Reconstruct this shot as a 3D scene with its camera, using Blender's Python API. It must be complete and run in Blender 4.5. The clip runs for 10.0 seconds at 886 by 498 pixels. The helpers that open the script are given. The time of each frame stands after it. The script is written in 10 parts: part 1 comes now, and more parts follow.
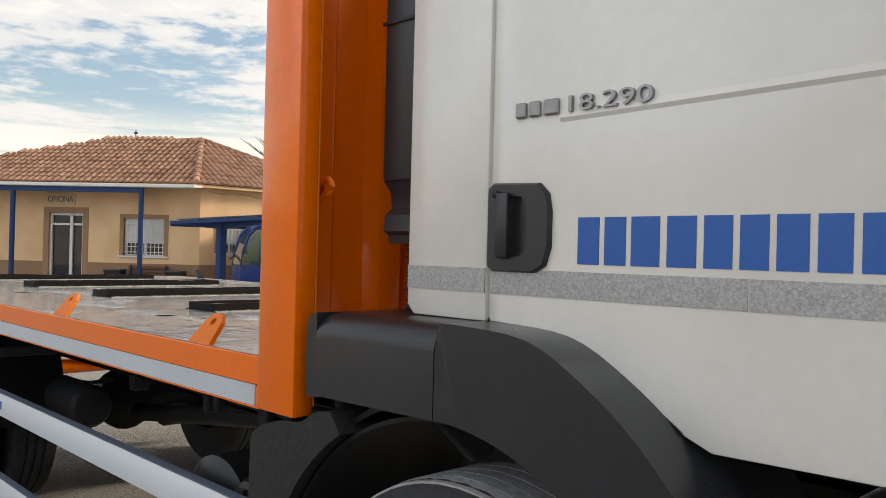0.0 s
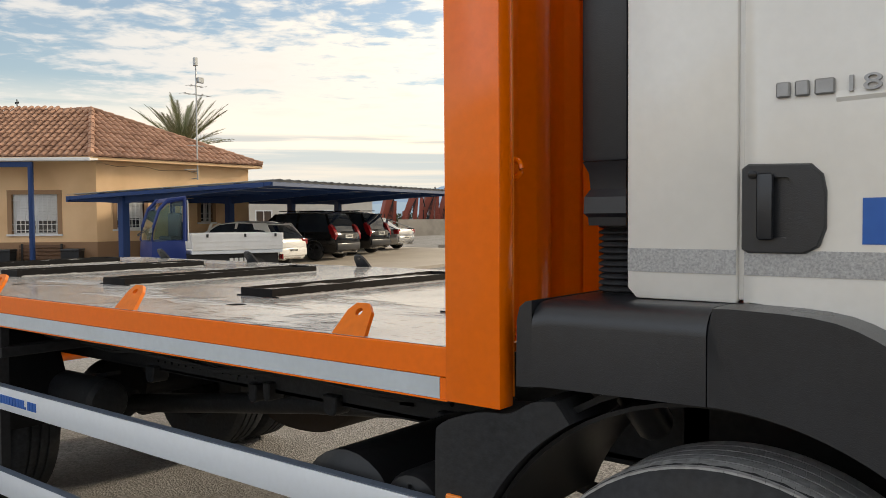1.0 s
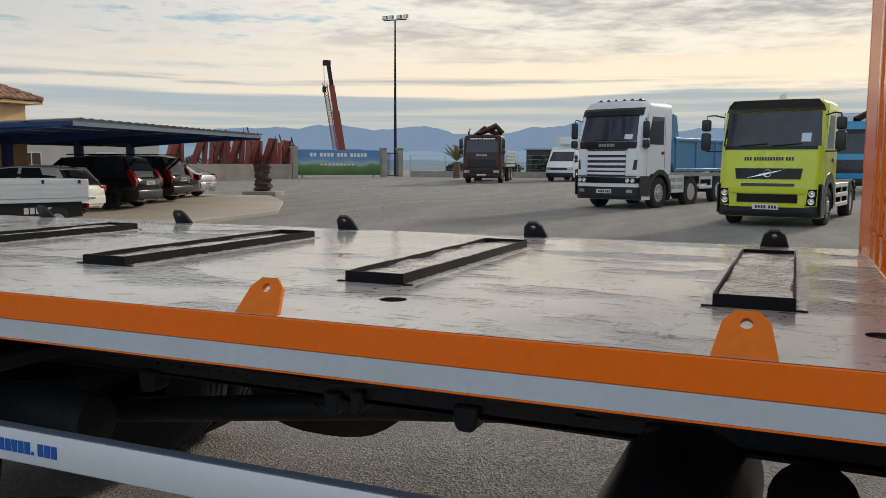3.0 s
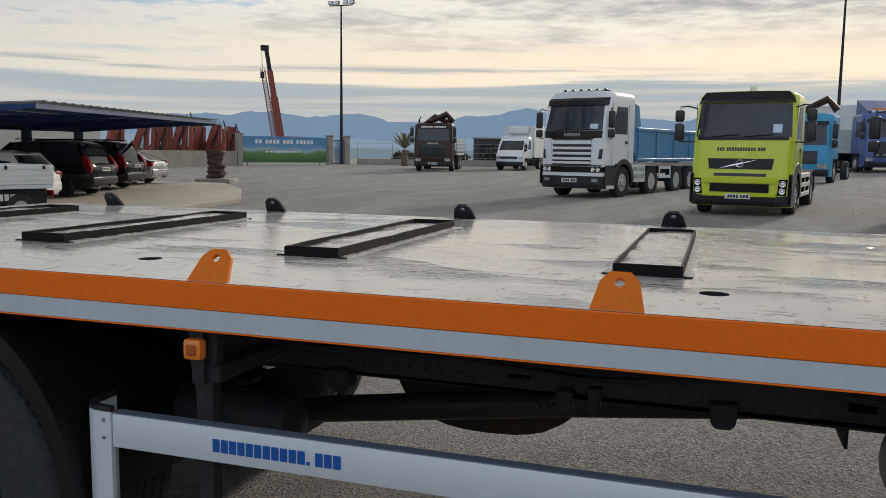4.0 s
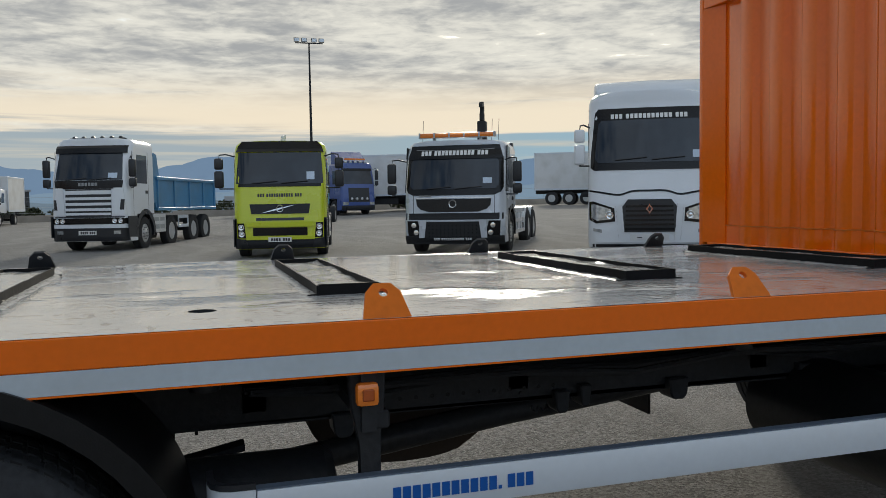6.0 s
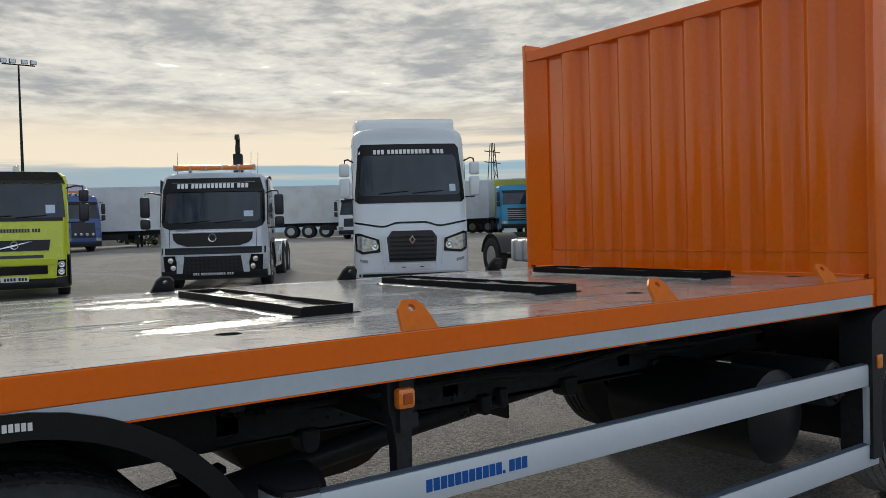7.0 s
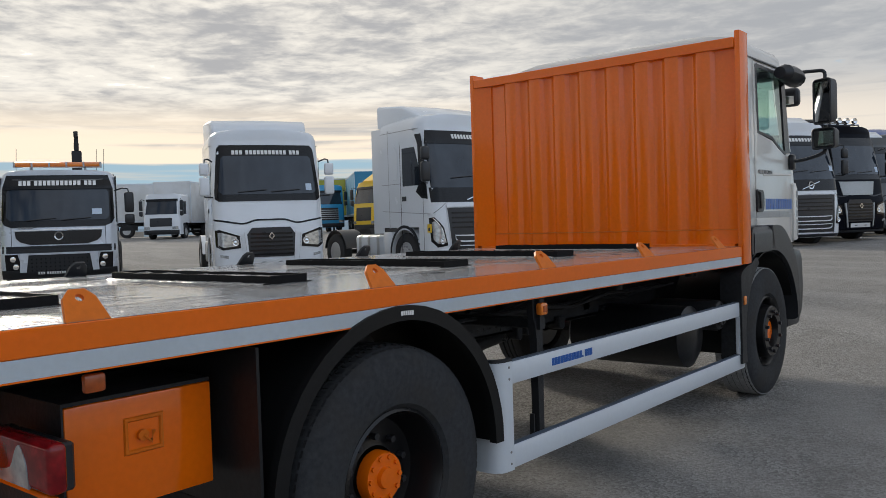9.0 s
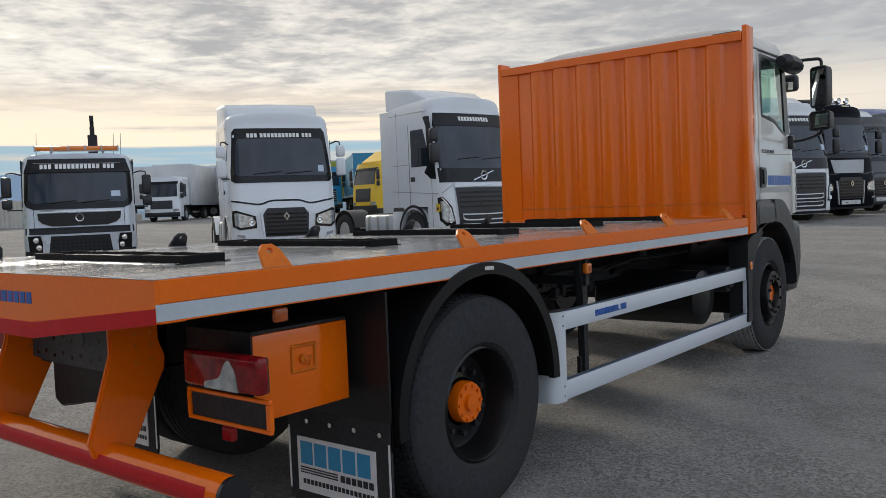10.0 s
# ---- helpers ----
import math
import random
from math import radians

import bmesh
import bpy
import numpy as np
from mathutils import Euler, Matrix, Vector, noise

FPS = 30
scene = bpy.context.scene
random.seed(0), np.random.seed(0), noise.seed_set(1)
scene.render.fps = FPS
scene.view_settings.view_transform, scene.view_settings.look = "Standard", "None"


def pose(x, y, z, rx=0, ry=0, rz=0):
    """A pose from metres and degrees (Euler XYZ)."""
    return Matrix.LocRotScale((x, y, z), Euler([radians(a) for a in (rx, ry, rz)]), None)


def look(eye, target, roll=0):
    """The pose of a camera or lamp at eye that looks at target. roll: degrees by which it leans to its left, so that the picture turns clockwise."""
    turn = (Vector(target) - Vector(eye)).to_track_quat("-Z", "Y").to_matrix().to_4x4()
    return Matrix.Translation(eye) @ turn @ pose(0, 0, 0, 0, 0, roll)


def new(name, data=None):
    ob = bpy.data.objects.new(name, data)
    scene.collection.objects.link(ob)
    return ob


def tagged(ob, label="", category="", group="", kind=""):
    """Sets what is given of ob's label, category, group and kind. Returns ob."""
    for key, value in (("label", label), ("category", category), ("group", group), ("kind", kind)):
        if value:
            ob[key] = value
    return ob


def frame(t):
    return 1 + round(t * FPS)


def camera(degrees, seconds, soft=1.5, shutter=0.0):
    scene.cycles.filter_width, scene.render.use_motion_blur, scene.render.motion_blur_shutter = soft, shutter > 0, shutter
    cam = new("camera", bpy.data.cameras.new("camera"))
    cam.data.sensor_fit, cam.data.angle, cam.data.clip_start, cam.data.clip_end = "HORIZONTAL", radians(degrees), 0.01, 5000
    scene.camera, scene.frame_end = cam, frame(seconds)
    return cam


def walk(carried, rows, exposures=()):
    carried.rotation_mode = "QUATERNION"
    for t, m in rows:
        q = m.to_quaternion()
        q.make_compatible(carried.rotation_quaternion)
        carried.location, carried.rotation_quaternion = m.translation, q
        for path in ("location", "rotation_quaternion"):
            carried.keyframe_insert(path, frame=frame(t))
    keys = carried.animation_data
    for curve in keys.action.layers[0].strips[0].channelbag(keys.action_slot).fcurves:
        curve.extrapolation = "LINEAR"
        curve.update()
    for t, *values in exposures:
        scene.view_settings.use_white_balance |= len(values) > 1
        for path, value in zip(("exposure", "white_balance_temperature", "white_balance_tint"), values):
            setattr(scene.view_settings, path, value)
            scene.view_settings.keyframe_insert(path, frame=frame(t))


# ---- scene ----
cam = camera(56.5, 10.0, soft=0.5)
PATH = [
    (0, (1.933, -1.188, 1.535), (0.493, 0.2, 1.543), 1.4),
    (0.5, (1.632, -1.469, 1.545), (0.291, 0.014, 1.52), 0.2),
    (0.8, (1.432, -1.604, 1.561), (0.151, -0.069, 1.507), -0.4),
    (1, (1.31, -1.658, 1.575), (0.069, -0.091, 1.501), -0.4),
    (1.5, (0.945, -1.633, 1.612), (-0.185, 0.012, 1.49), -0.8),
    (2, (0.58, -1.641, 1.637), (-0.421, 0.083, 1.472), -0.6),
    (2.5, (0.172, -1.681, 1.656), (-0.705, 0.107, 1.466), -0.3),
    (2.7, (-0.002, -1.68, 1.642), (-0.836, 0.126, 1.445), -0.1),
    (3.8, (-1.101, -1.927, 1.62), (-1.763, -0.054, 1.394), 0.8),
    (4, (-1.316, -1.95, 1.614), (-1.946, -0.066, 1.381), 0.7),
    (4.5, (-1.865, -2.031, 1.587), (-2.313, -0.098, 1.335), 0.5),
    (5, (-2.35, -2.07, 1.562), (-2.494, -0.09, 1.325), 0.4),
    (5.5, (-2.768, -2.07, 1.563), (-2.543, -0.091, 1.381), -0.2),
    (6, (-3.166, -2.086, 1.547), (-2.574, -0.179, 1.432), -0.9),
    (6.2, (-3.32, -2.095, 1.546), (-2.591, -0.235, 1.452), -1.3),
    (7.3, (-4.358, -1.999, 1.541), (-3.068, -0.471, 1.498), -1.5),
    (7.5, (-4.566, -1.996, 1.549), (-3.215, -0.522, 1.507), -1.5),
    (8, (-5.131, -1.964, 1.52), (-3.668, -0.602, 1.473), -1.4),
    (8.5, (-5.644, -2.099, 1.502), (-4.124, -0.801, 1.45), -1.5),
    (9, (-6.192, -2.21, 1.482), (-4.651, -0.937, 1.421), -1.8),
    (9.5, (-6.654, -2.337, 1.472), (-5.109, -1.069, 1.394), -2.1),
    (10, (-7.04, -2.38, 1.451), (-5.489, -1.122, 1.344), -2.2),
]
EXPOSURES = [(0.0, 0.65, 6950, 10), (1.0, 0.54, 7050, 10), (2.0, 0.20, 6950, 9), (2.7, 0.0, 6500, 8), (4.0, -0.10, 6250, 8), (5.5, -0.20, 6000, 6), (6.2, -0.30, 6050, 6), (7.5, -0.17, 6050, 8), (10.0, 0.0, 6150, 10)]
walk(cam, [(t, look(e, a, r)) for t, e, a, r in PATH], EXPOSURES)

# ---- light: low sun behind broken cloud ----
SUN_YAW, SUN_UP = 20.0, 23.0      # degrees clockwise from +Y, and above the horizon
SUN_DIR = Vector((math.sin(radians(SUN_YAW)) * math.cos(radians(SUN_UP)),
                  math.cos(radians(SUN_YAW)) * math.cos(radians(SUN_UP)), math.sin(radians(SUN_UP))))
sun_data = bpy.data.lights.new("sun", "SUN")
sun_data.energy, sun_data.angle, sun_data.color = 2.5, radians(9), (1.0, 0.87, 0.69)
sun = new("sun", sun_data)
sun.matrix_world = look((0, 0, 30), Vector((0, 0, 30)) - SUN_DIR)


def make_sky():
    w = bpy.data.worlds.new("sky")
    w.use_nodes = True
    scene.world = w
    nt = w.node_tree
    nt.nodes.clear()

    def nd(kind, **kw):
        n = nt.nodes.new(kind)
        for k, v in kw.items():
            n.inputs[k].default_value = v
        return n

    def mth(op, a, b=None, c=None, clamp=False):
        n = nt.nodes.new("ShaderNodeMath")
        n.operation, n.use_clamp = op, clamp
        for i, v in enumerate((a, b, c)):
            if v is None:
                continue
            if isinstance(v, (int, float)):
                n.inputs[i].default_value = v
            else:
                nt.links.new(v, n.inputs[i])
        return n.outputs[0]

    def mix(f, a, b):
        n = nt.nodes.new("ShaderNodeMix")
        n.data_type = "RGBA"
        for sock, v in ((n.inputs[0], f), (n.inputs[6], a), (n.inputs[7], b)):
            if isinstance(v, (tuple, float)):
                sock.default_value = v if isinstance(v, float) else (*v, 1)
            else:
                nt.links.new(v, sock)
        return n.outputs[2]

    def ramp(v, lo, hi):
        n = nt.nodes.new("ShaderNodeMapRange")
        n.interpolation_type = "SMOOTHSTEP"
        n.inputs[1].default_value, n.inputs[2].default_value = lo, hi
        nt.links.new(v, n.inputs[0])
        return n.outputs[0]

    tc = nd("ShaderNodeTexCoord")
    sep = nd("ShaderNodeSeparateXYZ")
    nt.links.new(tc.outputs["Generated"], sep.inputs[0])
    X, Y, Z = sep.outputs
    up = mth("MAXIMUM", Z, 0.0)
    px, py = mth("MULTIPLY", mth("ARCTAN2", X, Y), 10.0), mth("MULTIPLY", mth("LOGARITHM", mth("ADD", up, 0.05), 2.718), 7.5)

    def cloud(sx, sy, scale, detail, rough, off):
        c = nd("ShaderNodeCombineXYZ")
        nt.links.new(mth("MULTIPLY", px, sx), c.inputs[0])
        nt.links.new(mth("MULTIPLY", py, sy), c.inputs[1])
        c.inputs[2].default_value = off
        n = nd("ShaderNodeTexNoise", Scale=scale, Detail=detail, Roughness=rough, Distortion=0.35)
        nt.links.new(c.outputs[0], n.inputs["Vector"])
        return n.outputs[0]

    big = cloud(0.6, 1.0, 0.42, 3, 0.5, 3.1)
    rip = cloud(0.62, 1.0, 2.1, 5, 0.58, 7.7)
    puff = cloud(0.75, 1.0, 5.0, 4, 0.55, 1.3)
    sky = nt.nodes.new("ShaderNodeTexSky")
    sky.sky_type, sky.sun_disc = "NISHITA", False
    sky.sun_elevation, sky.sun_rotation = radians(SUN_UP), radians(SUN_YAW)
    sky.air_density, sky.dust_density = 1.0, 1.5
    gain = nd("ShaderNodeVectorMath")
    gain.operation = "SCALE"
    gain.inputs[3].default_value = 0.115
    nt.links.new(sky.outputs[0], gain.inputs[0])
    # how far round from the sun
    dot = nd("ShaderNodeVectorMath")
    dot.operation = "DOT_PRODUCT"
    dot.inputs[1].default_value = SUN_DIR
    nt.links.new(tc.outputs["Generated"], dot.inputs[0])
    near = ramp(dot.outputs["Value"], 0.05, 0.98)
    dense = mth("ADD", mth("MULTIPLY", big, 0.50), mth("ADD", mth("MULTIPLY", rip, 0.52), mth("MULTIPLY", puff, 0.24)))
    dense = mth("ADD", dense, mth("MULTIPLY", ramp(X, -0.80, -0.05), 0.17))
    cover = ramp(dense, 0.53, 0.67)
    # thick cloud is grey underneath, thin edges glow
    behind = ramp(Y, -0.40, -0.85)
    lit = mix(near, mix(behind, mix(ramp(X, 0.45, 0.95), mix(ramp(X, -0.30, -0.70), (0.95, 0.91, 0.855), (0.53, 0.55, 0.575)), (0.55, 0.555, 0.56)), (0.96, 1.09, 1.28)), (1.02, 0.93, 0.79))
    shade = mix(near, mix(behind, mix(ramp(X, 0.45, 0.95), (0.70, 0.68, 0.65), (0.47, 0.475, 0.48)), (0.74, 0.84, 0.99)), (0.495, 0.475, 0.455))
    body = mix(ramp(dense, 0.66, 0.92), lit, shade)
    body = mix(mth("MULTIPLY", ramp(X, 0.70, 0.97), 0.55), body, (0.42, 0.425, 0.43))
    col = mix(cover, gain.outputs[0], body)
    # haze: a pale warm strip and a blue-grey one under it
    warm = mix(near, (0.70, 0.675, 0.635), (1.14, 0.94, 0.69))
    band = nd("ShaderNodeCombineXYZ")
    nt.links.new(mth("MULTIPLY", mth("ARCTAN2", X, Y), 1.1), band.inputs[0])
    nt.links.new(mth("MULTIPLY", Z, 34.0), band.inputs[1])
    sn = nd("ShaderNodeTexNoise", Scale=1.9, Detail=6, Roughness=0.55, Distortion=0.3)
    nt.links.new(band.outputs[0], sn.inputs["Vector"])
    streak = sn.outputs[0]
    h1 = mth("MULTIPLY", ramp(Z, 0.165, 0.100), ramp(streak, 0.22, 0.50))
    col = mix(h1, col, warm)
    low = mix(ramp(streak, 0.44, 0.66), mix(ramp(X, 0.0, 0.55), (0.47, 0.515, 0.53), (0.40, 0.55, 0.62)), mix(near, (0.62, 0.60, 0.57), (0.72, 0.66, 0.55)))
    edge = mth("ADD", Z, mth("MULTIPLY", mth("SUBTRACT", streak, 0.5), 0.030))
    col = mix(ramp(edge, 0.082, 0.076), col, low)
    wisp = mth("MULTIPLY", mth("MULTIPLY", ramp(edge, 0.090, 0.095), ramp(edge, 0.104, 0.098)), mth("MULTIPLY", ramp(streak, 0.46, 0.58), ramp(X, 0.05, -0.20)))
    col = mix(mth("MULTIPLY", wisp, 0.75), col, (0.40, 0.44, 0.47))
    # the unseen zenith greyed down to weaken the light from above
    col = mix(mth("MULTIPLY", ramp(Z, 0.50, 0.88), 0.5), col, (0.40, 0.43, 0.47))
    bg = nd("ShaderNodeBackground", Strength=1.0)
    nt.links.new(col, bg.inputs[0])
    out = nd("ShaderNodeOutputWorld")
    nt.links.new(bg.outputs[0], out.inputs[0])


make_sky()
# ---- materials ----
def material(name, colour, rough=0.5, metal=0.0, vary=0.12, scale=6.0, bump=0.0, bump_scale=60.0, coat=0.0,
             second=None, blotch=0.0, blotch_scale=1.2, spec=0.5, per_piece=0.0):
    """Paint, plastic, metal or stone: a base colour with fine grain, larger patches of a second colour, and relief."""
    m = bpy.data.materials.new(name)
    m.use_nodes = True
    nt = m.node_tree
    b = nt.nodes["Principled BSDF"]
    b.inputs["Metallic"].default_value = metal
    b.inputs["Coat Weight"].default_value = coat
    b.inputs["Coat Roughness"].default_value = 0.06
    b.inputs["Specular IOR Level"].default_value = spec
    tc = nt.nodes.new("ShaderNodeTexCoord")

    def noise_tex(s, d=4.0):
        n = nt.nodes.new("ShaderNodeTexNoise")
        n.inputs["Scale"].default_value, n.inputs["Detail"].default_value = s, d
        nt.links.new(tc.outputs["Object"], n.inputs["Vector"])
        return n.outputs["Fac"]

    def mix(f, a, c, blend="MIX"):
        n = nt.nodes.new("ShaderNodeMix")
        n.data_type, n.blend_type = "RGBA", blend
        for sock, v in ((n.inputs[0], f), (n.inputs[6], a), (n.inputs[7], c)):
            if isinstance(v, tuple):
                sock.default_value = (*v, 1)
            elif isinstance(v, float):
                sock.default_value = v
            else:
                nt.links.new(v, sock)
        return n.outputs[2]

    def span(v, a, c, lo=0.3, hi=0.7):
        n = nt.nodes.new("ShaderNodeMapRange")
        for i, val in ((1, lo), (2, hi), (3, a), (4, c)):
            n.inputs[i].default_value = val
        nt.links.new(v, n.inputs[0])
        return n.outputs[0]

    fine = noise_tex(scale * 7)
    wide = noise_tex(blotch_scale, 6.0)
    col = mix(span(fine, 0.0, 1.0), tuple(c * (1 - vary) for c in colour), tuple(min(1, c * (1 + vary)) for c in colour))
    if second:
        col = mix(span(wide, 0.0, blotch, 0.42, 0.66), col, second)
    if per_piece:
        info = nt.nodes.new("ShaderNodeObjectInfo")
        hsv = nt.nodes.new("ShaderNodeHueSaturation")
        nt.links.new(span(info.outputs["Random"], 1 - per_piece, 1 + per_piece, 0, 1), hsv.inputs["Value"])
        nt.links.new(col, hsv.inputs["Color"])
        col = hsv.outputs[0]
    nt.links.new(col, b.inputs["Base Color"])
    nt.links.new(span(wide, max(0.02, rough * 0.8), min(1, rough * 1.25)), b.inputs["Roughness"])
    if bump:
        bp = nt.nodes.new("ShaderNodeBump")
        bp.inputs["Strength"].default_value, bp.inputs["Distance"].default_value = 1.0, bump
        nt.links.new(noise_tex(bump_scale, 5.0), bp.inputs["Height"])
        nt.links.new(bp.outputs[0], b.inputs["Normal"])
    return m


def glass(name, colour, rough=0.03):
    m = bpy.data.materials.new(name)
    m.use_nodes = True
    b = m.node_tree.nodes["Principled BSDF"]
    b.inputs["Base Color"].default_value = (*colour, 1)
    b.inputs["Transmission Weight"].default_value = 1.0
    b.inputs["Roughness"].default_value = rough
    b.inputs["IOR"].default_value = 1.45
    return m


ORANGE = material("orange_paint", (0.82, 0.148, 0.001), 0.13, vary=0.04, coat=0.20, spec=0.42, bump=0.0003, bump_scale=9, second=(0.70, 0.15, 0.004), blotch=0.35, blotch_scale=2.5)
ORANGE_DULL = material("orange_steel", (0.66, 0.15, 0.006), 0.45, spec=0.2, vary=0.08, bump=0.0008, bump_scale=40, second=(0.42, 0.12, 0.02), blotch=0.5)
WHITE_PAINT = material("cab_white", (0.67, 0.66, 0.63), 0.22, vary=0.02, coat=0.5, second=(0.53, 0.515, 0.48), blotch=0.45, blotch_scale=1.6)
LORRY_WHITE = material("lorry_white", (0.72, 0.75, 0.79), 0.22, vary=0.015, coat=0.4, second=(0.65, 0.68, 0.71), blotch=0.4)
BOX_WHITE = material("box_white", (0.66, 0.67, 0.68), 0.45, vary=0.04, second=(0.5, 0.5, 0.48), blotch=0.5)
GREY_STRIPE = material("pale_grey_paint", (0.47, 0.53, 0.585), 0.35, vary=0.04, coat=0.2, second=(0.40, 0.44, 0.47), blotch=0.5, blotch_scale=3)
ALU = material("aluminium_profile", (0.63, 0.68, 0.74), 0.36, 0.12, vary=0.02, bump=0.0002, bump_scale=120, second=(0.54, 0.57, 0.61), blotch=0.3)
STEEL_GREY = material("grey_steel", (0.30, 0.31, 0.32), 0.4, 0.7, vary=0.1, second=(0.2, 0.18, 0.16), blotch=0.5)
CHROME = material("chrome", (0.62, 0.63, 0.64), 0.14, 1.0, vary=0.03)
BLACK_PLASTIC = material("black_plastic", (0.014, 0.016, 0.020), 0.32, spec=0.48, vary=0.12, bump=0.0004, bump_scale=450, second=(0.021, 0.023, 0.028), blotch=0.6)
BLACK_GLOSS = material("black_gloss", (0.008, 0.008, 0.009), 0.2, vary=0.1, coat=0.08, spec=0.25)
CHASSIS = material("chassis_black", (0.019, 0.0205, 0.0235), 0.5, spec=0.25, vary=0.3, bump=0.0015, bump_scale=60, second=(0.024, 0.024, 0.0245), blotch=0.7, blotch_scale=4)
RUBBER = material("tyre_rubber", (0.037, 0.039, 0.043), 0.8, spec=0.12, vary=0.2, bump=0.0012, bump_scale=80, second=(0.048, 0.045, 0.041), blotch=0.6, blotch_scale=4)
RIM_BLACK = material("rim_black", (0.008, 0.008, 0.009), 0.3, vary=0.1, coat=0.08, spec=0.3)
RIM_SILVER = material("rim_silver", (0.5, 0.51, 0.52), 0.4, 0.6, vary=0.08)
DARK_GLASS = material("dark_windscreen", (0.012, 0.017, 0.026), 0.04, vary=0.1, spec=0.55, second=(0.028, 0.038, 0.052), blotch=0.6, blotch_scale=1.1)
SEALANT = material("pale_sealant", (0.36, 0.36, 0.355), 0.10, vary=0.15, spec=0.5, bump=0.003, bump_scale=45, second=(0.22, 0.22, 0.22), blotch=0.5, blotch_scale=9)
TAR = material("black_sealant", (0.008, 0.008, 0.009), 0.6, spec=0.12, vary=0.2, bump=0.0015, bump_scale=30)
BLUE_TEXT = material("blue_vinyl", (0.004, 0.085, 0.36), 0.35, vary=0.04)
WHITE_TEXT = material("white_vinyl", (0.75, 0.75, 0.75), 0.4, vary=0.03)
DARK_TEXT = material("dark_vinyl", (0.02, 0.02, 0.025), 0.4, vary=0.03)
AMBER = material("amber_lens", (0.75, 0.20, 0.02), 0.2, vary=0.1, coat=0.5)
RED_LENS = material("red_lens", (0.26, 0.008, 0.012), 0.14, vary=0.25, coat=0.25, spec=0.3, second=(0.09, 0.004, 0.006), blotch=0.8, blotch_scale=11)
CLEAR_LENS = material("clear_lens", (0.55, 0.58, 0.60), 0.12, 0.55, vary=0.1, coat=0.5, second=(0.22, 0.24, 0.26), blotch=0.7, blotch_scale=14)
RED_PAINT = material("red_paint", (0.46, 0.010, 0.014), 0.4, vary=0.08, spec=0.15)
YELLOW = material("yellow_paint", (0.55, 0.62, 0.02), 0.28, vary=0.04, coat=0.4)
SIGNAL_YELLOW = material("warm_yellow_paint", (0.72, 0.47, 0.02), 0.35, vary=0.05)
TIPPER_BLUE = material("tipper_blue", (0.06, 0.22, 0.42), 0.4, vary=0.06, second=(0.10, 0.20, 0.30), blotch=0.5)
LORRY_BLUE = material("lorry_blue", (0.05, 0.09, 0.28), 0.3, vary=0.05, coat=0.3)
SKY_BLUE = material("sky_blue_paint", (0.03, 0.28, 0.52), 0.35, vary=0.05, coat=0.2)
BROWN = material("brown_paint", (0.045, 0.018, 0.012), 0.35, vary=0.1, coat=0.1, spec=0.25)
CAR_BLACK = material("car_black", (0.006, 0.006, 0.007), 0.15, vary=0.05, coat=0.25, spec=0.25)
CAR_WHITE = material("car_white", (0.72, 0.72, 0.71), 0.2, vary=0.02, coat=0.8)
CAR_SILVER = material("car_silver", (0.45, 0.46, 0.47), 0.25, 0.5, vary=0.02, coat=0.8)
POST_BLUE = material("blue_steelwork", (0.013, 0.040, 0.135), 0.45, vary=0.06, spec=0.25)
PICKUP_BLUE = material("pickup_blue", (0.006, 0.022, 0.13), 0.4, vary=0.05, coat=0.05, spec=0.25)
RENDER_WALL = material("ochre_render", (0.72, 0.49, 0.285), 0.85, vary=0.05, bump=0.003, bump_scale=60, second=(0.50, 0.31, 0.17), blotch=0.5, blotch_scale=0.7)
DADO = material("brown_dado", (0.27, 0.16, 0.09), 0.85, vary=0.08, bump=0.002, bump_scale=60)
SURROUND = material("brown_surround", (0.30, 0.18, 0.10), 0.8, vary=0.06)
PALE_WALL = material("pale_render", (0.52, 0.49, 0.44), 0.85, vary=0.05, second=(0.4, 0.37, 0.33), blotch=0.5)
TILE = material("clay_tile", (0.39, 0.22, 0.145), 0.85, vary=0.2, scale=3, bump=0.003, bump_scale=30, second=(0.22, 0.12, 0.08), blotch=0.8, blotch_scale=2.2, per_piece=0.25)
WOOD = material("brown_wood", (0.12, 0.06, 0.03), 0.6, vary=0.25)
CONCRETE = material("concrete", (0.33, 0.30, 0.26), 0.85, vary=0.1, bump=0.004, bump_scale=30, second=(0.22, 0.20, 0.18), blotch=0.6)
ROCK = material("dark_rock", (0.06, 0.036, 0.024), 0.9, vary=0.3, bump=0.03, bump_scale=10)
GALV = material("galvanised", (0.40, 0.42, 0.43), 0.5, 0.5, vary=0.1)
SHEET_GREY = material("corrugated_sheet", (0.30, 0.31, 0.32), 0.5, 0.4, vary=0.08)
PALM_LEAF = material("palm_leaf", (0.15, 0.16, 0.075), 0.6, vary=0.3)
BARK = material("palm_bark", (0.13, 0.09, 0.06), 0.9, vary=0.3, bump=0.02, bump_scale=14)
SCRUB = material("scrub", (0.05, 0.06, 0.03), 0.8, vary=0.4)
CURTAIN = material("seat_cloth", (0.03, 0.035, 0.05), 0.9, vary=0.2)
PAPER = material("paper_sheet", (0.55, 0.65, 0.78), 0.7, vary=0.05)
PLATE = material("number_plate", (0.68, 0.68, 0.66), 0.4, vary=0.05)


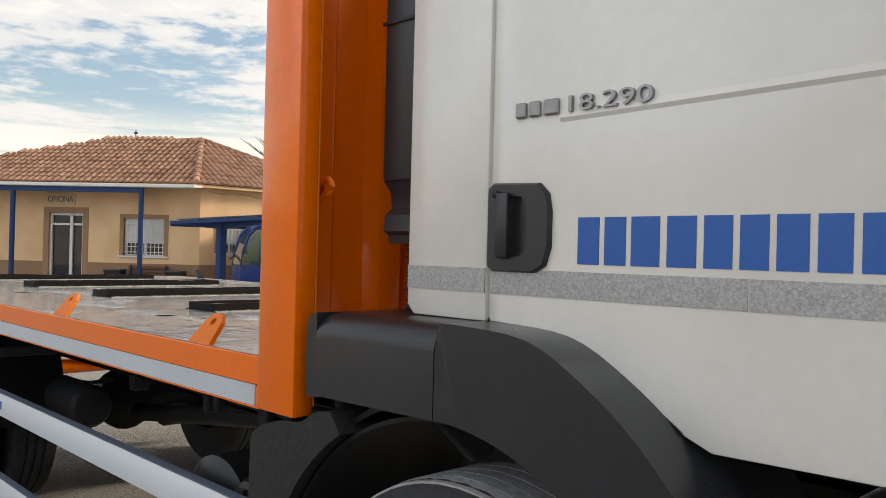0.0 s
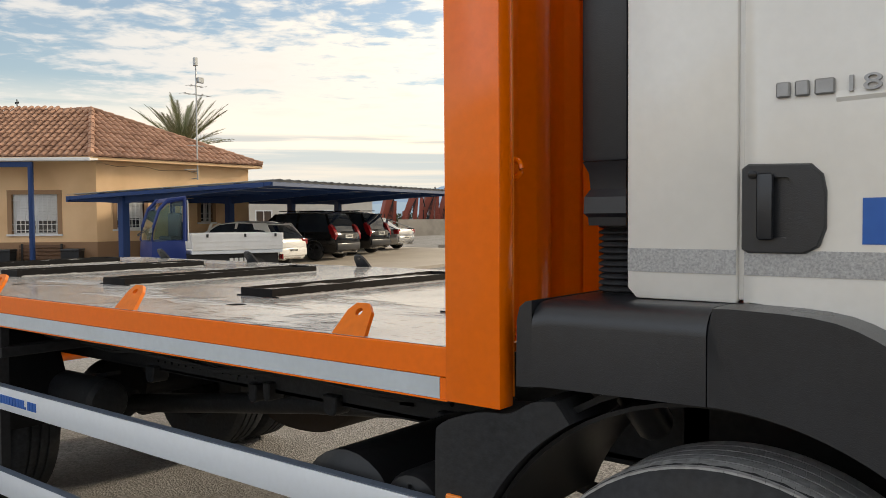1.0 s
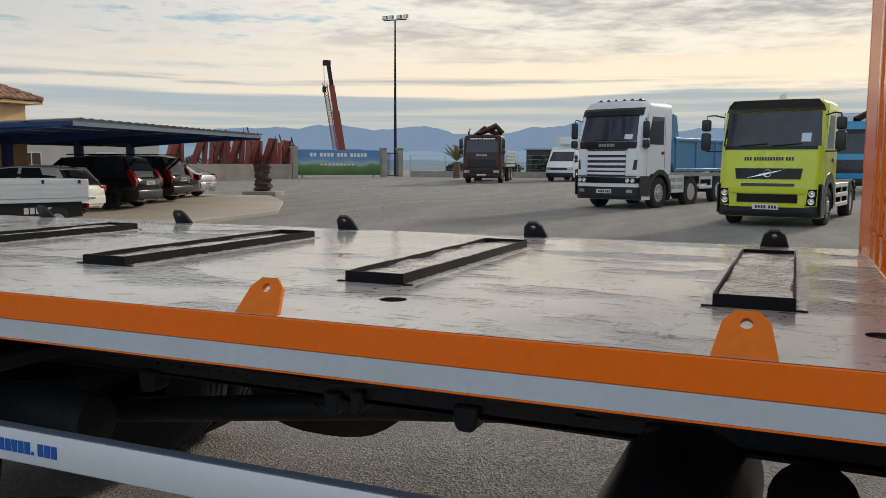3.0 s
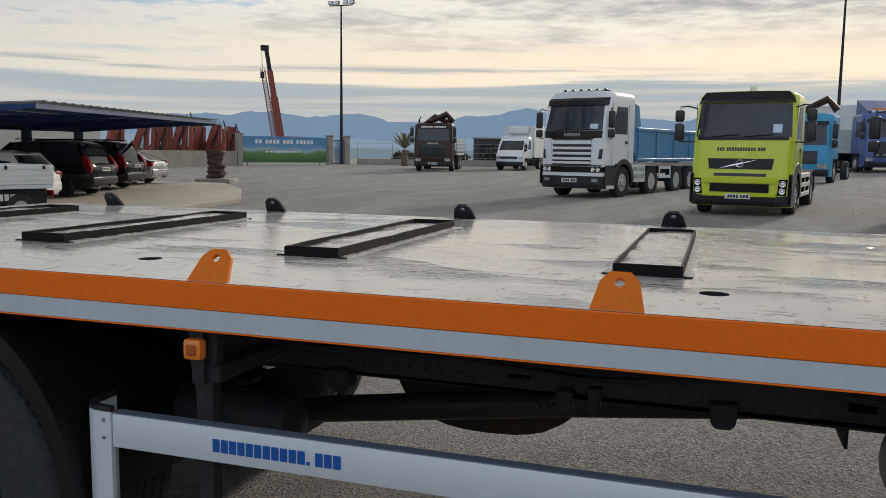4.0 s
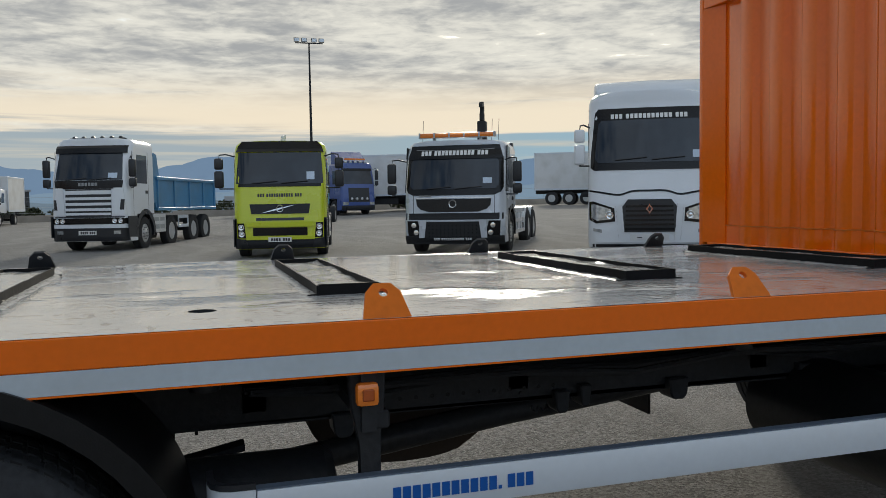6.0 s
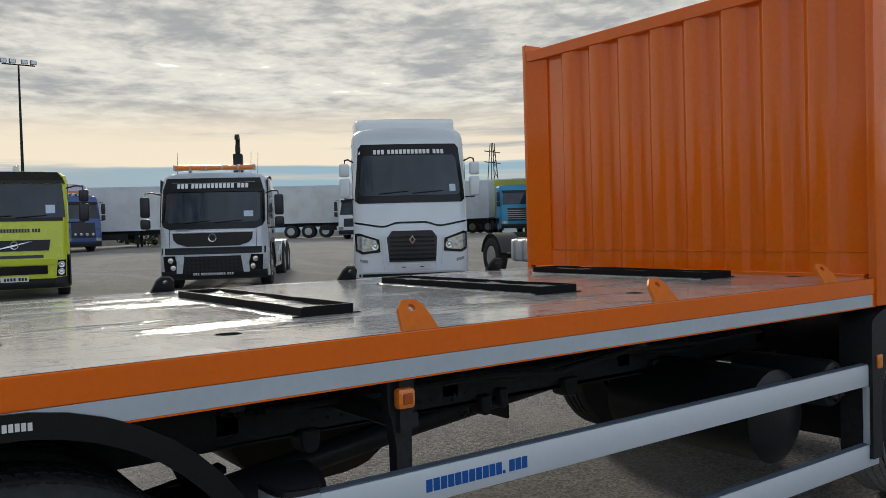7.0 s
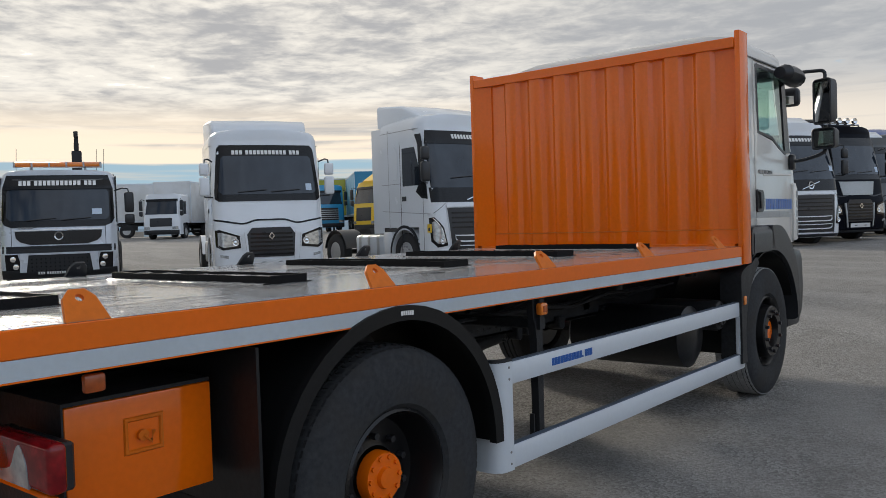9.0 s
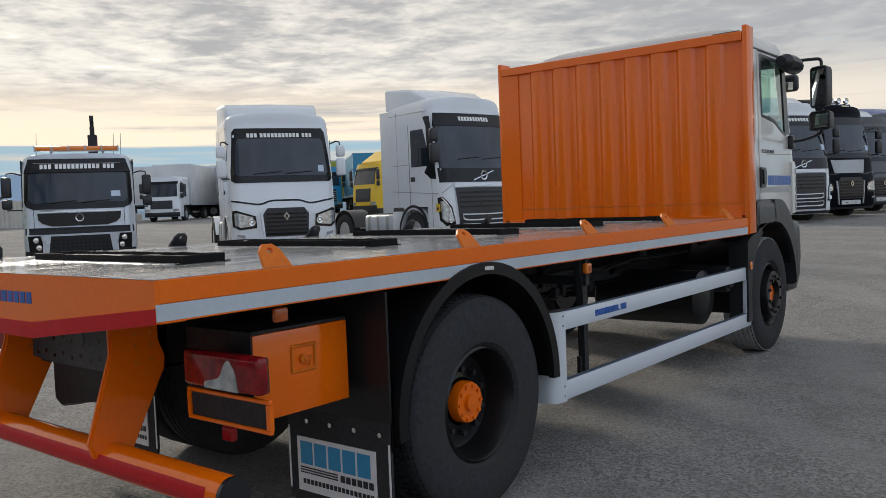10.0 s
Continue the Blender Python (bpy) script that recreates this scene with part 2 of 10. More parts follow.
def deck_material():
    """Grey-painted steel, streaked and glossy where it is wet or worn."""
    m = bpy.data.materials.new("deck_plate")
    m.use_nodes = True
    nt = m.node_tree
    b = nt.nodes["Principled BSDF"]
    b.inputs["Specular IOR Level"].default_value = 0.32
    tc = nt.nodes.new("ShaderNodeTexCoord")

    def tex(scale, detail, sx=1.0, sy=1.0, rough=0.55):
        mp = nt.nodes.new("ShaderNodeMapping")
        mp.inputs["Scale"].default_value = (sx, sy, 1)
        nt.links.new(tc.outputs["Object"], mp.inputs[0])
        n = nt.nodes.new("ShaderNodeTexNoise")
        n.inputs["Scale"].default_value, n.inputs["Detail"].default_value, n.inputs["Roughness"].default_value = scale, detail, rough
        nt.links.new(mp.outputs[0], n.inputs["Vector"])
        return n.outputs["Fac"]

    def span(v, lo, hi, a=0.0, c=1.0):
        n = nt.nodes.new("ShaderNodeMapRange")
        for i, val in ((1, lo), (2, hi), (3, a), (4, c)):
            n.inputs[i].default_value = val
        nt.links.new(v, n.inputs[0])
        return n.outputs[0]

    def mix(f, a, c):
        n = nt.nodes.new("ShaderNodeMix")
        n.data_type = "RGBA"
        for sock, v in ((n.inputs[0], f), (n.inputs[6], a), (n.inputs[7], c)):
            if isinstance(v, tuple):
                sock.default_value = (*v, 1)
            else:
                nt.links.new(v, sock)
        return n.outputs[2]

    scratch = tex(6.0, 8, 0.85, 1.25, 0.65)      # along the deck
    cross = tex(5.0, 8, 1.5, 0.75, 0.65)         # brushed on across it
    patch = tex(1.7, 5, 1.0, 1.0, 0.6)
    spot = tex(16.0, 4)
    col = mix(span(patch, 0.38, 0.64), (0.395, 0.40, 0.405), (0.325, 0.33, 0.34))
    col = mix(span(scratch, 0.54, 0.72, 0.0, 0.40), col, (0.27, 0.275, 0.28))
    col = mix(span(cross, 0.58, 0.74, 0.0, 0.35), col, (0.52, 0.52, 0.51))
    col = mix(span(spot, 0.66, 0.74, 0.0, 0.7), col, (0.10, 0.10, 0.10))
    dash = tex(34.0, 2, 0.26, 1.0)
    col = mix(span(dash, 0.635, 0.66, 0.0, 0.85), col, (0.075, 0.075, 0.085))
    dash2 = tex(26.0, 2, 1.0, 0.35)
    col = mix(span(dash2, 0.66, 0.69, 0.0, 0.7), col, (0.09, 0.09, 0.10))
    fleck = tex(70.0, 3)
    col = mix(span(fleck, 0.60, 0.70, 0.0, 0.45), col, (0.20, 0.20, 0.20))
    nt.links.new(col, b.inputs["Base Color"])
    ra = nt.nodes.new("ShaderNodeMath")
    ra.operation = "ADD"
    nt.links.new(span(patch, 0.40, 0.60, 0.05, 0.10), ra.inputs[0])
    nt.links.new(span(cross, 0.35, 0.65, 0.0, 0.04), ra.inputs[1])
    nt.links.new(ra.outputs[0], b.inputs["Roughness"])
    hb = nt.nodes.new("ShaderNodeMath")
    hb.operation = "ADD"
    nt.links.new(scratch, hb.inputs[0])
    nt.links.new(cross, hb.inputs[1])
    wet = nt.nodes.new("ShaderNodeMath")
    wet.operation = "MULTIPLY"
    nt.links.new(tex(48.0, 3, 0.6, 1.0), wet.inputs[0])
    nt.links.new(span(tex(1.3, 3, 0.8, 1.6), 0.50, 0.60), wet.inputs[1])
    b0 = nt.nodes.new("ShaderNodeBump")
    b0.inputs["Strength"].default_value, b0.inputs["Distance"].default_value = 1.0, 0.009
    nt.links.new(wet.outputs[0], b0.inputs["Height"])
    b1 = nt.nodes.new("ShaderNodeBump")
    nt.links.new(b0.outputs[0], b1.inputs["Normal"])
    b1.inputs["Strength"].default_value, b1.inputs["Distance"].default_value = 0.8, 0.0016
    nt.links.new(hb.outputs[0], b1.inputs["Height"])
    b2 = nt.nodes.new("ShaderNodeBump")
    b2.inputs["Strength"].default_value, b2.inputs["Distance"].default_value = 0.8, 0.0022
    nt.links.new(patch, b2.inputs["Height"])
    nt.links.new(b1.outputs[0], b2.inputs["Normal"])
    nt.links.new(b2.outputs[0], b.inputs["Normal"])
    return m


DECK = deck_material()


def ground_material():
    """Compacted grey gravel: single stones, worn patches, and the sweep of old tyre marks."""
    m = bpy.data.materials.new("gravel_yard")
    m.use_nodes = True
    nt = m.node_tree
    b = nt.nodes["Principled BSDF"]
    b.inputs["Roughness"].default_value = 0.92
    b.inputs["Specular IOR Level"].default_value = 0.12
    tc = nt.nodes.new("ShaderNodeTexCoord")

    def tex(kind, **kw):
        n = nt.nodes.new(kind)
        for k, v in kw.items():
            n.inputs[k].default_value = v
        nt.links.new(tc.outputs["Object"], n.inputs["Vector"])
        return n

    def span(v, lo, hi, a=0.0, c=1.0):
        n = nt.nodes.new("ShaderNodeMapRange")
        for i, val in ((1, lo), (2, hi), (3, a), (4, c)):
            n.inputs[i].default_value = val
        nt.links.new(v, n.inputs[0])
        return n.outputs[0]

    def mix(f, a, c, blend="MIX"):
        n = nt.nodes.new("ShaderNodeMix")
        n.data_type, n.blend_type = "RGBA", blend
        for sock, v in ((n.inputs[0], f), (n.inputs[6], a), (n.inputs[7], c)):
            if isinstance(v, tuple):
                sock.default_value = (*v, 1)
            elif isinstance(v, float):
                sock.default_value = v
            else:
                nt.links.new(v, sock)
        return n.outputs[2]

    stones = tex("ShaderNodeTexVoronoi", Scale=62.0, Randomness=1.0)
    grit = tex("ShaderNodeTexNoise", Scale=170.0, Detail=3.0)
    patch = tex("ShaderNodeTexNoise", Scale=0.55, Detail=7.0, Roughness=0.62)
    wide = tex("ShaderNodeTexNoise", Scale=0.07, Detail=4.0)
    mid = tex("ShaderNodeTexNoise", Scale=2.6, Detail=6.0, Roughness=0.65)
    sweep = tex("ShaderNodeTexWave", Scale=0.13, Distortion=30.0, Detail=4.0)
    sweep.inputs["Detail Scale"].default_value = 0.35
    sep = nt.nodes.new("ShaderNodeSeparateColor")
    nt.links.new(stones.outputs["Color"], sep.inputs[0])
    col = mix(span(sep.outputs[0], 0.0, 1.0), (0.085, 0.084, 0.083), (0.41, 0.405, 0.396))
    col = mix(span(grit.outputs["Fac"], 0.35, 0.65, 0.0, 0.5), col, (0.262, 0.255, 0.247))
    col = mix(span(patch.outputs["Fac"], 0.38, 0.66, 0.0, 0.55), col, (0.215, 0.208, 0.20))
    col = mix(span(wide.outputs["Fac"], 0.40, 0.62, 0.0, 0.4), col, (0.33, 0.322, 0.31))
    col = mix(span(mid.outputs["Fac"], 0.48, 0.66, 0.0, 0.42), col, (0.165, 0.16, 0.155))
    col = mix(span(sweep.outputs["Fac"], 0.66, 0.96, 0.0, 0.24), col, (0.38, 0.37, 0.36))
    nt.links.new(col, b.inputs["Base Color"])
    hgt = nt.nodes.new("ShaderNodeMath")
    hgt.operation = "ADD"
    nt.links.new(stones.outputs["Distance"], hgt.inputs[0])
    nt.links.new(grit.outputs["Fac"], hgt.inputs[1])
    bp = nt.nodes.new("ShaderNodeBump")
    bp.inputs["Strength"].default_value, bp.inputs["Distance"].default_value = 0.9, 0.011
    nt.links.new(hgt.outputs[0], bp.inputs["Height"])
    nt.links.new(bp.outputs[0], b.inputs["Normal"])
    return m


GROUND = ground_material()
TEAL_GLASS = glass("green_tint_glass", (0.62, 0.82, 0.78))
TAPE = material("reflective_tape", (0.34, 0.35, 0.36), 0.35, 0.3, vary=0.25, scale=30, bump=0.0006, bump_scale=300)
LORRY_SILVER = material("lorry_pale_silver", (0.58, 0.62, 0.68), 0.28, 0.15, vary=0.03, coat=0.4, second=(0.42, 0.44, 0.46), blotch=0.4)
DARK_GREY = material("dark_grey_paint", (0.022, 0.024, 0.028), 0.35, vary=0.05, spec=0.15)
SIGN_BACK = material("sign_cream", (0.55, 0.42, 0.27), 0.7, vary=0.05)
EDGE_BLUE = material("edge_blue", (0.07, 0.10, 0.18), 0.4, vary=0.06, coat=0.1)
SLAB = material("pale_slab", (0.40, 0.36, 0.31), 0.85, vary=0.12, scale=3, second=(0.30, 0.27, 0.24), blotch=0.6, blotch_scale=0.4, bump=0.004, bump_scale=20)
SHED_DARK = material("shed_dark", (0.045, 0.047, 0.05), 0.6, vary=0.1)
CRANE_RED = material("crane_red", (0.22, 0.038, 0.022), 0.45, vary=0.15, second=(0.20, 0.05, 0.03), blotch=0.6)
YELLOW_BOX = material("yellow_green_curtain", (0.42, 0.42, 0.06), 0.6, vary=0.05)
SKY_BOX = material("blue_box_side", (0.03, 0.22, 0.40), 0.5, vary=0.05)
BLUE_CURTAIN = material("blue_curtain", (0.02, 0.10, 0.34), 0.5, vary=0.06)


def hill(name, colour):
    """Far land whose haze is put into its colour: a blue base that also glows."""
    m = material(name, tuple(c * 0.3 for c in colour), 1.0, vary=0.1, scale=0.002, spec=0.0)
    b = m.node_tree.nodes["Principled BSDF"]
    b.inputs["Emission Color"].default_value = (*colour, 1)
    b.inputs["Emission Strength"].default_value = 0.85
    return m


HILL_FAR, HILL_NEAR, PLAIN = hill("ridge_haze_glow", (0.21, 0.29, 0.40)), hill("foothills_haze_glow", (0.26, 0.34, 0.42)), hill("plain_haze_glow", (0.20, 0.25, 0.29))


def hoarding_material():
    """Blue above, a wavy green field below."""
    m = bpy.data.materials.new("hoarding_print")
    m.use_nodes = True
    nt = m.node_tree
    b = nt.nodes["Principled BSDF"]
    b.inputs["Roughness"].default_value = 0.5
    tc, sep, rmp = nt.nodes.new("ShaderNodeTexCoord"), nt.nodes.new("ShaderNodeSeparateXYZ"), nt.nodes.new("ShaderNodeValToRGB")
    nz = nt.nodes.new("ShaderNodeTexNoise")
    nz.inputs["Scale"].default_value = 0.6
    add = nt.nodes.new("ShaderNodeMath")
    add.operation = "MULTIPLY_ADD"
    add.inputs[1].default_value = 0.35
    nt.links.new(tc.outputs["Generated"], sep.inputs[0])
    nt.links.new(tc.outputs["Object"], nz.inputs["Vector"])
    nt.links.new(nz.outputs["Fac"], add.inputs[0])
    nt.links.new(sep.outputs[2], add.inputs[2])
    el = rmp.color_ramp.elements
    el[0].position, el[0].color = 0.25, (0.06, 0.13, 0.05, 1)
    el[1].position, el[1].color = 0.95, (0.10, 0.24, 0.48, 1)
    for p, c in ((0.55, (0.12, 0.24, 0.07, 1)), (0.68, (0.34, 0.45, 0.50, 1)), (0.76, (0.16, 0.32, 0.52, 1))):
        e = el.new(p)
        e.color = c
    nt.links.new(add.outputs[0], rmp.inputs[0])
    nt.links.new(rmp.outputs[0], b.inputs["Base Color"])
    return m


HOARDING = hoarding_material()
LORRY_BLACK = material("lorry_black", (0.004, 0.005, 0.009), 0.12, vary=0.1, spec=0.04)
CROSS_GREY = material("worn_chassis_paint", (0.055, 0.058, 0.063), 0.5, vary=0.2, spec=0.3, bump=0.001, bump_scale=40)
LORRY_GREY = material("lorry_grey", (0.10, 0.105, 0.11), 0.3, vary=0.05, spec=0.3)
ARCH_BLACK = material("black_arch_plastic", (0.0075, 0.0078, 0.0085), 0.4, vary=0.15, spec=0.25, bump=0.0006, bump_scale=200)
CHASSIS_SHEEN = material("black_enamel", (0.013, 0.0135, 0.015), 0.35, vary=0.2, spec=0.3, bump=0.001, bump_scale=30)
TREAD = material("dusty_tread", (0.060, 0.060, 0.060), 0.85, vary=0.35, spec=0.15, bump=0.002, bump_scale=90, second=(0.10, 0.098, 0.094), blotch=0.7, blotch_scale=3)
TANK_RUSTY = material("tank_dark", (0.022, 0.018, 0.015), 0.6, vary=0.2, spec=0.2, second=(0.05, 0.035, 0.025), blotch=0.6, blotch_scale=3)
TREAD_FINE = material("grey_road_tread", (0.29, 0.29, 0.29), 0.8, vary=0.25, spec=0.2, bump=0.001, bump_scale=90, second=(0.36, 0.355, 0.35), blotch=0.7, blotch_scale=3)
TREAD_WORN = material("worn_dark_tread", (0.024, 0.025, 0.027), 0.85, vary=0.3, spec=0.12, bump=0.002, bump_scale=90, second=(0.045, 0.045, 0.045), blotch=0.7, blotch_scale=5)
LAMP_GLASS = material("lamp_bowl", (0.75, 0.77, 0.78), 0.10, 0.9, vary=0.05)
DARK_AMBER = material("dark_amber_lens", (0.36, 0.075, 0.012), 0.25, vary=0.15, coat=0.3)
NUT_DARK = material("dark_steel_nut", (0.05, 0.05, 0.055), 0.35, 0.6, vary=0.2)
MIRROR = material("silvered_mirror", (0.62, 0.65, 0.67), 0.03, 1.0, vary=0.02)
STRIP_BLUE = material("blue_grey_strip", (0.10, 0.13, 0.18), 0.4, vary=0.08)
# ---- mesh tools ----
def box(bm, x0, x1, y0, y1, z0, z1, bev=0.0, seg=1):
    vs = [bm.verts.new((x, y, z)) for x in (x0, x1) for y in (y0, y1) for z in (z0, z1)]
    fs = [bm.faces.new([vs[i] for i in q]) for q in ((0, 1, 3, 2), (4, 6, 7, 5), (0, 4, 5, 1), (2, 3, 7, 6), (0, 2, 6, 4), (1, 5, 7, 3))]
    if bev:
        bmesh.ops.bevel(bm, geom=list({e for f in fs for e in f.edges}), offset=bev, segments=seg, affect="EDGES", profile=0.5)
    return bm


def prism(bm, pts, axis, a, b, bev=0.0, seg=1):
    """A polygon drawn across an axis and pushed along it from a to b."""
    def p3(p, h):
        return {"x": (h, p[0], p[1]), "y": (p[0], h, p[1]), "z": (p[0], p[1], h)}[axis]
    lo = [bm.verts.new(p3(p, a)) for p in pts]
    hi = [bm.verts.new(p3(p, b)) for p in pts]
    fs = [bm.faces.new(lo[::-1]), bm.faces.new(hi)]
    n = len(pts)
    for i in range(n):
        fs.append(bm.faces.new((lo[i], lo[(i + 1) % n], hi[(i + 1) % n], hi[i])))
    if bev:
        bmesh.ops.bevel(bm, geom=list({e for f in fs for e in f.edges}), offset=bev, segments=seg, affect="EDGES", profile=0.5)
    return bm


def ring_faces(bm, rings, closed=True, caps=True):
    n = len(rings[0])
    for a, b in zip(rings, rings[1:]):
        for i in range(n if closed else n - 1):
            j = (i + 1) % n
            bm.faces.new((a[i], a[j], b[j], b[i]))
    if caps:
        bm.faces.new(rings[0][::-1])
        bm.faces.new(rings[-1])


def loft(bm, rings, caps=True):
    vs = [[bm.verts.new(p) for p in r] for r in rings]
    ring_faces(bm, vs, True, caps)
    return bm


def tube(bm, pts, r, n=8, r2=None):
    """A round bar along a line of points."""
    pts = [Vector(p) for p in pts]
    rings = []
    ref = Vector((0, 0, 1))
    for i, p in enumerate(pts):
        d = (pts[min(i + 1, len(pts) - 1)] - pts[max(i - 1, 0)]).normalized()
        side = d.cross(ref if abs(d.dot(ref)) < 0.95 else Vector((1, 0, 0))).normalized()
        up = side.cross(d)
        rr = r if r2 is None else r + (r2 - r) * i / (len(pts) - 1)
        rings.append([p + side * (rr * math.cos(2 * math.pi * k / n)) + up * (rr * math.sin(2 * math.pi * k / n)) for k in range(n)])
    return loft(bm, rings)


def lathe(bm, prof, c, axis="y", n=32, closed=False):
    """A profile of (radius, offset) turned round an axis through c."""
    c = Vector(c)
    rings = []
    for r, h in prof:
        ring = []
        for k in range(n):
            a = 2 * math.pi * k / n
            u, v = r * math.cos(a), r * math.sin(a)
            ring.append(bm.verts.new(c + Vector({"x": (h, u, v), "y": (u, h, v), "z": (u, v, h)}[axis])))
        rings.append(ring)
    if closed:
        rings.append(rings[0])
    ring_faces(bm, rings, True, not closed)
    return bm


def part(name, bm, mat, parent, label="", smooth=32):
    me = bpy.data.meshes.new(name)
    bmesh.ops.recalc_face_normals(bm, faces=bm.faces)
    bm.to_mesh(me)
    bm.free()
    me.materials.append(mat)
    if smooth:
        me.shade_smooth()
        me.set_sharp_from_angle(angle=radians(smooth))
    ob = new(name, me)
    ob.parent = parent
    if label:
        ob["label"] = label
    return ob


def pieces(name, bm, mat, parent, label="", smooth=32):
    """Each loose piece of the mesh as a part of its own."""
    seen, groups = set(), []
    for v in bm.verts:
        if v in seen:
            continue
        stack, group = [v], []
        seen.add(v)
        while stack:
            a = stack.pop()
            group.append(a)
            for e in a.link_edges:
                o = e.other_vert(a)
                if o not in seen:
                    seen.add(o)
                    stack.append(o)
        groups.append(group)
    out = []
    for g in groups:
        nb = B()
        idx = {v: nb.verts.new(v.co) for v in g}
        for f in {f for v in g for f in v.link_faces}:
            nb.faces.new([idx[v] for v in f.verts])
        out.append(part(name, nb, mat, parent, label, smooth))
    bm.free()
    return out


def smooth_line(pts, n=4):
    """A rounded line through the points."""
    out = []
    for i in range(len(pts) - 1):
        p0, p1, p2, p3 = (Vector(pts[max(0, min(len(pts) - 1, k))]) for k in (i - 1, i, i + 1, i + 2))
        for j in range(n):
            t = j / n
            out.append(tuple(0.5 * (2 * p1 + (p2 - p0) * t + (2 * p0 - 5 * p1 + 4 * p2 - p3) * t * t + (3 * p1 - p0 - 3 * p2 + p3) * t ** 3)))
    return out + [tuple(pts[-1])]


def thing(name, label, category, group="", m=None):
    ob = tagged(new(name), label, category, group)
    ob.empty_display_size = 0.2
    if m is not None:
        ob.matrix_basis = m
    return ob


def solid(name, bm, mat, label, category, group="", kind="", m=None, smooth=32):
    ob = part(name, bm, mat, None, "", smooth)
    tagged(ob, label, category, group, kind)
    if m is not None:
        ob.matrix_basis = m
    return ob


def B():
    return bmesh.new()


def letters(text, size, mat, m, name, parent, depth=0.002, width=None, label=""):
    """Raised writing in the built-in font as a mesh."""
    cu = bpy.data.curves.new(name, "FONT")
    cu.body, cu.size, cu.extrude, cu.align_x, cu.align_y = text, size, depth, "CENTER", "CENTER"
    tmp = new("tmp_text", cu)
    me = bpy.data.meshes.new_from_object(tmp.evaluated_get(bpy.context.evaluated_depsgraph_get()))
    bpy.data.objects.remove(tmp)
    bpy.data.curves.remove(cu)
    if width:
        xs = [v.co.x for v in me.vertices]
        k = width / (max(xs) - min(xs))
        for v in me.vertices:
            v.co.x *= k
    me.materials.clear()
    me.materials.append(mat)
    ob = new(name, me)
    ob.parent = parent
    ob.matrix_basis = m
    if label:
        ob["label"] = label
    return ob


def word_bars(bm, x0, x1, z0, z1, y, counts, proud=0.003, gap=0.22, flip=1):
    """Illegible or withheld writing: one plain bar for each character, words apart."""
    total = sum(counts) + 0.7 * (len(counts) - 1)
    step = (x1 - x0) / total
    x = x0
    for c in counts:
        for i in range(c):
            box(bm, x + step * gap / 2, x + step * (1 - gap / 2), y - proud, y + 0.002, z0, z1)
            x += step
        x += 0.7 * step


def ground_z(x, y):
    """The yard rises gently and evenly ahead of the flatbed and beyond it."""
    zx = 0.020 * (max(-9.0, min(x, 34.0)) - 0.7)
    zy = 0.0135 * max(0.0, min(y, 58.0) - 4.0)
    return min(zx + zy, 1.15)
# ---- the setting ----
def make_ground():
    def axis(near, step):
        a = [near[0]]
        while a[-1] < near[1]:
            a.append(a[-1] + step)
        lo, hi, s = [], [], step
        x, y = a[0], a[-1]
        while y < 4500:
            s *= 1.22
            x -= s
            y += s
            lo.append(x)
            hi.append(y)
        return lo[::-1] + a + hi
    xs, ys = axis((-45, 45), 1.5), axis((-12, 66), 1.5)
    verts = []
    for y in ys:
        for x in xs:
            far = max(0.0, max(abs(x) - 62, y - 72, -40 - y))
            z = ground_z(x, y) - min(6.0, far * 0.05)
            verts.append((x, y, z + 0.012 * noise.noise((x * 0.35, y * 0.35, 0)) * (1 if abs(x + 1.5) > 4.5 or abs(y - 1.2) > 2.5 else 0)))
    n = len(xs)
    faces = [(j * n + i, j * n + i + 1, (j + 1) * n + i + 1, (j + 1) * n + i) for j in range(len(ys) - 1) for i in range(n - 1)]
    me = bpy.data.meshes.new("ground")
    me.from_pydata(verts, [], faces)
    me.materials.append(GROUND)
    me.shade_smooth()
    tagged(new("ground", me), "compacted grey gravel yard with tyre marks", "ground", kind="structure")


make_ground()
# ---- the flatbed lorry ----
truck = thing("flatbed_lorry", "white and orange flatbed lorry with steel headboard, standing on gravel", "lorry")


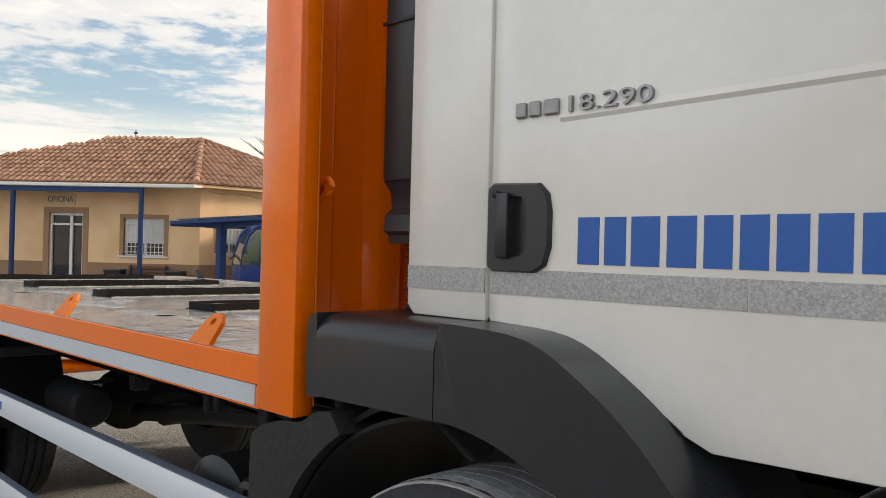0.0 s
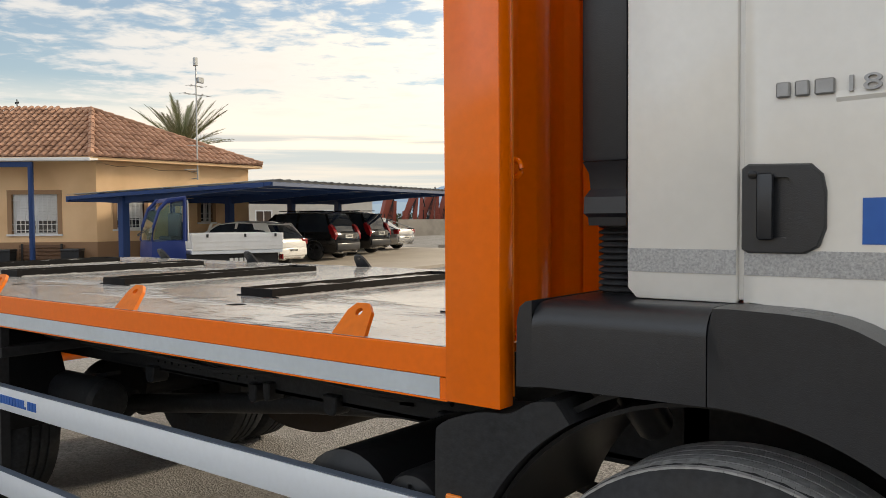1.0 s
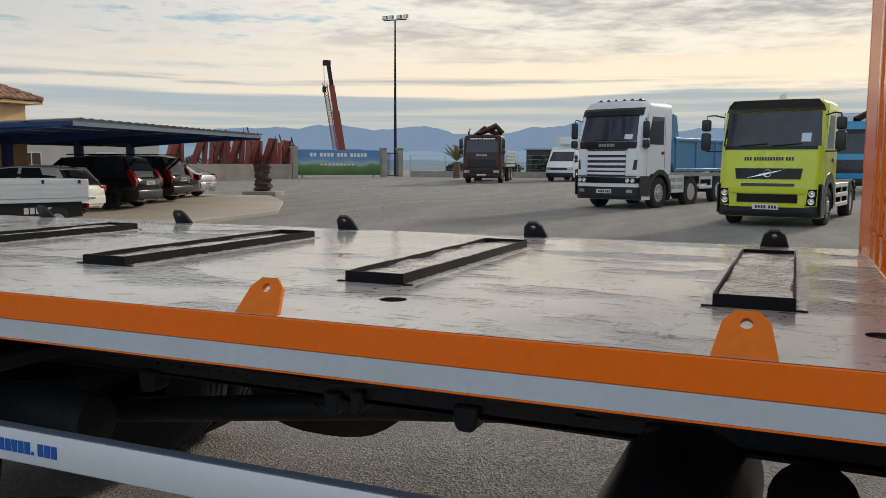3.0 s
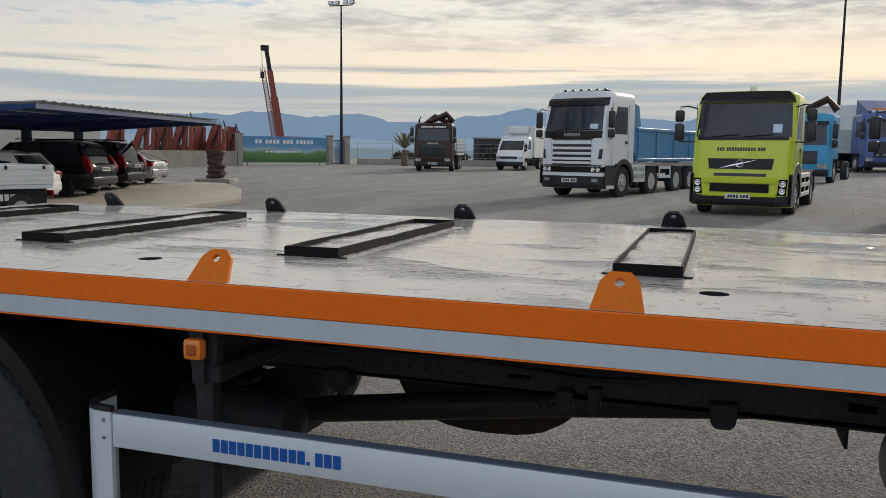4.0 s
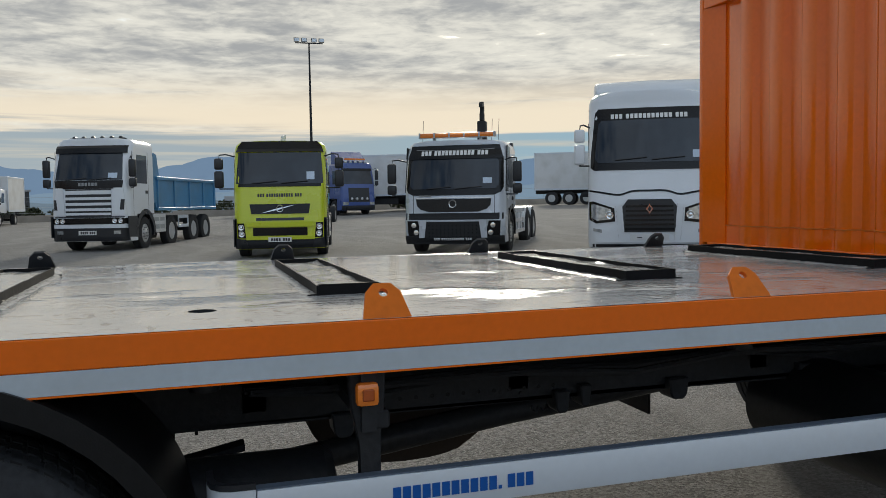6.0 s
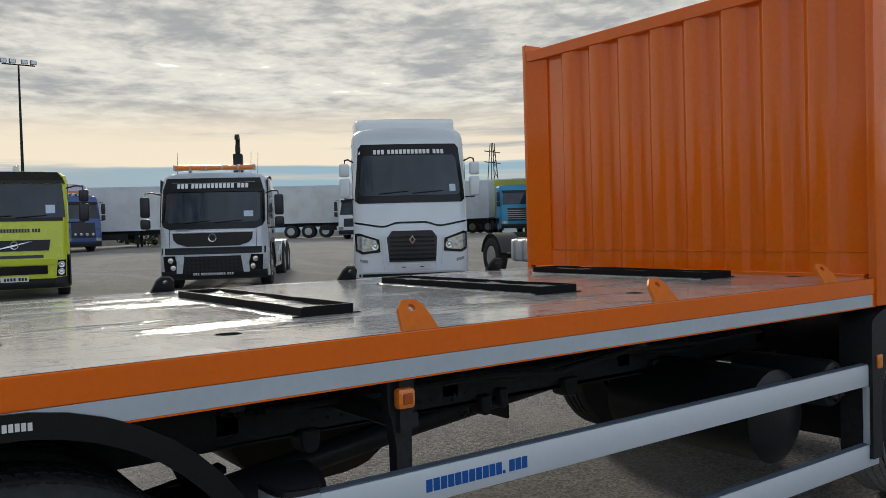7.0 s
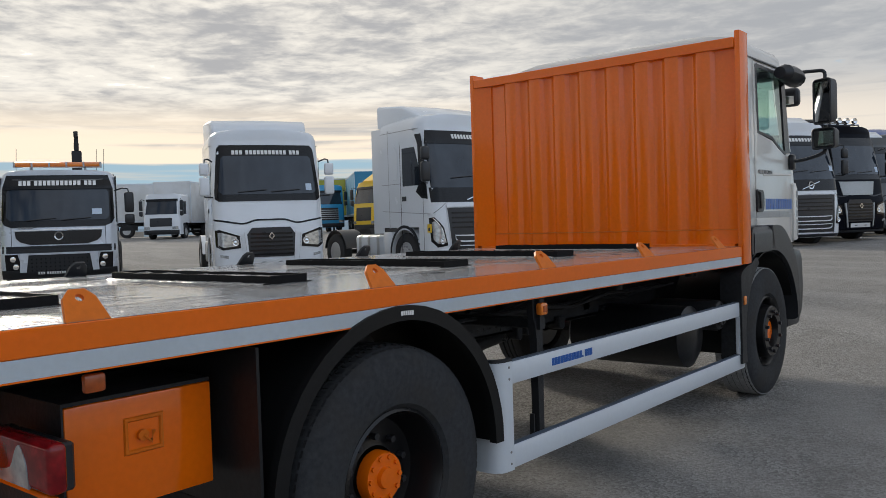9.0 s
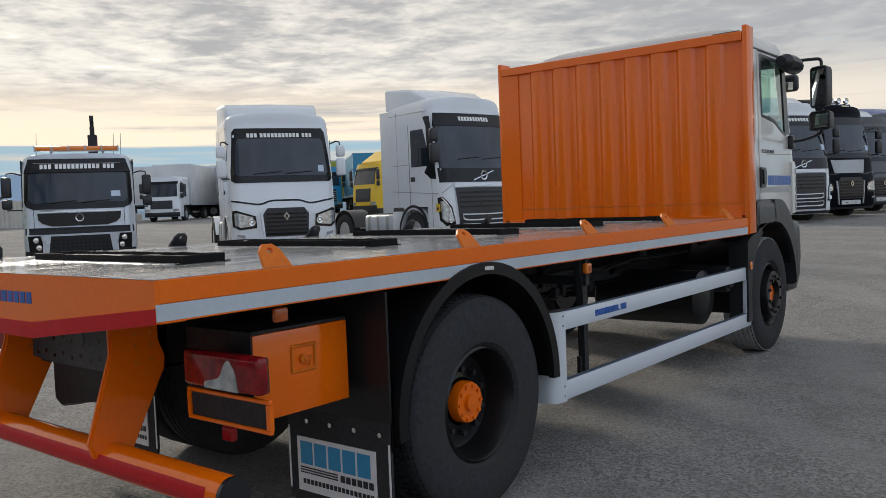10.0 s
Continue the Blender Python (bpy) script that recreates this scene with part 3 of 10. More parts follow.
def make_wheel(parent, c, R=0.52, W=0.30, out=-1, rim="deep", rim_mat=None, hub_mat=None, dual=False, n=40, rim_r=0.29, lugs=False, rim_label="", tread=None):
    """A tyre with sidewalls and grooves, a rim with nuts, and a hub. out: the side that faces outward along y."""
    cx, cy, cz = c      # cy: the outer sidewall
    o = out
    s = lambda d: -o * d   # depth inward from the outer face
    bm = B()
    g = 0.012
    prof = [(rim_r, s(0.035)), (rim_r + 0.02, s(0.012)), (rim_r + (R - rim_r) * 0.35, s(0.0)), (rim_r + (R - rim_r) * 0.62, s(0.004)), (R - 0.035, s(0.016)), (R - 0.010, s(0.030)), (R, s(0.048))]
    for k in range(1, 4):
        m0 = 0.048 + (W - 0.096) * k / 4
        prof += [(R, s(m0 - 0.008)), (R - g, s(m0 - 0.006)), (R - g, s(m0 + 0.006)), (R, s(m0 + 0.008))]
    prof += [(R, s(W - 0.048)), (R - 0.012, s(W - 0.028)), (R - 0.05, s(W - 0.01)), (rim_r + 0.02, s(W - 0.012)), (rim_r, s(W - 0.035))]
    lathe(bm, prof, (cx, cy, cz), "y", n, closed=True)
    if lugs:
        lb = B()
        fine = lugs == "fine"
        rows = ((0.034, 0.078, 0.0), (0.083, 0.124, 0.023), (0.129, 0.171, 0.009), (0.176, 0.218, 0.031), (0.223, 0.266, 0.014)) if fine else ((0.032, 0.085, 0.0), (0.10, 0.145, 0.03), (0.155, 0.20, -0.03))
        count, wide, tall = (112, 0.0548, 0.003) if fine else (84, 0.050, 0.006)
        for k in range(count):
            a = 2 * math.pi * k / count
            for d0, d1, tw in rows:
                ps = []
                for rr in (R - 0.008, R + tall):
                    for dd, aa in ((d0, a + tw), (d1, a + tw + 0.018), (d1, a + tw + 0.018 + wide), (d0, a + tw + wide)):
                        r3 = rr - ((0.006 if fine else 0.012) if dd < 0.05 else 0)
                        ps.append(lb.verts.new((cx + r3 * math.cos(aa), cy + s(dd), cz + r3 * math.sin(aa))))
                for q in ((4, 5, 6, 7), (0, 1, 5, 4), (1, 2, 6, 5), (2, 3, 7, 6), (3, 0, 4, 7)):
                    lb.faces.new([ps[i] for i in q])
    wheel = part("wheel", bm, RUBBER, parent)
    if lugs:
        tagged(part("tread_block", lb, tread or TREAD, wheel), kind="stuff")
    if dual:
        bm = B()
        prof2 = [(r, h + s(W + 0.03)) for r, h in prof]
        lathe(bm, prof2, (cx, cy, cz), "y", n, closed=True)
        part("inner_tyre", bm, RUBBER, wheel)
    rim_mat, hub_mat = rim_mat or RIM_SILVER, hub_mat or rim_mat or RIM_SILVER
    bm = B()
    q = rim_r
    if rim == "deep":
        rp = [(q, s(0.03)), (q - 0.012, s(0.022)), (q - 0.022, s(0.035)), (q - 0.035, s(0.12)), (q - 0.055, s(0.17)), (q - 0.09, s(0.18)), (q * 0.42, s(0.16)), (q * 0.40, s(W * 0.9)), (q - 0.03, s(W * 0.9)), (q, s(0.06))]
    else:
        rp = [(q, s(0.03)), (q - 0.012, s(0.020)), (q - 0.024, s(0.035)), (q - 0.036, s(0.10)), (q * 0.80, s(0.105)), (q * 0.745, s(0.04)), (q * 0.72, s(-0.012)), (q * 0.69, s(-0.022)), (q * 0.46, s(-0.022)), (q * 0.44, s(-0.012)), (q * 0.43, s(W * 0.9)), (q - 0.03, s(W * 0.9)), (q, s(0.06))]
    lathe(bm, rp, (cx, cy, cz), "y", n, closed=True)
    part("rim", bm, rim_mat, wheel, rim_label)
    face = s(0.155) if rim == "deep" else s(0.012)
    bm = B()
    h0 = s(0.10) if rim == "deep" else s(-0.015)
    if rim == "deep":
        lathe(bm, [(q * 0.37, face), (q * 0.365, h0 + s(0.012)), (q * 0.345, h0), (q * 0.16, h0), (q * 0.14, h0 - s(0.018)), (0.004, h0 - s(0.02))], (cx, cy, cz), "y", 28)
    else:
        lathe(bm, [(q * 0.42, s(0.09)), (q * 0.41, s(0.055)), (q * 0.34, s(0.045)), (q * 0.30, s(0.015)), (q * 0.12, s(0.008)), (0.004, s(0.007))], (cx, cy, cz), "y", 24)
    hub = part("hub", bm, hub_mat, wheel)
    bm = B()
    for k in range(10 if rim == "deep" else 0):
        a = 2 * math.pi * k / 10
        bx, bz = cx + q * 0.29 * math.cos(a), cz + q * 0.29 * math.sin(a)
        tube(bm, [(bx, cy + h0 + s(0.004), bz), (bx, cy + h0 - s(0.010), bz)], 0.011, 6)
    pieces("hub_bolt", bm, hub_mat, wheel)
    bm = B()
    for k in range(10):
        a = 2 * math.pi * (k + 0.5) / 10
        rr = q * 0.56
        f = s(0.165) if rim == "deep" else s(-0.014)
        tube(bm, [(cx + rr * math.cos(a), cy + f, cz + rr * math.sin(a)), (cx + rr * math.cos(a), cy + f - s(0.03), cz + rr * math.sin(a))], 0.015, 6)
    pieces("wheel_nut", bm, NUT_DARK, wheel)
    return wheel


def arc_pts(cx, cz, r, a0, a1, n):
    return [(cx + r * math.cos(radians(a0 + (a1 - a0) * i / n)), cz + r * math.sin(radians(a0 + (a1 - a0) * i / n))) for i in range(n + 1)]


DECK_Z, DECK_L, DECK_W = 1.245, 5.58, 2.5
TANG_X = (-0.36, -1.535, -2.67, -3.87, -5.06)
PAD_X = (-0.37, -1.515, -2.66, -3.84, -4.96)
HOLES = ((-0.08, 0.37), (-1.317, 0.358), (-3.131, 0.358))


def make_deck():
    # plate with drain holes through it
    bm = B()
    c = 0.09
    xs = [-DECK_L] + [v for hx, hy in sorted(HOLES) for v in (hx - c, min(hx + c, 0.02))] + [0.02]
    z = DECK_Z

    def flat(x0, x1, y0, y1):
        if x1 - x0 > 1e-4:
            nx = max(1, int((x1 - x0) / 0.6))
            for k in range(nx):
                a, b = x0 + (x1 - x0) * k / nx, x0 + (x1 - x0) * (k + 1) / nx
                bm.faces.new([bm.verts.new(p) for p in ((a, y0, z), (b, y0, z), (b, y1, z), (a, y1, z))])
    for k in range(0, len(xs) - 1, 2):
        flat(xs[k], xs[k + 1], 0.0, DECK_W)
    for hx, hy in HOLES:
        x0, x1 = hx - c, min(hx + c, 0.02)
        flat(x0, x1, 0.0, hy - c)
        flat(x0, x1, hy + c, DECK_W)
        sq, ci, lo = [], [], []
        for i in range(24):
            a = 2 * math.pi * i / 24
            u, v = math.cos(a), math.sin(a)
            k = c / max(abs(u), abs(v))
            sq.append(bm.verts.new((min(hx + u * k, x1), hy + v * k, z)))
            ci.append(bm.verts.new((hx + 0.040 * u, hy + 0.040 * v, z)))
        ring_faces(bm, [sq, ci], True, False)
    bmesh.ops.remove_doubles(bm, verts=bm.verts, dist=0.0005)
    deck = part("deck", bm, DECK, truck, "grey painted steel load deck, scuffed and glossy", smooth=0)
    bm = B()
    for i in range(12):
        x = -5.3 + i * 0.47
        box(bm, x, x + 0.06, 0.08, 2.42, 1.125, 1.236)
    box(bm, -5.56, -0.02, 0.80, 0.92, 1.03, 1.236)
    box(bm, -5.56, -0.02, 1.58, 1.70, 1.03, 1.236)
    pieces("deck_crossmember", bm, CHASSIS, deck)
    for y0, y1, yo in ((0.0, 0.07, -0.003), (2.43, 2.50, 2.503)):
        bm = B()
        box(bm, -DECK_L + 0.016, 0.008, y0, y1, 1.108, 1.163)
        box(bm, -DECK_L + 0.012, 0.009, y0 - 0.002 if y0 == 0 else y0, y1 + (0.002 if y0 else 0), 1.165, 1.2435, 0.003)
        box(bm, -DECK_L + 0.012, 0.009, y0 - 0.004 if y0 == 0 else y0, y1, 1.1035, 1.108)
        rail = part("side_rail", bm, ORANGE, deck, "orange edge rail")
        bm = B()
        ya, yb = (-0.0025, 0.001) if y0 == 0 else (2.499, 2.5025)
        box(bm, -DECK_L, -0.016, ya, yb, 1.1085, 1.1645)
        part("stripe", bm, GREY_STRIPE, deck, "pale grey painted stripe")
    # rear apron: deepest in the middle
    bm = B()
    prism(bm, [(0.0, 1.104), (0.0, 1.2435), (2.5, 1.2435), (2.5, 1.104), (1.63, 0.995), (0.87, 0.995)], "x", -5.58, -5.566)
    rear = part("rear_apron", bm, ORANGE, deck, "orange rear apron")
    bm = B()
    prism(bm, [(0.003, 1.1), (0.003, 1.152), (0.87, 1.058), (1.63, 1.058), (2.497, 1.152), (2.497, 1.1), (1.63, 0.996), (0.87, 0.996)], "x", -5.584, -5.578)
    part("red_band", bm, RED_PAINT, deck, "red band along the rear apron")
    bm = B()
    prism(bm, [(0.0, 1.1), (0.87, 0.995), (1.63, 0.995), (2.5, 1.1), (2.5, 1.11), (1.63, 1.008), (0.87, 1.008), (0.0, 1.11)], "x", -5.566, -5.47)
    part("apron_lip", bm, ORANGE, deck)
    bm = B()
    k = 0
    for i in range(15):
        y = 0.86 + i * 0.054
        box(bm, -5.5825, -5.579, y, y + 0.041, 1.13, 1.175)
    pieces("rear_writing", bm, BLUE_TEXT, deck, "blue lettering on the rear apron")
    # closed black sleeves added under the holes so that they read dark
    bm = B()
    for hx, hy in HOLES:
        lathe(bm, [(0.040, 1.2447), (0.040, 1.02), (0.002, 1.02), (0.002, 1.016), (0.044, 1.016), (0.044, 1.243)], (hx, hy, 0), "z", 24, closed=True)
    pieces("drain_pipe", bm, CHASSIS, deck)
    # lashing lugs lean in over the deck
    for near in (True, False):
        for x in TANG_X:
            bm = B()
            outline = [(-0.066, 0.0), (-0.048, 0.085), (-0.024, 0.112), (0.024, 0.112), (0.048, 0.085), (0.066, 0.0)]
            t = 0.007
            hole = [(0.013 * math.cos(2 * math.pi * i / 12), 0.082 + 0.013 * math.sin(2 * math.pi * i / 12)) for i in range(12)]
            layers = []
            for d in (-t, t):
                o = [bm.verts.new((p, d, q)) for p, q in outline]
                h = [bm.verts.new((p, d, q)) for p, q in hole]
                layers.append((o, h))
                order = [(o[5], h[10], h[11], h[0]), (o[4], o[5], h[0], h[1]), (o[4], h[1], h[2]), (o[3], o[4], h[2], h[3]),
                         (o[2], o[3], h[3], h[4]), (o[1], o[2], h[4], h[5]), (o[1], h[5], h[6]), (o[0], o[1], h[6], h[7], h[8]), (o[5], o[0], h[8], h[9], h[10])]
                for f in order:
                    bm.faces.new(f)
            for a, b in zip(layers[0], layers[1]):
                for i in range(len(a)):
                    j = (i + 1) % len(a)
                    bm.faces.new((a[i], a[j], b[j], b[i]))
            # far lugs are black: their backlit shade is put into the material
            lug = part("lashing_lug", bm, ORANGE_DULL if near else BLACK_PLASTIC, deck, "" if near else "far lashing lug with its backlit shade put into a black colour", smooth=0)
            lug.matrix_basis = pose(x, 0.012 if near else 2.488, 1.238, -38 if near else 38, 0, 0)
    # raised frames on the deck
    for x in PAD_X:
        bm = B()
        x0, x1, y0, y1 = x - 0.105, x + 0.105, 0.615, 1.93
        z0, z1 = DECK_Z - 0.002, DECK_Z + 0.036
        th = 0.007
        rng = random.Random(int(-x * 100))
        # upright plates, their upper edges notched by burning and sealant
        for sx, dx in ((x0, 1), (x1, -1)):
            n = 60
            lo_i, hi_i, lo_o, hi_o = [], [], [], []
            for i in range(n + 1):
                y = y0 + (y1 - y0) * i / n
                h = z1 - 0.006 * max(0.0, noise.noise((sx * 3, y * 4, 2)) - 0.1) - (0.0025 * rng.random() if 6 < i < n - 6 else 0.0) * (noise.noise((sx, y * 3, 8)) > 0)
                lo_o.append(bm.verts.new((sx, y, z0)))
                hi_o.append(bm.verts.new((sx, y, h)))
                hi_i.append(bm.verts.new((sx + dx * th, y, h)))
                lo_i.append(bm.verts.new((sx + dx * th, y, z0)))
            ring_faces(bm, [lo_o, hi_o, hi_i, lo_i], False, False)
            for k in (0, n):
                bm.faces.new((lo_o[k], hi_o[k], hi_i[k], lo_i[k]))
        box(bm, x0 + th + 0.0005, x1 - th - 0.0005, y0, y0 + th, z0, z1)
        box(bm, x0 + th + 0.0005, x1 - th - 0.0005, y1 - th, y1, z0, z1)
        # thin feet sticking out at the corners
        for ya in (y0, y1 - 0.010):
            box(bm, x0 - 0.030, x0 - 0.0005, ya, ya + 0.010, z0, z0 + 0.006)
            box(bm, x1 + 0.0005, x1 + 0.030, ya, ya + 0.010, z0, z0 + 0.006)
        frame_ob = part("deck_frame", bm, TAR, deck, "black sealed steel frame raised on the deck", smooth=0)
        # lumpy filling
        bm = B()
        nx, ny = 10, 64
        grid = []
        for i in range(nx + 1):
            u = i / nx
            row = []
            for j in range(ny + 1):
                v = j / ny
                xx, yy = x0 + th + 0.001 + (x1 - x0 - 2 * th - 0.002) * u, y0 + th + 0.001 + (y1 - y0 - 2 * th - 0.002) * v
                rim = max(abs(2 * u - 1) ** 6, abs(2 * v - 1) ** 40)
                zz = DECK_Z + 0.022 + 0.007 * noise.noise((xx * 14, yy * 5, x)) + 0.003 * noise.noise((xx * 40, yy * 26, 3)) + 0.010 * rim * noise.noise((xx * 6, yy * 5, 9))
                row.append(bm.verts.new((xx, yy, zz)))
            grid.append(row)
        ring_faces(bm, grid, False, False)
        part("frame_filling", bm, SEALANT, frame_ob, "lumpy pale sealant", smooth=80)
        # clear sealant smeared along both sides
        bm = B()
        for sx, dx in ((x0, -1), (x1, 1)):
            rows = []
            for j in range(131):
                y = y0 + 0.012 + (y1 - y0 - 0.024) * j / 130
                w = 0.030 + 0.020 * noise.noise((sx * 5, y * 6, 4)) + 0.008 * rng.random()
                rows.append([bm.verts.new((sx + dx * (0.001 + w * q), y, DECK_Z + (0.0012 + 0.0055 * rng.random() * (1 - q * 0.6) if q < 1 else -0.0005))) for q in (0.0, 0.25, 0.5, 0.75, 1.0)])
            ring_faces(bm, rows, False, False)
        pieces("sealant_smear", bm, SEALANT, frame_ob, smooth=80)


make_deck()


def make_headboard():
    # folded sheet: ribs stand proud towards the deck
    xo, xi = 0.012, 0.048
    ribs = [(0.218 + 0.2565 * k, 0.218 + 0.2565 * k + 0.108) for k in range(8)]
    line = [(0.03, xi)]
    for a, b in ribs:
        line += [(a - 0.026, xi), (a, xo), (b, xo), (b + 0.038, xi)]
    line += [(2.47, xi)]

    def folded(shift, d):
        soft = [line[0]]
        for p, q, r in zip(line, line[1:], line[2:]):
            v0, v1, v2 = Vector(p), Vector(q), Vector(r)
            for w in (v0, v2):
                u = v1 + (w - v1).normalized() * d
                soft.append((u.x, u.y))
        return [(yy, x + shift) for yy, x in soft + [line[-1]]]

    def sheet(shift, th, z0, z1):
        ln = folded(shift, 0.005)
        return prism(B(), [(x, yy) for yy, x in ln] + [(x + th, yy) for yy, x in reversed(ln)], "z", z0, z1)
    board = part("headboard", sheet(0.0, 0.004, 1.262, 2.77), ORANGE, truck, "orange corrugated steel headboard", smooth=40)
    part("kick_strip", sheet(-0.005, 0.0045, 1.262, 1.372), ORANGE, board, "overlapping welded strip along the foot")
    # weld bead along the strip's upper edge
    bm = B()
    ln = folded(-0.0052, 0.005)
    pts = []
    for (ya, xa), (yb, xb) in zip(ln, ln[1:]):
        n = max(1, int(math.hypot(yb - ya, xb - xa) / 0.018))
        pts += [(xa + (xb - xa) * k / n, ya + (yb - ya) * k / n) for k in range(n)]
    tube(bm, [(x, y, 1.371 + 0.004 * noise.noise((x * 40, y * 33, 4))) for x, y in pts], 0.0045, 5)
    part("weld_bead", bm, ORANGE_DULL, board)
    for near in (True, False):
        bm = B()
        if near:
            prism(bm, [(0.010, -0.012), (0.180, -0.012), (0.180, 0.050), (0.010, 0.030)], "z", 1.106, 2.86, 0.006, 2)
        else:
            prism(bm, [(0.0, 2.516), (0.170, 2.516), (0.170, 2.478), (0.0, 2.478)], "z", 1.108, 2.86, 0.004, 2)
            prism(bm, [(0.002, 2.4785), (0.165, 2.4785), (0.165, 2.44), (0.046, 2.300), (0.038, 2.300)], "z", 1.262, 2.734)
        part("end_post", bm, ORANGE, board, "orange box-section end post")
    # seams welded along the near post
    bm = B()
    for x, y in ((0.176, 0.053), (0.118, 0.054)):
        tube(bm, [(x + 0.0012 * noise.noise((z * 14, x * 50, 1)), y, z) for z in [1.13 + 0.025 * k for k in range(68)]], 0.0035, 5)
    pieces("weld_bead", bm, ORANGE_DULL, board)
    bm = B()
    box(bm, 0.0, 0.10, 0.032, 2.476, 2.735, 2.81, 0.004)
    part("top_rail", bm, ORANGE, board)
    bm = B()
    box(bm, 0.005, 0.16, 0.052, 2.438, 1.235, 1.262, 0.003)
    part("bottom_rail", bm, ORANGE, board, "bottom rail")
    # flat bars and the post's inner flange on the cab side
    bm = B()
    box(bm, 0.062, 0.128, 0.055, 0.062, 1.262, 2.735)
    for y in (0.62, 1.24, 1.86):
        box(bm, 0.060, 0.115, y, y + 0.05, 1.262, 2.735, 0.003)
    pieces("back_stiffener", bm, ORANGE, board)
    bm = B()
    tube(bm, [(0.150 + 0.022 * math.cos(radians(a)), 0.10, 1.70 + 0.022 * math.sin(radians(a))) for a in range(-100, 181, 20)] + [(0.120, 0.10, 1.665), (0.105, 0.075, 1.65)], 0.008, 8)
    part("hook", bm, ORANGE, board, "welded orange hook")


make_headboard()


def make_cab():
    body_pts = [(0.46, 1.395), (0.75, 1.395), (0.935, 1.38), (1.068, 1.315), (1.186, 1.227), (1.245, 1.205), (1.79, 1.215), (1.83, 1.27), (1.83, 1.74), (1.80, 1.88), (1.70, 2.06), (0.46, 2.06)]
    bm = B()
    prism(bm, body_pts, "y", 0.14, 2.36)
    corner = [e for e in bm.edges if all(v.co.x > 1.69 for v in e.verts) and abs(e.verts[0].co.y - e.verts[1].co.y) < 1e-6]
    bmesh.ops.bevel(bm, geom=corner, offset=0.055, segments=5, affect="EDGES", profile=0.5)
    cab = part("cab", bm, WHITE_PAINT, truck, "white day cab with blue lettering")
    # upper cab: rear wall, pillars, roof
    bm = B()
    box(bm, 0.46, 0.54, 0.145, 2.355, 2.06, 2.78)
    for ya, yb in ((0.14, 0.20), (2.30, 2.36)):
        prism(bm, [(0.54, 2.06), (0.79, 2.06), (0.75, 2.72), (0.54, 2.72)], "y", ya, yb)
        prism(bm, [(1.60, 2.04), (1.70, 2.04), (1.49, 2.73), (1.41, 2.73)], "y", ya, yb)
        prism(bm, [(0.54, 2.72), (1.49, 2.73), (1.47, 2.79), (0.54, 2.79)], "y", ya, yb)
    part("cab_frame", bm, WHITE_PAINT, cab)
    bm = B()
    rings = []
    for z, ins, fx in ((2.765, 0.0, 1.50), (2.83, 0.006, 1.49), (2.875, 0.03, 1.44), (2.92, 0.10, 1.33), (2.955, 0.26, 1.20), (2.97, 0.45, 1.05)):
        r, ring = 0.10, []
        x0, x1, y0, y1 = 0.45 + ins * 0.15, fx, 0.13 + ins, 2.37 - ins
        for cx, cy, a0 in ((x1 - r, y0 + r, -90), (x1 - r, y1 - r, 0), (x0 + r * 0.5, y1 - r * 0.5, 90), (x0 + r * 0.5, y0 + r * 0.5, 180)):
            rr = r if cx > 0.8 else r * 0.5
            for i in range(5):
                a = radians(a0 + 90 * i / 4)
                ring.append((cx + rr * math.cos(a), cy + rr * math.sin(a), z))
        rings.append(ring)
    loft(bm, rings)
    part("roof", bm, WHITE_PAINT, cab, "white domed cab roof")
    bm = B()
    box(bm, 0.47, 1.40, 0.124, 0.136, 2.752, 2.768, 0.003)
    part("drip_rail", bm, BLACK_PLASTIC, cab)
    bm = B()
    box(bm, 1.46, 1.70, 0.25, 2.25, 2.70, 2.78, 0.03, 2)
    part("sun_visor", bm, BLACK_PLASTIC, cab)
    # skins: rear corner panel and door, with the shut line open between them
    bm = B()
    prism(bm, [(0.447, 1.41), (0.47, 1.386), (0.705, 1.386), (0.705, 2.76), (0.447, 2.76)], "y", 0.128, 0.150, 0.006, 2)
    part("rear_corner_panel", bm, WHITE_PAINT, cab)
    door_pts = [(0.717, 1.386), (0.75, 1.389), (0.935, 1.376), (1.068, 1.311), (1.186, 1.222), (1.241, 1.200), (1.60, 1.205), (1.665, 1.26), (1.665, 1.88), (1.645, 1.99), (1.46, 2.00), (1.30, 2.055), (1.15, 2.115), (0.80, 2.145), (0.745, 2.72), (0.717, 2.75)]
    bm = B()
    prism(bm, door_pts, "y", 0.128, 0.150, 0.005, 2)
    door = part("door", bm, WHITE_PAINT, cab, "white cab door with pressed crease")
    bm = B()
    prism(bm, [(0.0, 0.0), (0.006, 0.010), (0.0, 0.026)], "x", 0.90, 1.655)
    for v in bm.verts:
        v.co.y, v.co.z = 0.129 - v.co.y, 1.800 + v.co.z + 0.02 * (v.co.x - 0.90)
    part("door_crease", bm, WHITE_PAINT, door)
    # corner vane with slots ahead of the door
    bm = B()
    prism(bm, [(1.690, 1.225), (1.800, 1.235), (1.815, 1.30), (1.812, 1.70), (1.760, 1.76), (1.690, 1.74)], "y", 0.118, 0.150, 0.008, 2)
    vane = part("corner_vane", bm, WHITE_PAINT, cab, "white air vane on the front corner")
    for k in range(5):
        bm = B()
        box(bm, 1.770, 1.806, 0.114, 0.121, 1.27 + 0.088 * k, 1.335 + 0.088 * k, 0.003)
        part("slot", bm, STEEL_GREY, vane)
    # door window through the cab
    win = [(0.800, 2.165), (1.15, 2.135), (1.30, 2.075), (1.45, 2.025), (1.50, 2.022), (1.42, 2.62), (1.39, 2.68), (1.34, 2.705), (0.80, 2.712), (0.762, 2.69)]
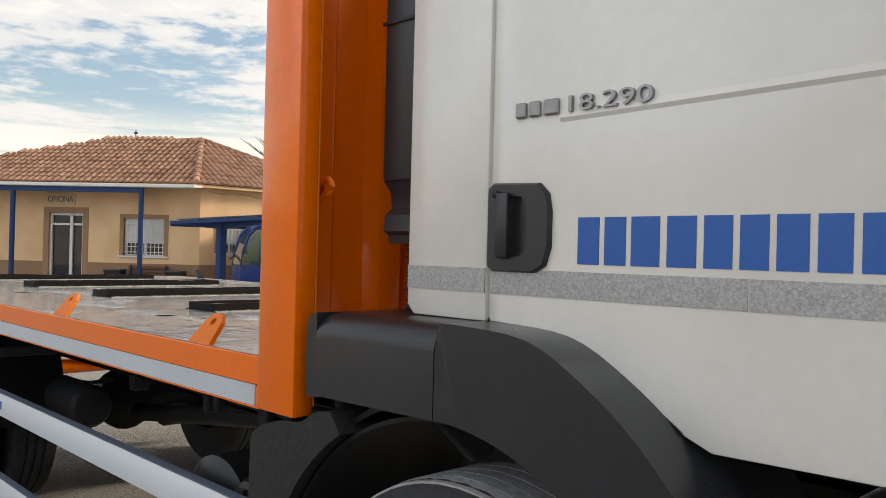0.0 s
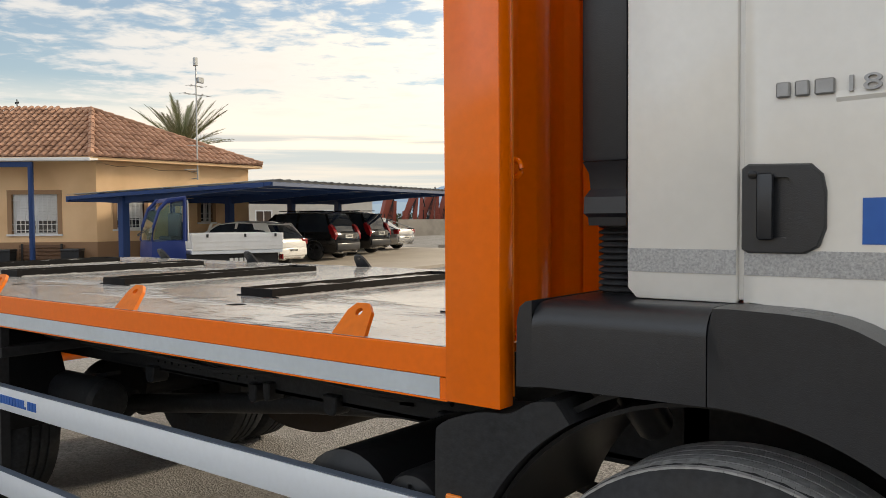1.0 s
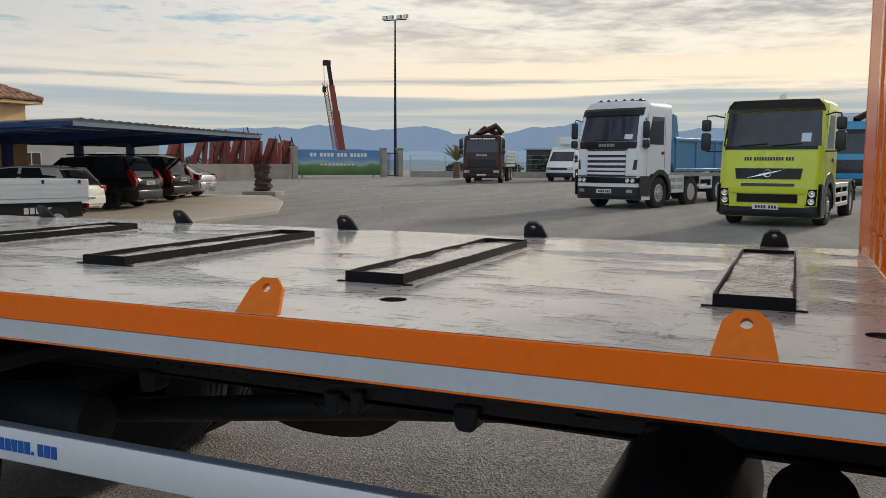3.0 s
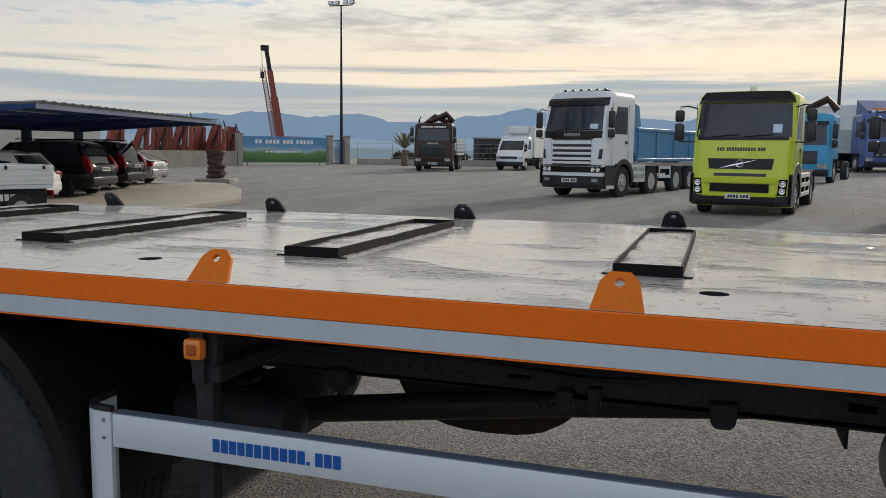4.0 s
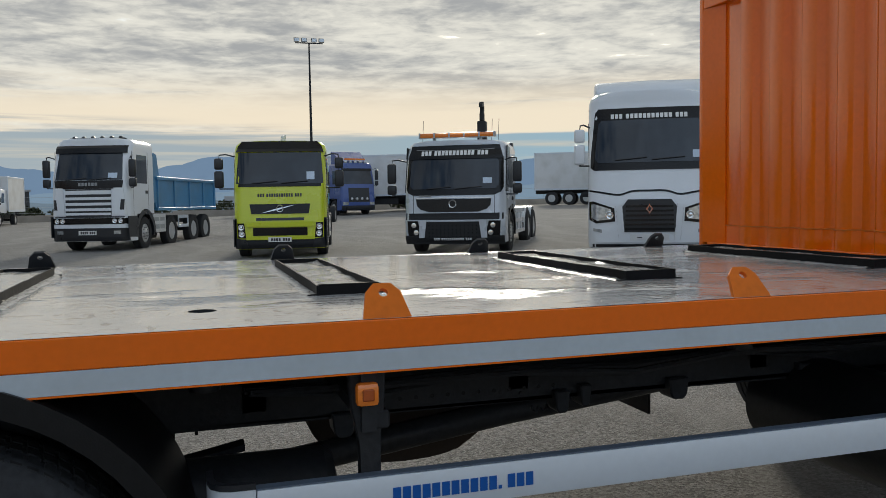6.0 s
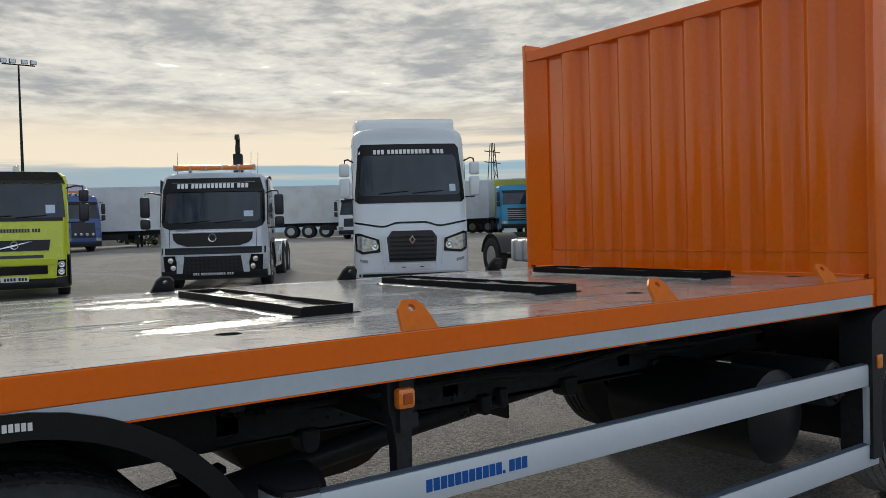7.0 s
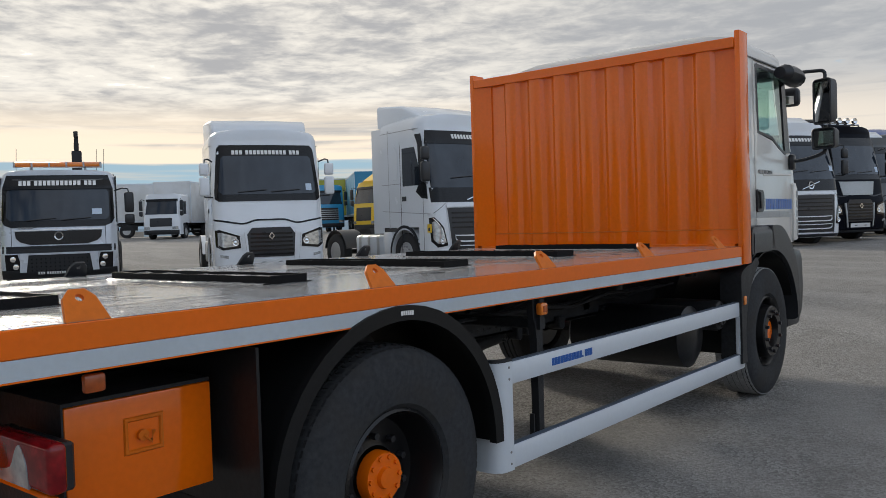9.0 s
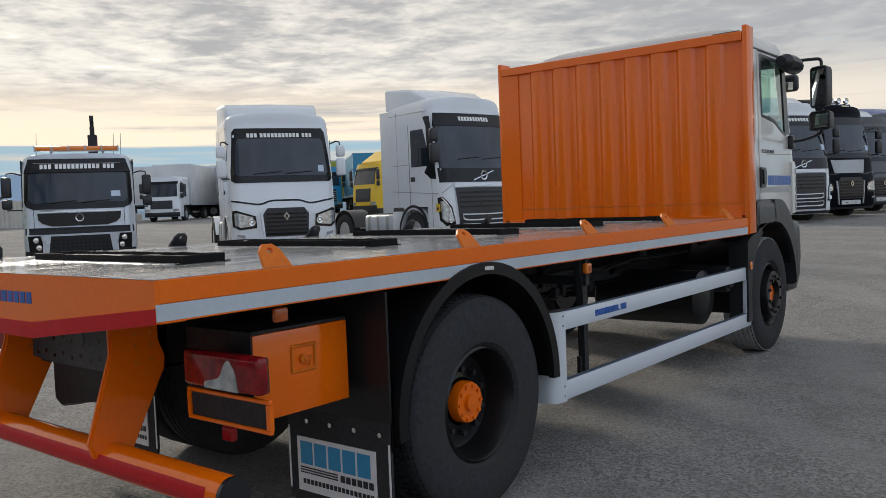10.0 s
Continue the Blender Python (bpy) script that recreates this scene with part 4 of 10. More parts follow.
    for y0, y1 in ((0.134, 0.138), (2.362, 2.366)):
        bm = B()
        prism(bm, win, "y", y0, y1)
        ob = part("side_window", bm, TEAL_GLASS, cab, "green-tinted door window", smooth=0)
        ob.visible_shadow = False
        bm = B()
        cxm = sum(p[0] for p in win) / len(win)
        czm = sum(p[1] for p in win) / len(win)
        o = [(cxm + (p[0] - cxm) * 1.05, czm + (p[1] - czm) * 1.05) for p in win]
        i_ = [(cxm + (p[0] - cxm) * 0.96, czm + (p[1] - czm) * 0.96) for p in win]
        ya, yb = y0 - 0.008, y1 + 0.004
        rings = [[bm.verts.new((p[0], yy, p[1])) for p in ring] for ring, yy in ((o, yb), (o, ya), (i_, ya), (i_, yb))]
        ring_faces(bm, rings + [rings[0]], True, False)
        part("window_seal", bm, BLACK_PLASTIC, cab)
        bm = B()
        prism(bm, [(1.49, 2.022), (1.625, 2.022), (1.50, 2.69), (1.40, 2.69)], "y", y0 - 0.009, y1 + 0.01)
        part("quarter_panel", bm, BLACK_GLOSS, cab)
    bm = B()
    prism(bm, [(1.705, 2.06), (1.715, 2.06), (1.495, 2.72), (1.485, 2.72)], "y", 0.24, 2.26)
    ob = part("windscreen", bm, TEAL_GLASS, cab, "tinted windscreen", smooth=0)
    ob.visible_shadow = False
    bm = B()
    for y0 in (0.45, 1.55):
        box(bm, 0.62, 1.12, y0, y0 + 0.5, 2.0, 2.16, 0.04, 2)
        box(bm, 0.58, 0.72, y0, y0 + 0.5, 2.1, 2.50, 0.04, 2)
        box(bm, 0.60, 0.70, y0 + 0.12, y0 + 0.38, 2.50, 2.68, 0.04, 2)
    pieces("seat", bm, CURTAIN, cab, "dark cloth cab seat")
    bm = B()
    lathe(bm, [(0.225, 0.0), (0.235, 0.012), (0.225, 0.024), (0.215, 0.012)], (0, 0, 0), "z", 28, closed=True)
    box(bm, -0.22, 0.22, -0.015, 0.015, 0.004, 0.018)
    ob = part("steering_wheel", bm, BLACK_PLASTIC, cab)
    ob.matrix_basis = pose(1.32, 1.80, 2.13, 0, -35, 0)
    # tape, lettering, badge
    for x0, x1 in ((0.45, 0.702), (0.72, 1.30), (1.303, 1.52), (1.523, 1.655)):
        bm = B()
        box(bm, x0, x1, 0.1262, 0.129, 1.449, 1.503)
        part("reflective_tape", bm, TAPE, cab, "silver honeycomb reflective tape")
    bm = B()
    x = 0.950
    for k, w in enumerate((1.0, 0.95, 1.2, 1.15, 1.05, 1.0, 1.05, 1.05, 1.0, 1.05, 1.0)):
        ww = 0.0625 * w
        box(bm, x, x + ww * 0.80, 0.1262, 0.129, 1.518, 1.610)
        x += ww
    part("door_lettering", bm, BLUE_TEXT, door, "large blue lettering across the door")
    bm = B()
    for k, w in enumerate((0.034, 0.034, 0.044)):
        x0 = (0.785, 0.822, 0.860)[k]
        box(bm, x0, x0 + w - 0.006, 0.118, 0.129, 1.819, 1.851, 0.003)
    pieces("model_badge", bm, STEEL_GREY, door, "raised grey metal badge")
    letters("18.290", 0.046, STEEL_GREY, pose(1.013, 0.124, 1.834, 90, 0, 0) @ Matrix.Scale(1, 4), "model_number", door, 0.005, 0.19, "raised chrome number 18.290")
    # handle: a cup let into a black plate, with a grip across it
    bm = B()
    rr = [(0.716, 1.505), (0.73, 1.497), (0.845, 1.497), (0.872, 1.512), (0.885, 1.55), (0.885, 1.625), (0.878, 1.66), (0.855, 1.682), (0.73, 1.686), (0.716, 1.676)]
    inner = [(0.755, 1.535), (0.76, 1.53), (0.81, 1.53), (0.823, 1.54), (0.828, 1.56), (0.828, 1.62), (0.824, 1.64), (0.812, 1.655), (0.76, 1.657), (0.755, 1.652)]
    rings = [[bm.verts.new((p[0], yy, p[1])) for p in ring] for ring, yy in ((rr, 0.130), (rr, 0.121), ([(p[0] * 0.96 + 0.8 * 0.04, p[1] * 0.96 + 1.59 * 0.04) for p in rr], 0.114), (inner, 0.114), (inner, 0.1275))]
    ring_faces(bm, rings, True, False)
    bm.faces.new(rings[-1][::-1])
    handle = part("door_handle", bm, BLACK_PLASTIC, door, "black plastic door handle in a recessed cup")
    bm = B()
    box(bm, 0.752, 0.786, 0.098, 0.112, 1.525, 1.665, 0.008, 2)
    part("handle_grip", bm, BLACK_PLASTIC, door)
    bm = B()
    lathe(bm, [(0.009, 0.0), (0.009, -0.004), (0.004, -0.005)], (0.741, 0.1135, 1.662), "y", 12)
    part("door_lock", bm, BLACK_GLOSS, door)
    # mirrors: a long and a wide one on an arm, a kerb mirror over the door and one ahead of the pillar
    for o, yy in ((-1, 0.13), (1, 2.37)):
        bm = B()
        tube(bm, smooth_line([(1.50, yy, 2.70), (1.60, yy + o * 0.06, 2.735), (1.68, yy + o * 0.20, 2.745), (1.70, yy + o * 0.285, 2.735), (1.70, yy + o * 0.295, 2.66)], 4), 0.016, 8)
        tube(bm, smooth_line([(1.62, yy, 1.945), (1.66, yy + o * 0.12, 1.96), (1.69, yy + o * 0.25, 2.0), (1.70, yy + o * 0.295, 2.06), (1.70, yy + o * 0.295, 2.26)], 4), 0.016, 8)
        pieces("mirror_arm", bm, BLACK_PLASTIC, cab)
        bm = B()
        box(bm, 1.58, 1.66, min(yy, yy + o * 0.05), max(yy, yy + o * 0.05), 1.87, 2.01, 0.015, 2)
        part("arm_foot", bm, BLACK_PLASTIC, cab)
        for z0, z1, w, yaw in ((2.262, 2.668, 0.098, 25), (2.040, 2.232, 0.112, 17)):
            turn = Matrix.Translation((1.70, yy + o * 0.295, 0)) @ Matrix.Rotation(radians(yaw * o), 4, "Z")
            bm = B()
            rings = []
            for dx, k, e in ((-0.045, 1.0, 0.0), (-0.052, 0.93, 0.008), (-0.036, 0.84, 0.018), (-0.036, 0.80, 0.022)):
                rings.append((dx, k, e))
            for dx, k, e in ((0.055, 0.80, 0.03), (0.03, 0.95, 0.012), (-0.045, 1.0, 0.0)):
                rings.append((dx, k, e))
            lines = []
            zc, hh = (z0 + z1) / 2, (z1 - z0) / 2
            for dx, k, e in rings:
                ww, hz = w * k, hh - e
                r = 0.035 * k
                lines.append([(dx, sy * (ww - r) + r * math.cos(radians(t)), zc + sz * (hz - r) + r * math.sin(radians(t)))
                              for sy, sz, a0 in ((1, 1, 0), (-1, 1, 90), (-1, -1, 180), (1, -1, 270)) for t in (a0, a0 + 30, a0 + 60, a0 + 90)])
            loft(bm, lines[3:4] + lines[2:3] + lines[1:2] + lines[0:1] + lines[5:6] + lines[4:5])
            bmesh.ops.transform(bm, matrix=turn, verts=bm.verts)
            m_ = part("mirror", bm, BLACK_PLASTIC, cab, "black wing mirror housing")
            bm = B()
            box(bm, -0.040, -0.037, -w * 0.80, w * 0.80, z0 + 0.028, z1 - 0.028, 0.001)
            bmesh.ops.transform(bm, matrix=turn, verts=bm.verts)
            part("mirror_glass", bm, MIRROR, m_, "silvered mirror glass")
        bm = B()
        rings = []
        for x, h, d in ((1.20, 0.05, 0.10), (1.24, 0.075, 0.16), (1.38, 0.085, 0.19), (1.50, 0.075, 0.18), (1.545, 0.05, 0.13)):
            rings.append([(x, yy + o * (0.01 + d * 0.5 * (1 - math.cos(a))) , 2.695 - 0.10 * (x - 1.2) + h * math.sin(a)) for a in [2 * math.pi * k / 12 for k in range(12)]])
        loft(bm, rings)
        part("kerb_mirror", bm, BLACK_PLASTIC, cab, "black kerb mirror over the door")
        bm = B()
        ys = sorted((yy - o * 0.16, yy + o * 0.06))
        box(bm, 1.72, 1.82, ys[0], ys[1], 2.46, 2.63, 0.04, 4)
        m_ = part("front_mirror", bm, BLACK_PLASTIC, cab, "black mirror ahead of the windscreen")
        bm = B()
        box(bm, 1.712, 1.722, ys[0] + 0.035, ys[1] - 0.035, 2.475, 2.55, 0.003)
        part("mirror_glass", bm, MIRROR, m_)
    # bumper corner and entry steps ahead of the wheel
    bm = B()
    prism(bm, [(1.38, 0.46), (1.72, 0.46), (1.85, 0.60), (1.865, 0.80), (1.865, 1.06), (1.80, 1.15), (1.45, 1.17), (1.39, 1.0)], "y", 0.10, 2.40, 0.025, 3)
    bumper = part("bumper", bm, BLACK_PLASTIC, cab, "dark plastic bumper and entry steps")
    bm = B()
    box(bm, 1.60, 1.67, 0.088, 0.102, 0.86, 0.93, 0.01, 2)
    part("side_lamp", bm, AMBER, bumper)
    for z in (0.62, 0.84):
        bm = B()
        box(bm, 1.44, 1.70, 0.094, 0.104, z, z + 0.10, 0.01, 2)
        part("step_well", bm, CHASSIS, bumper)
    # intake column, bellows
    bm = B()
    prism(bm, [(0.314, 0.150), (0.436, 0.150), (0.436, 0.40), (0.314, 0.40)], "z", 1.71, 2.88, 0.010, 2)
    rings = []
    for z, k in ((1.712, 1.0), (1.685, 0.86), (1.645, 0.82), (1.625, 0.96), (1.585, 0.98), (1.575, 0.88), (1.555, 0.86)):
        rings.append([(0.372 + dx * k, 0.275 + dy * k, z) for dx, dy in ((-0.058, -0.118), (0.058, -0.118), (0.058, 0.118), (-0.058, 0.118))])
    loft(bm, rings)
    column = part("air_intake", bm, BLACK_PLASTIC, cab, "black air intake column with louvres")
    bm = B()
    for k in range(9):
        z = 2.20 + 0.05 * k
        prism(bm, [(0.148, z), (0.140, z + 0.004), (0.148, z + 0.028)], "x", 0.325, 0.425)
    box(bm, 0.312, 0.438, 0.143, 0.150, 2.105, 2.113)
    pieces("louvre", bm, BLACK_GLOSS, cab)
    bm = B()
    prof = []
    for k in range(12):
        z = 1.37 + k * 0.016
        prof += [(0.050, z), (0.064, z + 0.005), (0.064, z + 0.009)]
    prof += [(0.055, 1.562), (0.055, 1.60)]
    lathe(bm, prof, (0.368, 0.275, 0), "z", 24)
    part("bellows", bm, RUBBER, cab, "black rubber bellows")
    bm = B()
    tube(bm, [(0.368, 0.275, 1.38), (0.36, 0.31, 1.15), (0.35, 0.5, 1.0)], 0.055, 12)
    part("intake_pipe", bm, BLACK_PLASTIC, cab)


def make_front_fender():
    outer = [(0.205, 1.165), (0.235, 1.33), (0.262, 1.372), (0.30, 1.383), (0.69, 1.386), (0.76, 1.388), (0.935, 1.374), (1.068, 1.309), (1.186, 1.220), (1.29, 1.10), (1.36, 0.95), (1.385, 0.80), (1.385, 0.55)]
    inner = [(0.262, 1.172), (0.30, 1.178), (0.46, 1.180), (0.69, 1.184), (0.85, 1.162), (0.973, 1.115), (1.10, 1.03), (1.19, 0.93), (1.25, 0.80), (1.27, 0.55)]

    def slab(name, pts, y0=-0.005, y1=0.40):
        bm = B()
        prism(bm, pts, "y", y0, y1)
        # soft outer shoulder
        es = [e for e in bm.edges if all(abs(v.co.y - y0) < 1e-6 for v in e.verts)]

        def outer_edge(e):
            m = (e.verts[0].co + e.verts[1].co) / 2
            return not (abs(e.verts[0].co.x - e.verts[1].co.x) < 1e-4 and m.z > 1.0) and (Vector((m.x - 0.70, m.z - 0.545)).length > 0.675 and m.z > 1.19 or m.x > 1.36 or (m.x > 0.9 and Vector((m.x - 0.70, m.z - 0.545)).length > 0.66))
        bmesh.ops.bevel(bm, geom=[e for e in es if outer_edge(e)], offset=0.06, segments=8, affect="EDGES", profile=0.5)
        return part(name, bm, BLACK_PLASTIC, fender, "", 70)
    rim_bm = B()
    prism(rim_bm, [(0.222, 1.17), (0.224, 1.33), (0.232, 1.362), (0.248, 1.376), (0.266, 1.380), (0.266, 1.172)], "y", -0.004, 0.40)
    fender = part("front_wheel_arch", rim_bm, BLACK_PLASTIC, truck, "black plastic wheel arch in sections")
    slab("arch_section", [(0.268, 1.174), (0.268, 1.375), (0.30, 1.383), (0.688, 1.386), (0.688, 1.184), (0.46, 1.180), (0.30, 1.178)], -0.008)
    slab("arch_section", smooth_line([(0.691, 1.386)] + outer[5:]) + arc_pts(0.70, 0.545, 0.64, 0, 90.8, 26), -0.008)
    bm = B()
    pts = arc_pts(0.70, 0.55, 0.66, 62, 168, 16) + [(0.035, 0.42), (0.02, 0.42)] + arc_pts(0.70, 0.55, 0.675, 168, 62, 16)
    prism(bm, pts, "y", 0.05, 0.42)
    part("arch_liner", bm, ARCH_BLACK, fender)
    bm = B()
    prism(bm, arc_pts(0.70, 0.545, 0.638, 20, 160, 24) + arc_pts(0.70, 0.545, 0.628, 160, 20, 24), "y", 0.03, 0.60)
    part("arch_liner", bm, ARCH_BLACK, fender)
    bm = B()
    prism(bm, smooth_line([(-0.03, 0.36), (-0.03, 0.70), (-0.03, 0.98), (-0.01, 1.045), (0.11, 1.09), (0.20, 1.10), (0.265, 1.135), (0.33, 1.145)]) + arc_pts(0.70, 0.545, 0.645, 121, 180, 14) + [(0.07, 0.36)], "y", -0.004, 0.16)
    part("mudguard", bm, CHASSIS, fender, "black moulded mudguard behind the wheel")
    bm = B()
    box(bm, 0.008, 0.058, -0.014, 0.0, 0.80, 0.868, 0.006, 2)
    part("reflector", bm, AMBER, fender, "amber side reflector")


make_cab()
make_front_fender()
make_wheel(truck, (0.70, 0.03, 0.520), 0.520, out=-1, rim="shallow", rim_mat=RIM_BLACK, hub_mat=ORANGE, lugs="fine", rim_label="black rim with orange hub", tread=TREAD_FINE, n=56)
make_wheel(truck, (0.70, 2.47, 0.520), 0.520, out=1, rim="shallow", rim_mat=RIM_BLACK, hub_mat=ORANGE)
make_wheel(truck, (-3.79, 0.02, 0.455), 0.54, out=-1, rim="deep", rim_mat=RIM_BLACK, hub_mat=ORANGE, dual=True, lugs=True, rim_label="black dished rim with orange hub", n=56, tread=TREAD_WORN)
make_wheel(truck, (-3.79, 2.48, 0.455), 0.54, out=1, rim="deep", rim_mat=RIM_BLACK, hub_mat=ORANGE, dual=True)


def make_underside():
    bm = B()
    for y0, y1 in ((0.84, 0.92), (1.58, 1.66)):
        prism(bm, [(-5.19, 0.80), (1.6, 0.74), (1.6, 1.02), (-5.19, 1.06)], "y", y0, y0 + 0.012)
        box(bm, -5.19, 1.6, y0, y1, 1.0, 1.025)
        box(bm, -5.19, 1.6, y0, y1, 0.77, 0.785)
    for x in (-5.1, -4.6, -3.0, -2.0, -0.9, 0.3):
        box(bm, x, x + 0.08, 0.84, 1.66, 0.82, 1.0)
    chassis = part("chassis", bm, CHASSIS, truck, "black ladder chassis")
    bm = B()
    lathe(bm, [(0.02, -0.26), (0.14, -0.2), (0.2, -0.08), (0.21, 0.06), (0.12, 0.2), (0.03, 0.26)], (-3.80, 1.25, 0.455), "x", 20)
    tube(bm, [(-3.80, 0.35, 0.455), (-3.80, 2.15, 0.455)], 0.085, 14)
    part("rear_axle", bm, CHASSIS, truck)
    bm = B()
    tube(bm, [(0.70, 0.3, 0.47), (0.70, 2.2, 0.47)], 0.06, 10)
    tube(bm, [(-3.55, 1.25, 0.395), (-1.85, 1.25, 0.625), (-0.2, 1.25, 0.80)], 0.058, 14)
    part("driveshaft", bm, CHASSIS, truck)
    for y in (0.80, 1.70):
        bm = B()
        for x0, hh in ((-3.80, 0.0), (0.70, -0.04)):
            for k in range(3):
                pts = [(x0 + d, y, 0.72 + hh - 0.028 * k - 0.10 * (1 - (d / 0.85) ** 2)) for d in [(-0.8 + 0.22 * k) + (1.6 - 0.44 * k) * i / 8 for i in range(9)]]
                prism(bm, [(a[0], a[2]) for a in pts] + [(a[0], a[2] + 0.022) for a in reversed(pts)], "y", y - 0.04, y + 0.04)
        pieces("leaf_spring", bm, CHASSIS, truck, smooth=0)
    # far-side fuel tank and air vessels
    bm = B()
    lathe(bm, [(0.01, -0.02), (0.17, 0.0), (0.22, 0.03), (0.22, 0.88), (0.17, 0.92), (0.01, 0.93)], (-0.55, 0.16, 0.62), "y", 28)
    part("silencer", bm, CHASSIS_SHEEN, truck, "black cylindrical exhaust silencer")
    bm = B()
    lathe(bm, [(0.01, -0.03), (0.07, -0.025), (0.075, -0.01), (0.105, 0.0), (0.115, 0.02), (0.115, 0.5), (0.01, 0.5)], (-0.20, 0.10, 0.74), "y", 24)
    part("air_dryer", bm, CHASSIS_SHEEN, truck, "black air dryer with ribbed cap")
    bm = B()
    for k in range(8):
        a = 2 * math.pi * k / 8
        tube(bm, [(-0.20 + 0.03 * math.cos(a), 0.072, 0.74 + 0.03 * math.sin(a)), (-0.20 + 0.085 * math.cos(a), 0.085, 0.74 + 0.085 * math.sin(a))], 0.008, 5)
    pieces("cap_rib", bm, CHASSIS_SHEEN, truck)
    bm = B()
    lathe(bm, [(0.01, -0.30), (0.10, -0.29), (0.12, -0.25), (0.12, 0.25), (0.10, 0.29), (0.01, 0.30)], (-3.0, 2.2, 0.78), "x", 18)
    part("air_vessel", bm, CHASSIS, truck)
    bm = B()
    box(bm, -1.15, -0.75, 2.0, 2.40, 0.45, 0.95, 0.03)
    part("battery_box", bm, CHASSIS, truck)
    bm = B()
    box(bm, -0.75, -0.735, 1.9, 2.4, 0.35, 0.80)
    part("inner_flap", bm, RUBBER, truck)
    rng = random.Random(4)
    for k in range(7):
        bm = B()
        y = 0.45 + 0.06 * k
        pts = [(-3.0 + 0.45 * i, y + 0.05 * rng.uniform(-1, 1), 0.98 - 0.06 * (i % 2) * rng.random() - 0.012 * k) for i in range(7)]
        tube(bm, pts, 0.011, 6)
        part("brake_line", bm, CHASSIS, truck)
    # small fittings under the rail
    bm = B()
    for x, z, w in ((-1.79, 0.705, 0.09), (-1.69, 0.722, 0.07), (-1.27, 0.715, 0.13), (-2.65, 0.695, 0.12), (-0.62, 0.73, 0.16)):
        prism(bm, [(x - w * 0.36, z + 0.10), (x + w * 0.36, z + 0.10), (x + w * 0.30, z + 0.03), (x + w * 0.18, z + 0.012), (x - w * 0.18, z + 0.012), (x - w * 0.30, z + 0.03)], "y", 0.80, 0.90, 0.006)
    pieces("rail_bracket", bm, CHASSIS, truck)
    bm = B()
    tube(bm, [(-1.90 + 0.01 * k, 0.86 + 0.012 * math.sin(k * 1.9), 0.728 + 0.012 * math.cos(k * 1.9)) for k in range(9)], 0.006, 5)
    part("bracket_spring", bm, CHASSIS, truck)
    bm = B()
    for k in range(14):
        x = -2.62 + 0.062 * k
        tube(bm, [(x, 0.8385, 0.822), (x, 0.8415, 0.822)], 0.008, 8)
    pieces("rail_hole", bm, BLACK_GLOSS, truck)
    bm = B()
    for x, z in ((-2.74, 0.93), (-2.56, 0.885), (-2.50, 0.884), (-2.30, 0.90), (-0.75, 0.91), (-0.68, 0.905), (-1.95, 0.80)):
        tube(bm, [(x, 0.835, z), (x, 0.842, z)], 0.010, 8)
    pieces("rail_bolt", bm, CHASSIS_SHEEN, truck)
    # air vessel and hoses between the wheel and the guard
    bm = B()
    lathe(bm, [(0.01, -0.02), (0.10, 0.0), (0.12, 0.03), (0.12, 0.52), (0.10, 0.55), (0.01, 0.57)], (-3.28, 0.62, 0.62), "x", 20)
    part("air_vessel", bm, CHASSIS, truck, "black air vessel")
    for a, b, c in (((-2.66, 0.70, 0.99), (-2.52, 0.72, 0.95), (-2.38, 0.74, 0.98)), ((-2.45, 0.70, 0.97), (-2.1, 0.74, 0.93), (-1.75, 0.78, 0.97))):
        bm = B()
        tube(bm, smooth_line([a, b, c], 6), 0.010, 6)
        part("air_hose", bm, CHASSIS, truck)
    # rear wheel arch
    for near in (True, False):
        y0, y1 = (-0.006, 0.62) if near else (1.88, 2.506)
        bm = B()
        pts = arc_pts(-3.80, 0.50, 0.655, -2, 186, 26) + arc_pts(-3.80, 0.50, 0.640, 186, -2, 26)
        prism(bm, pts, "y", y0, y1)
        lip = arc_pts(-3.80, 0.50, 0.665, -2, 186, 26) + arc_pts(-3.80, 0.50, 0.605, 186, -2, 26)
        prism(bm, lip, "y", (y0 - 0.008) if near else y1 - 0.03, (y0 + 0.03) if near else y1 + 0.008)
        arch = part("rear_wheel_arch", bm, ARCH_BLACK, truck, "black plastic mudguard over the rear wheels")
        if near:
            bm = B()
            for k in range(6):
                a = 92 - 1.5 - k * 1.15
                p = arc_pts(-3.80, 0.50, 0.635, a, a - 0.85, 1)
                for (xa, za), (xb, zb) in zip(p, p[1:]):
                    box(bm, min(xa, xb), max(xa, xb), y0 - 0.010, y0 - 0.007, za - 0.010, za + 0.008)
            part("maker_mark", bm, WHITE_TEXT, arch, "small white maker's mark")
        # flap
        bm = B()
        fy0, fy1 = (0.012, 0.68) if near else (1.82, 2.488)
        prism(bm, [(fy0, 0.52), (fy0, 0.13), (fy0 + 0.015, 0.085), (fy0 + 0.06, 0.06), (fy1 - 0.06, 0.06), (fy1 - 0.015, 0.085), (fy1, 0.13), (fy1, 0.52)], "x", -4.475, -4.463)
        for v in bm.verts:
            v.co.x -= 0.022
        flap = part("mudflap", bm, RUBBER, truck, "black rubber mudflap with a printed white sign")
        bm = B()
        box(bm, -4.5030, -4.4975, fy0 + 0.090, fy1 - 0.068, 0.13, 0.388)
        part("flap_sign", bm, WHITE_TEXT, flap, "white sign with blue lettering bars")
        bm = B()
        for k in range(5):
            w = (fy1 - fy0 - 0.20) / 5
            ya = fy1 - 0.088 - (k + 1) * w
            box(bm, -4.5065, -4.5040, ya + w * 0.10, ya + w * 0.94, 0.262, 0.368)
        part("flap_lettering", bm, SKY_BLUE, flap)
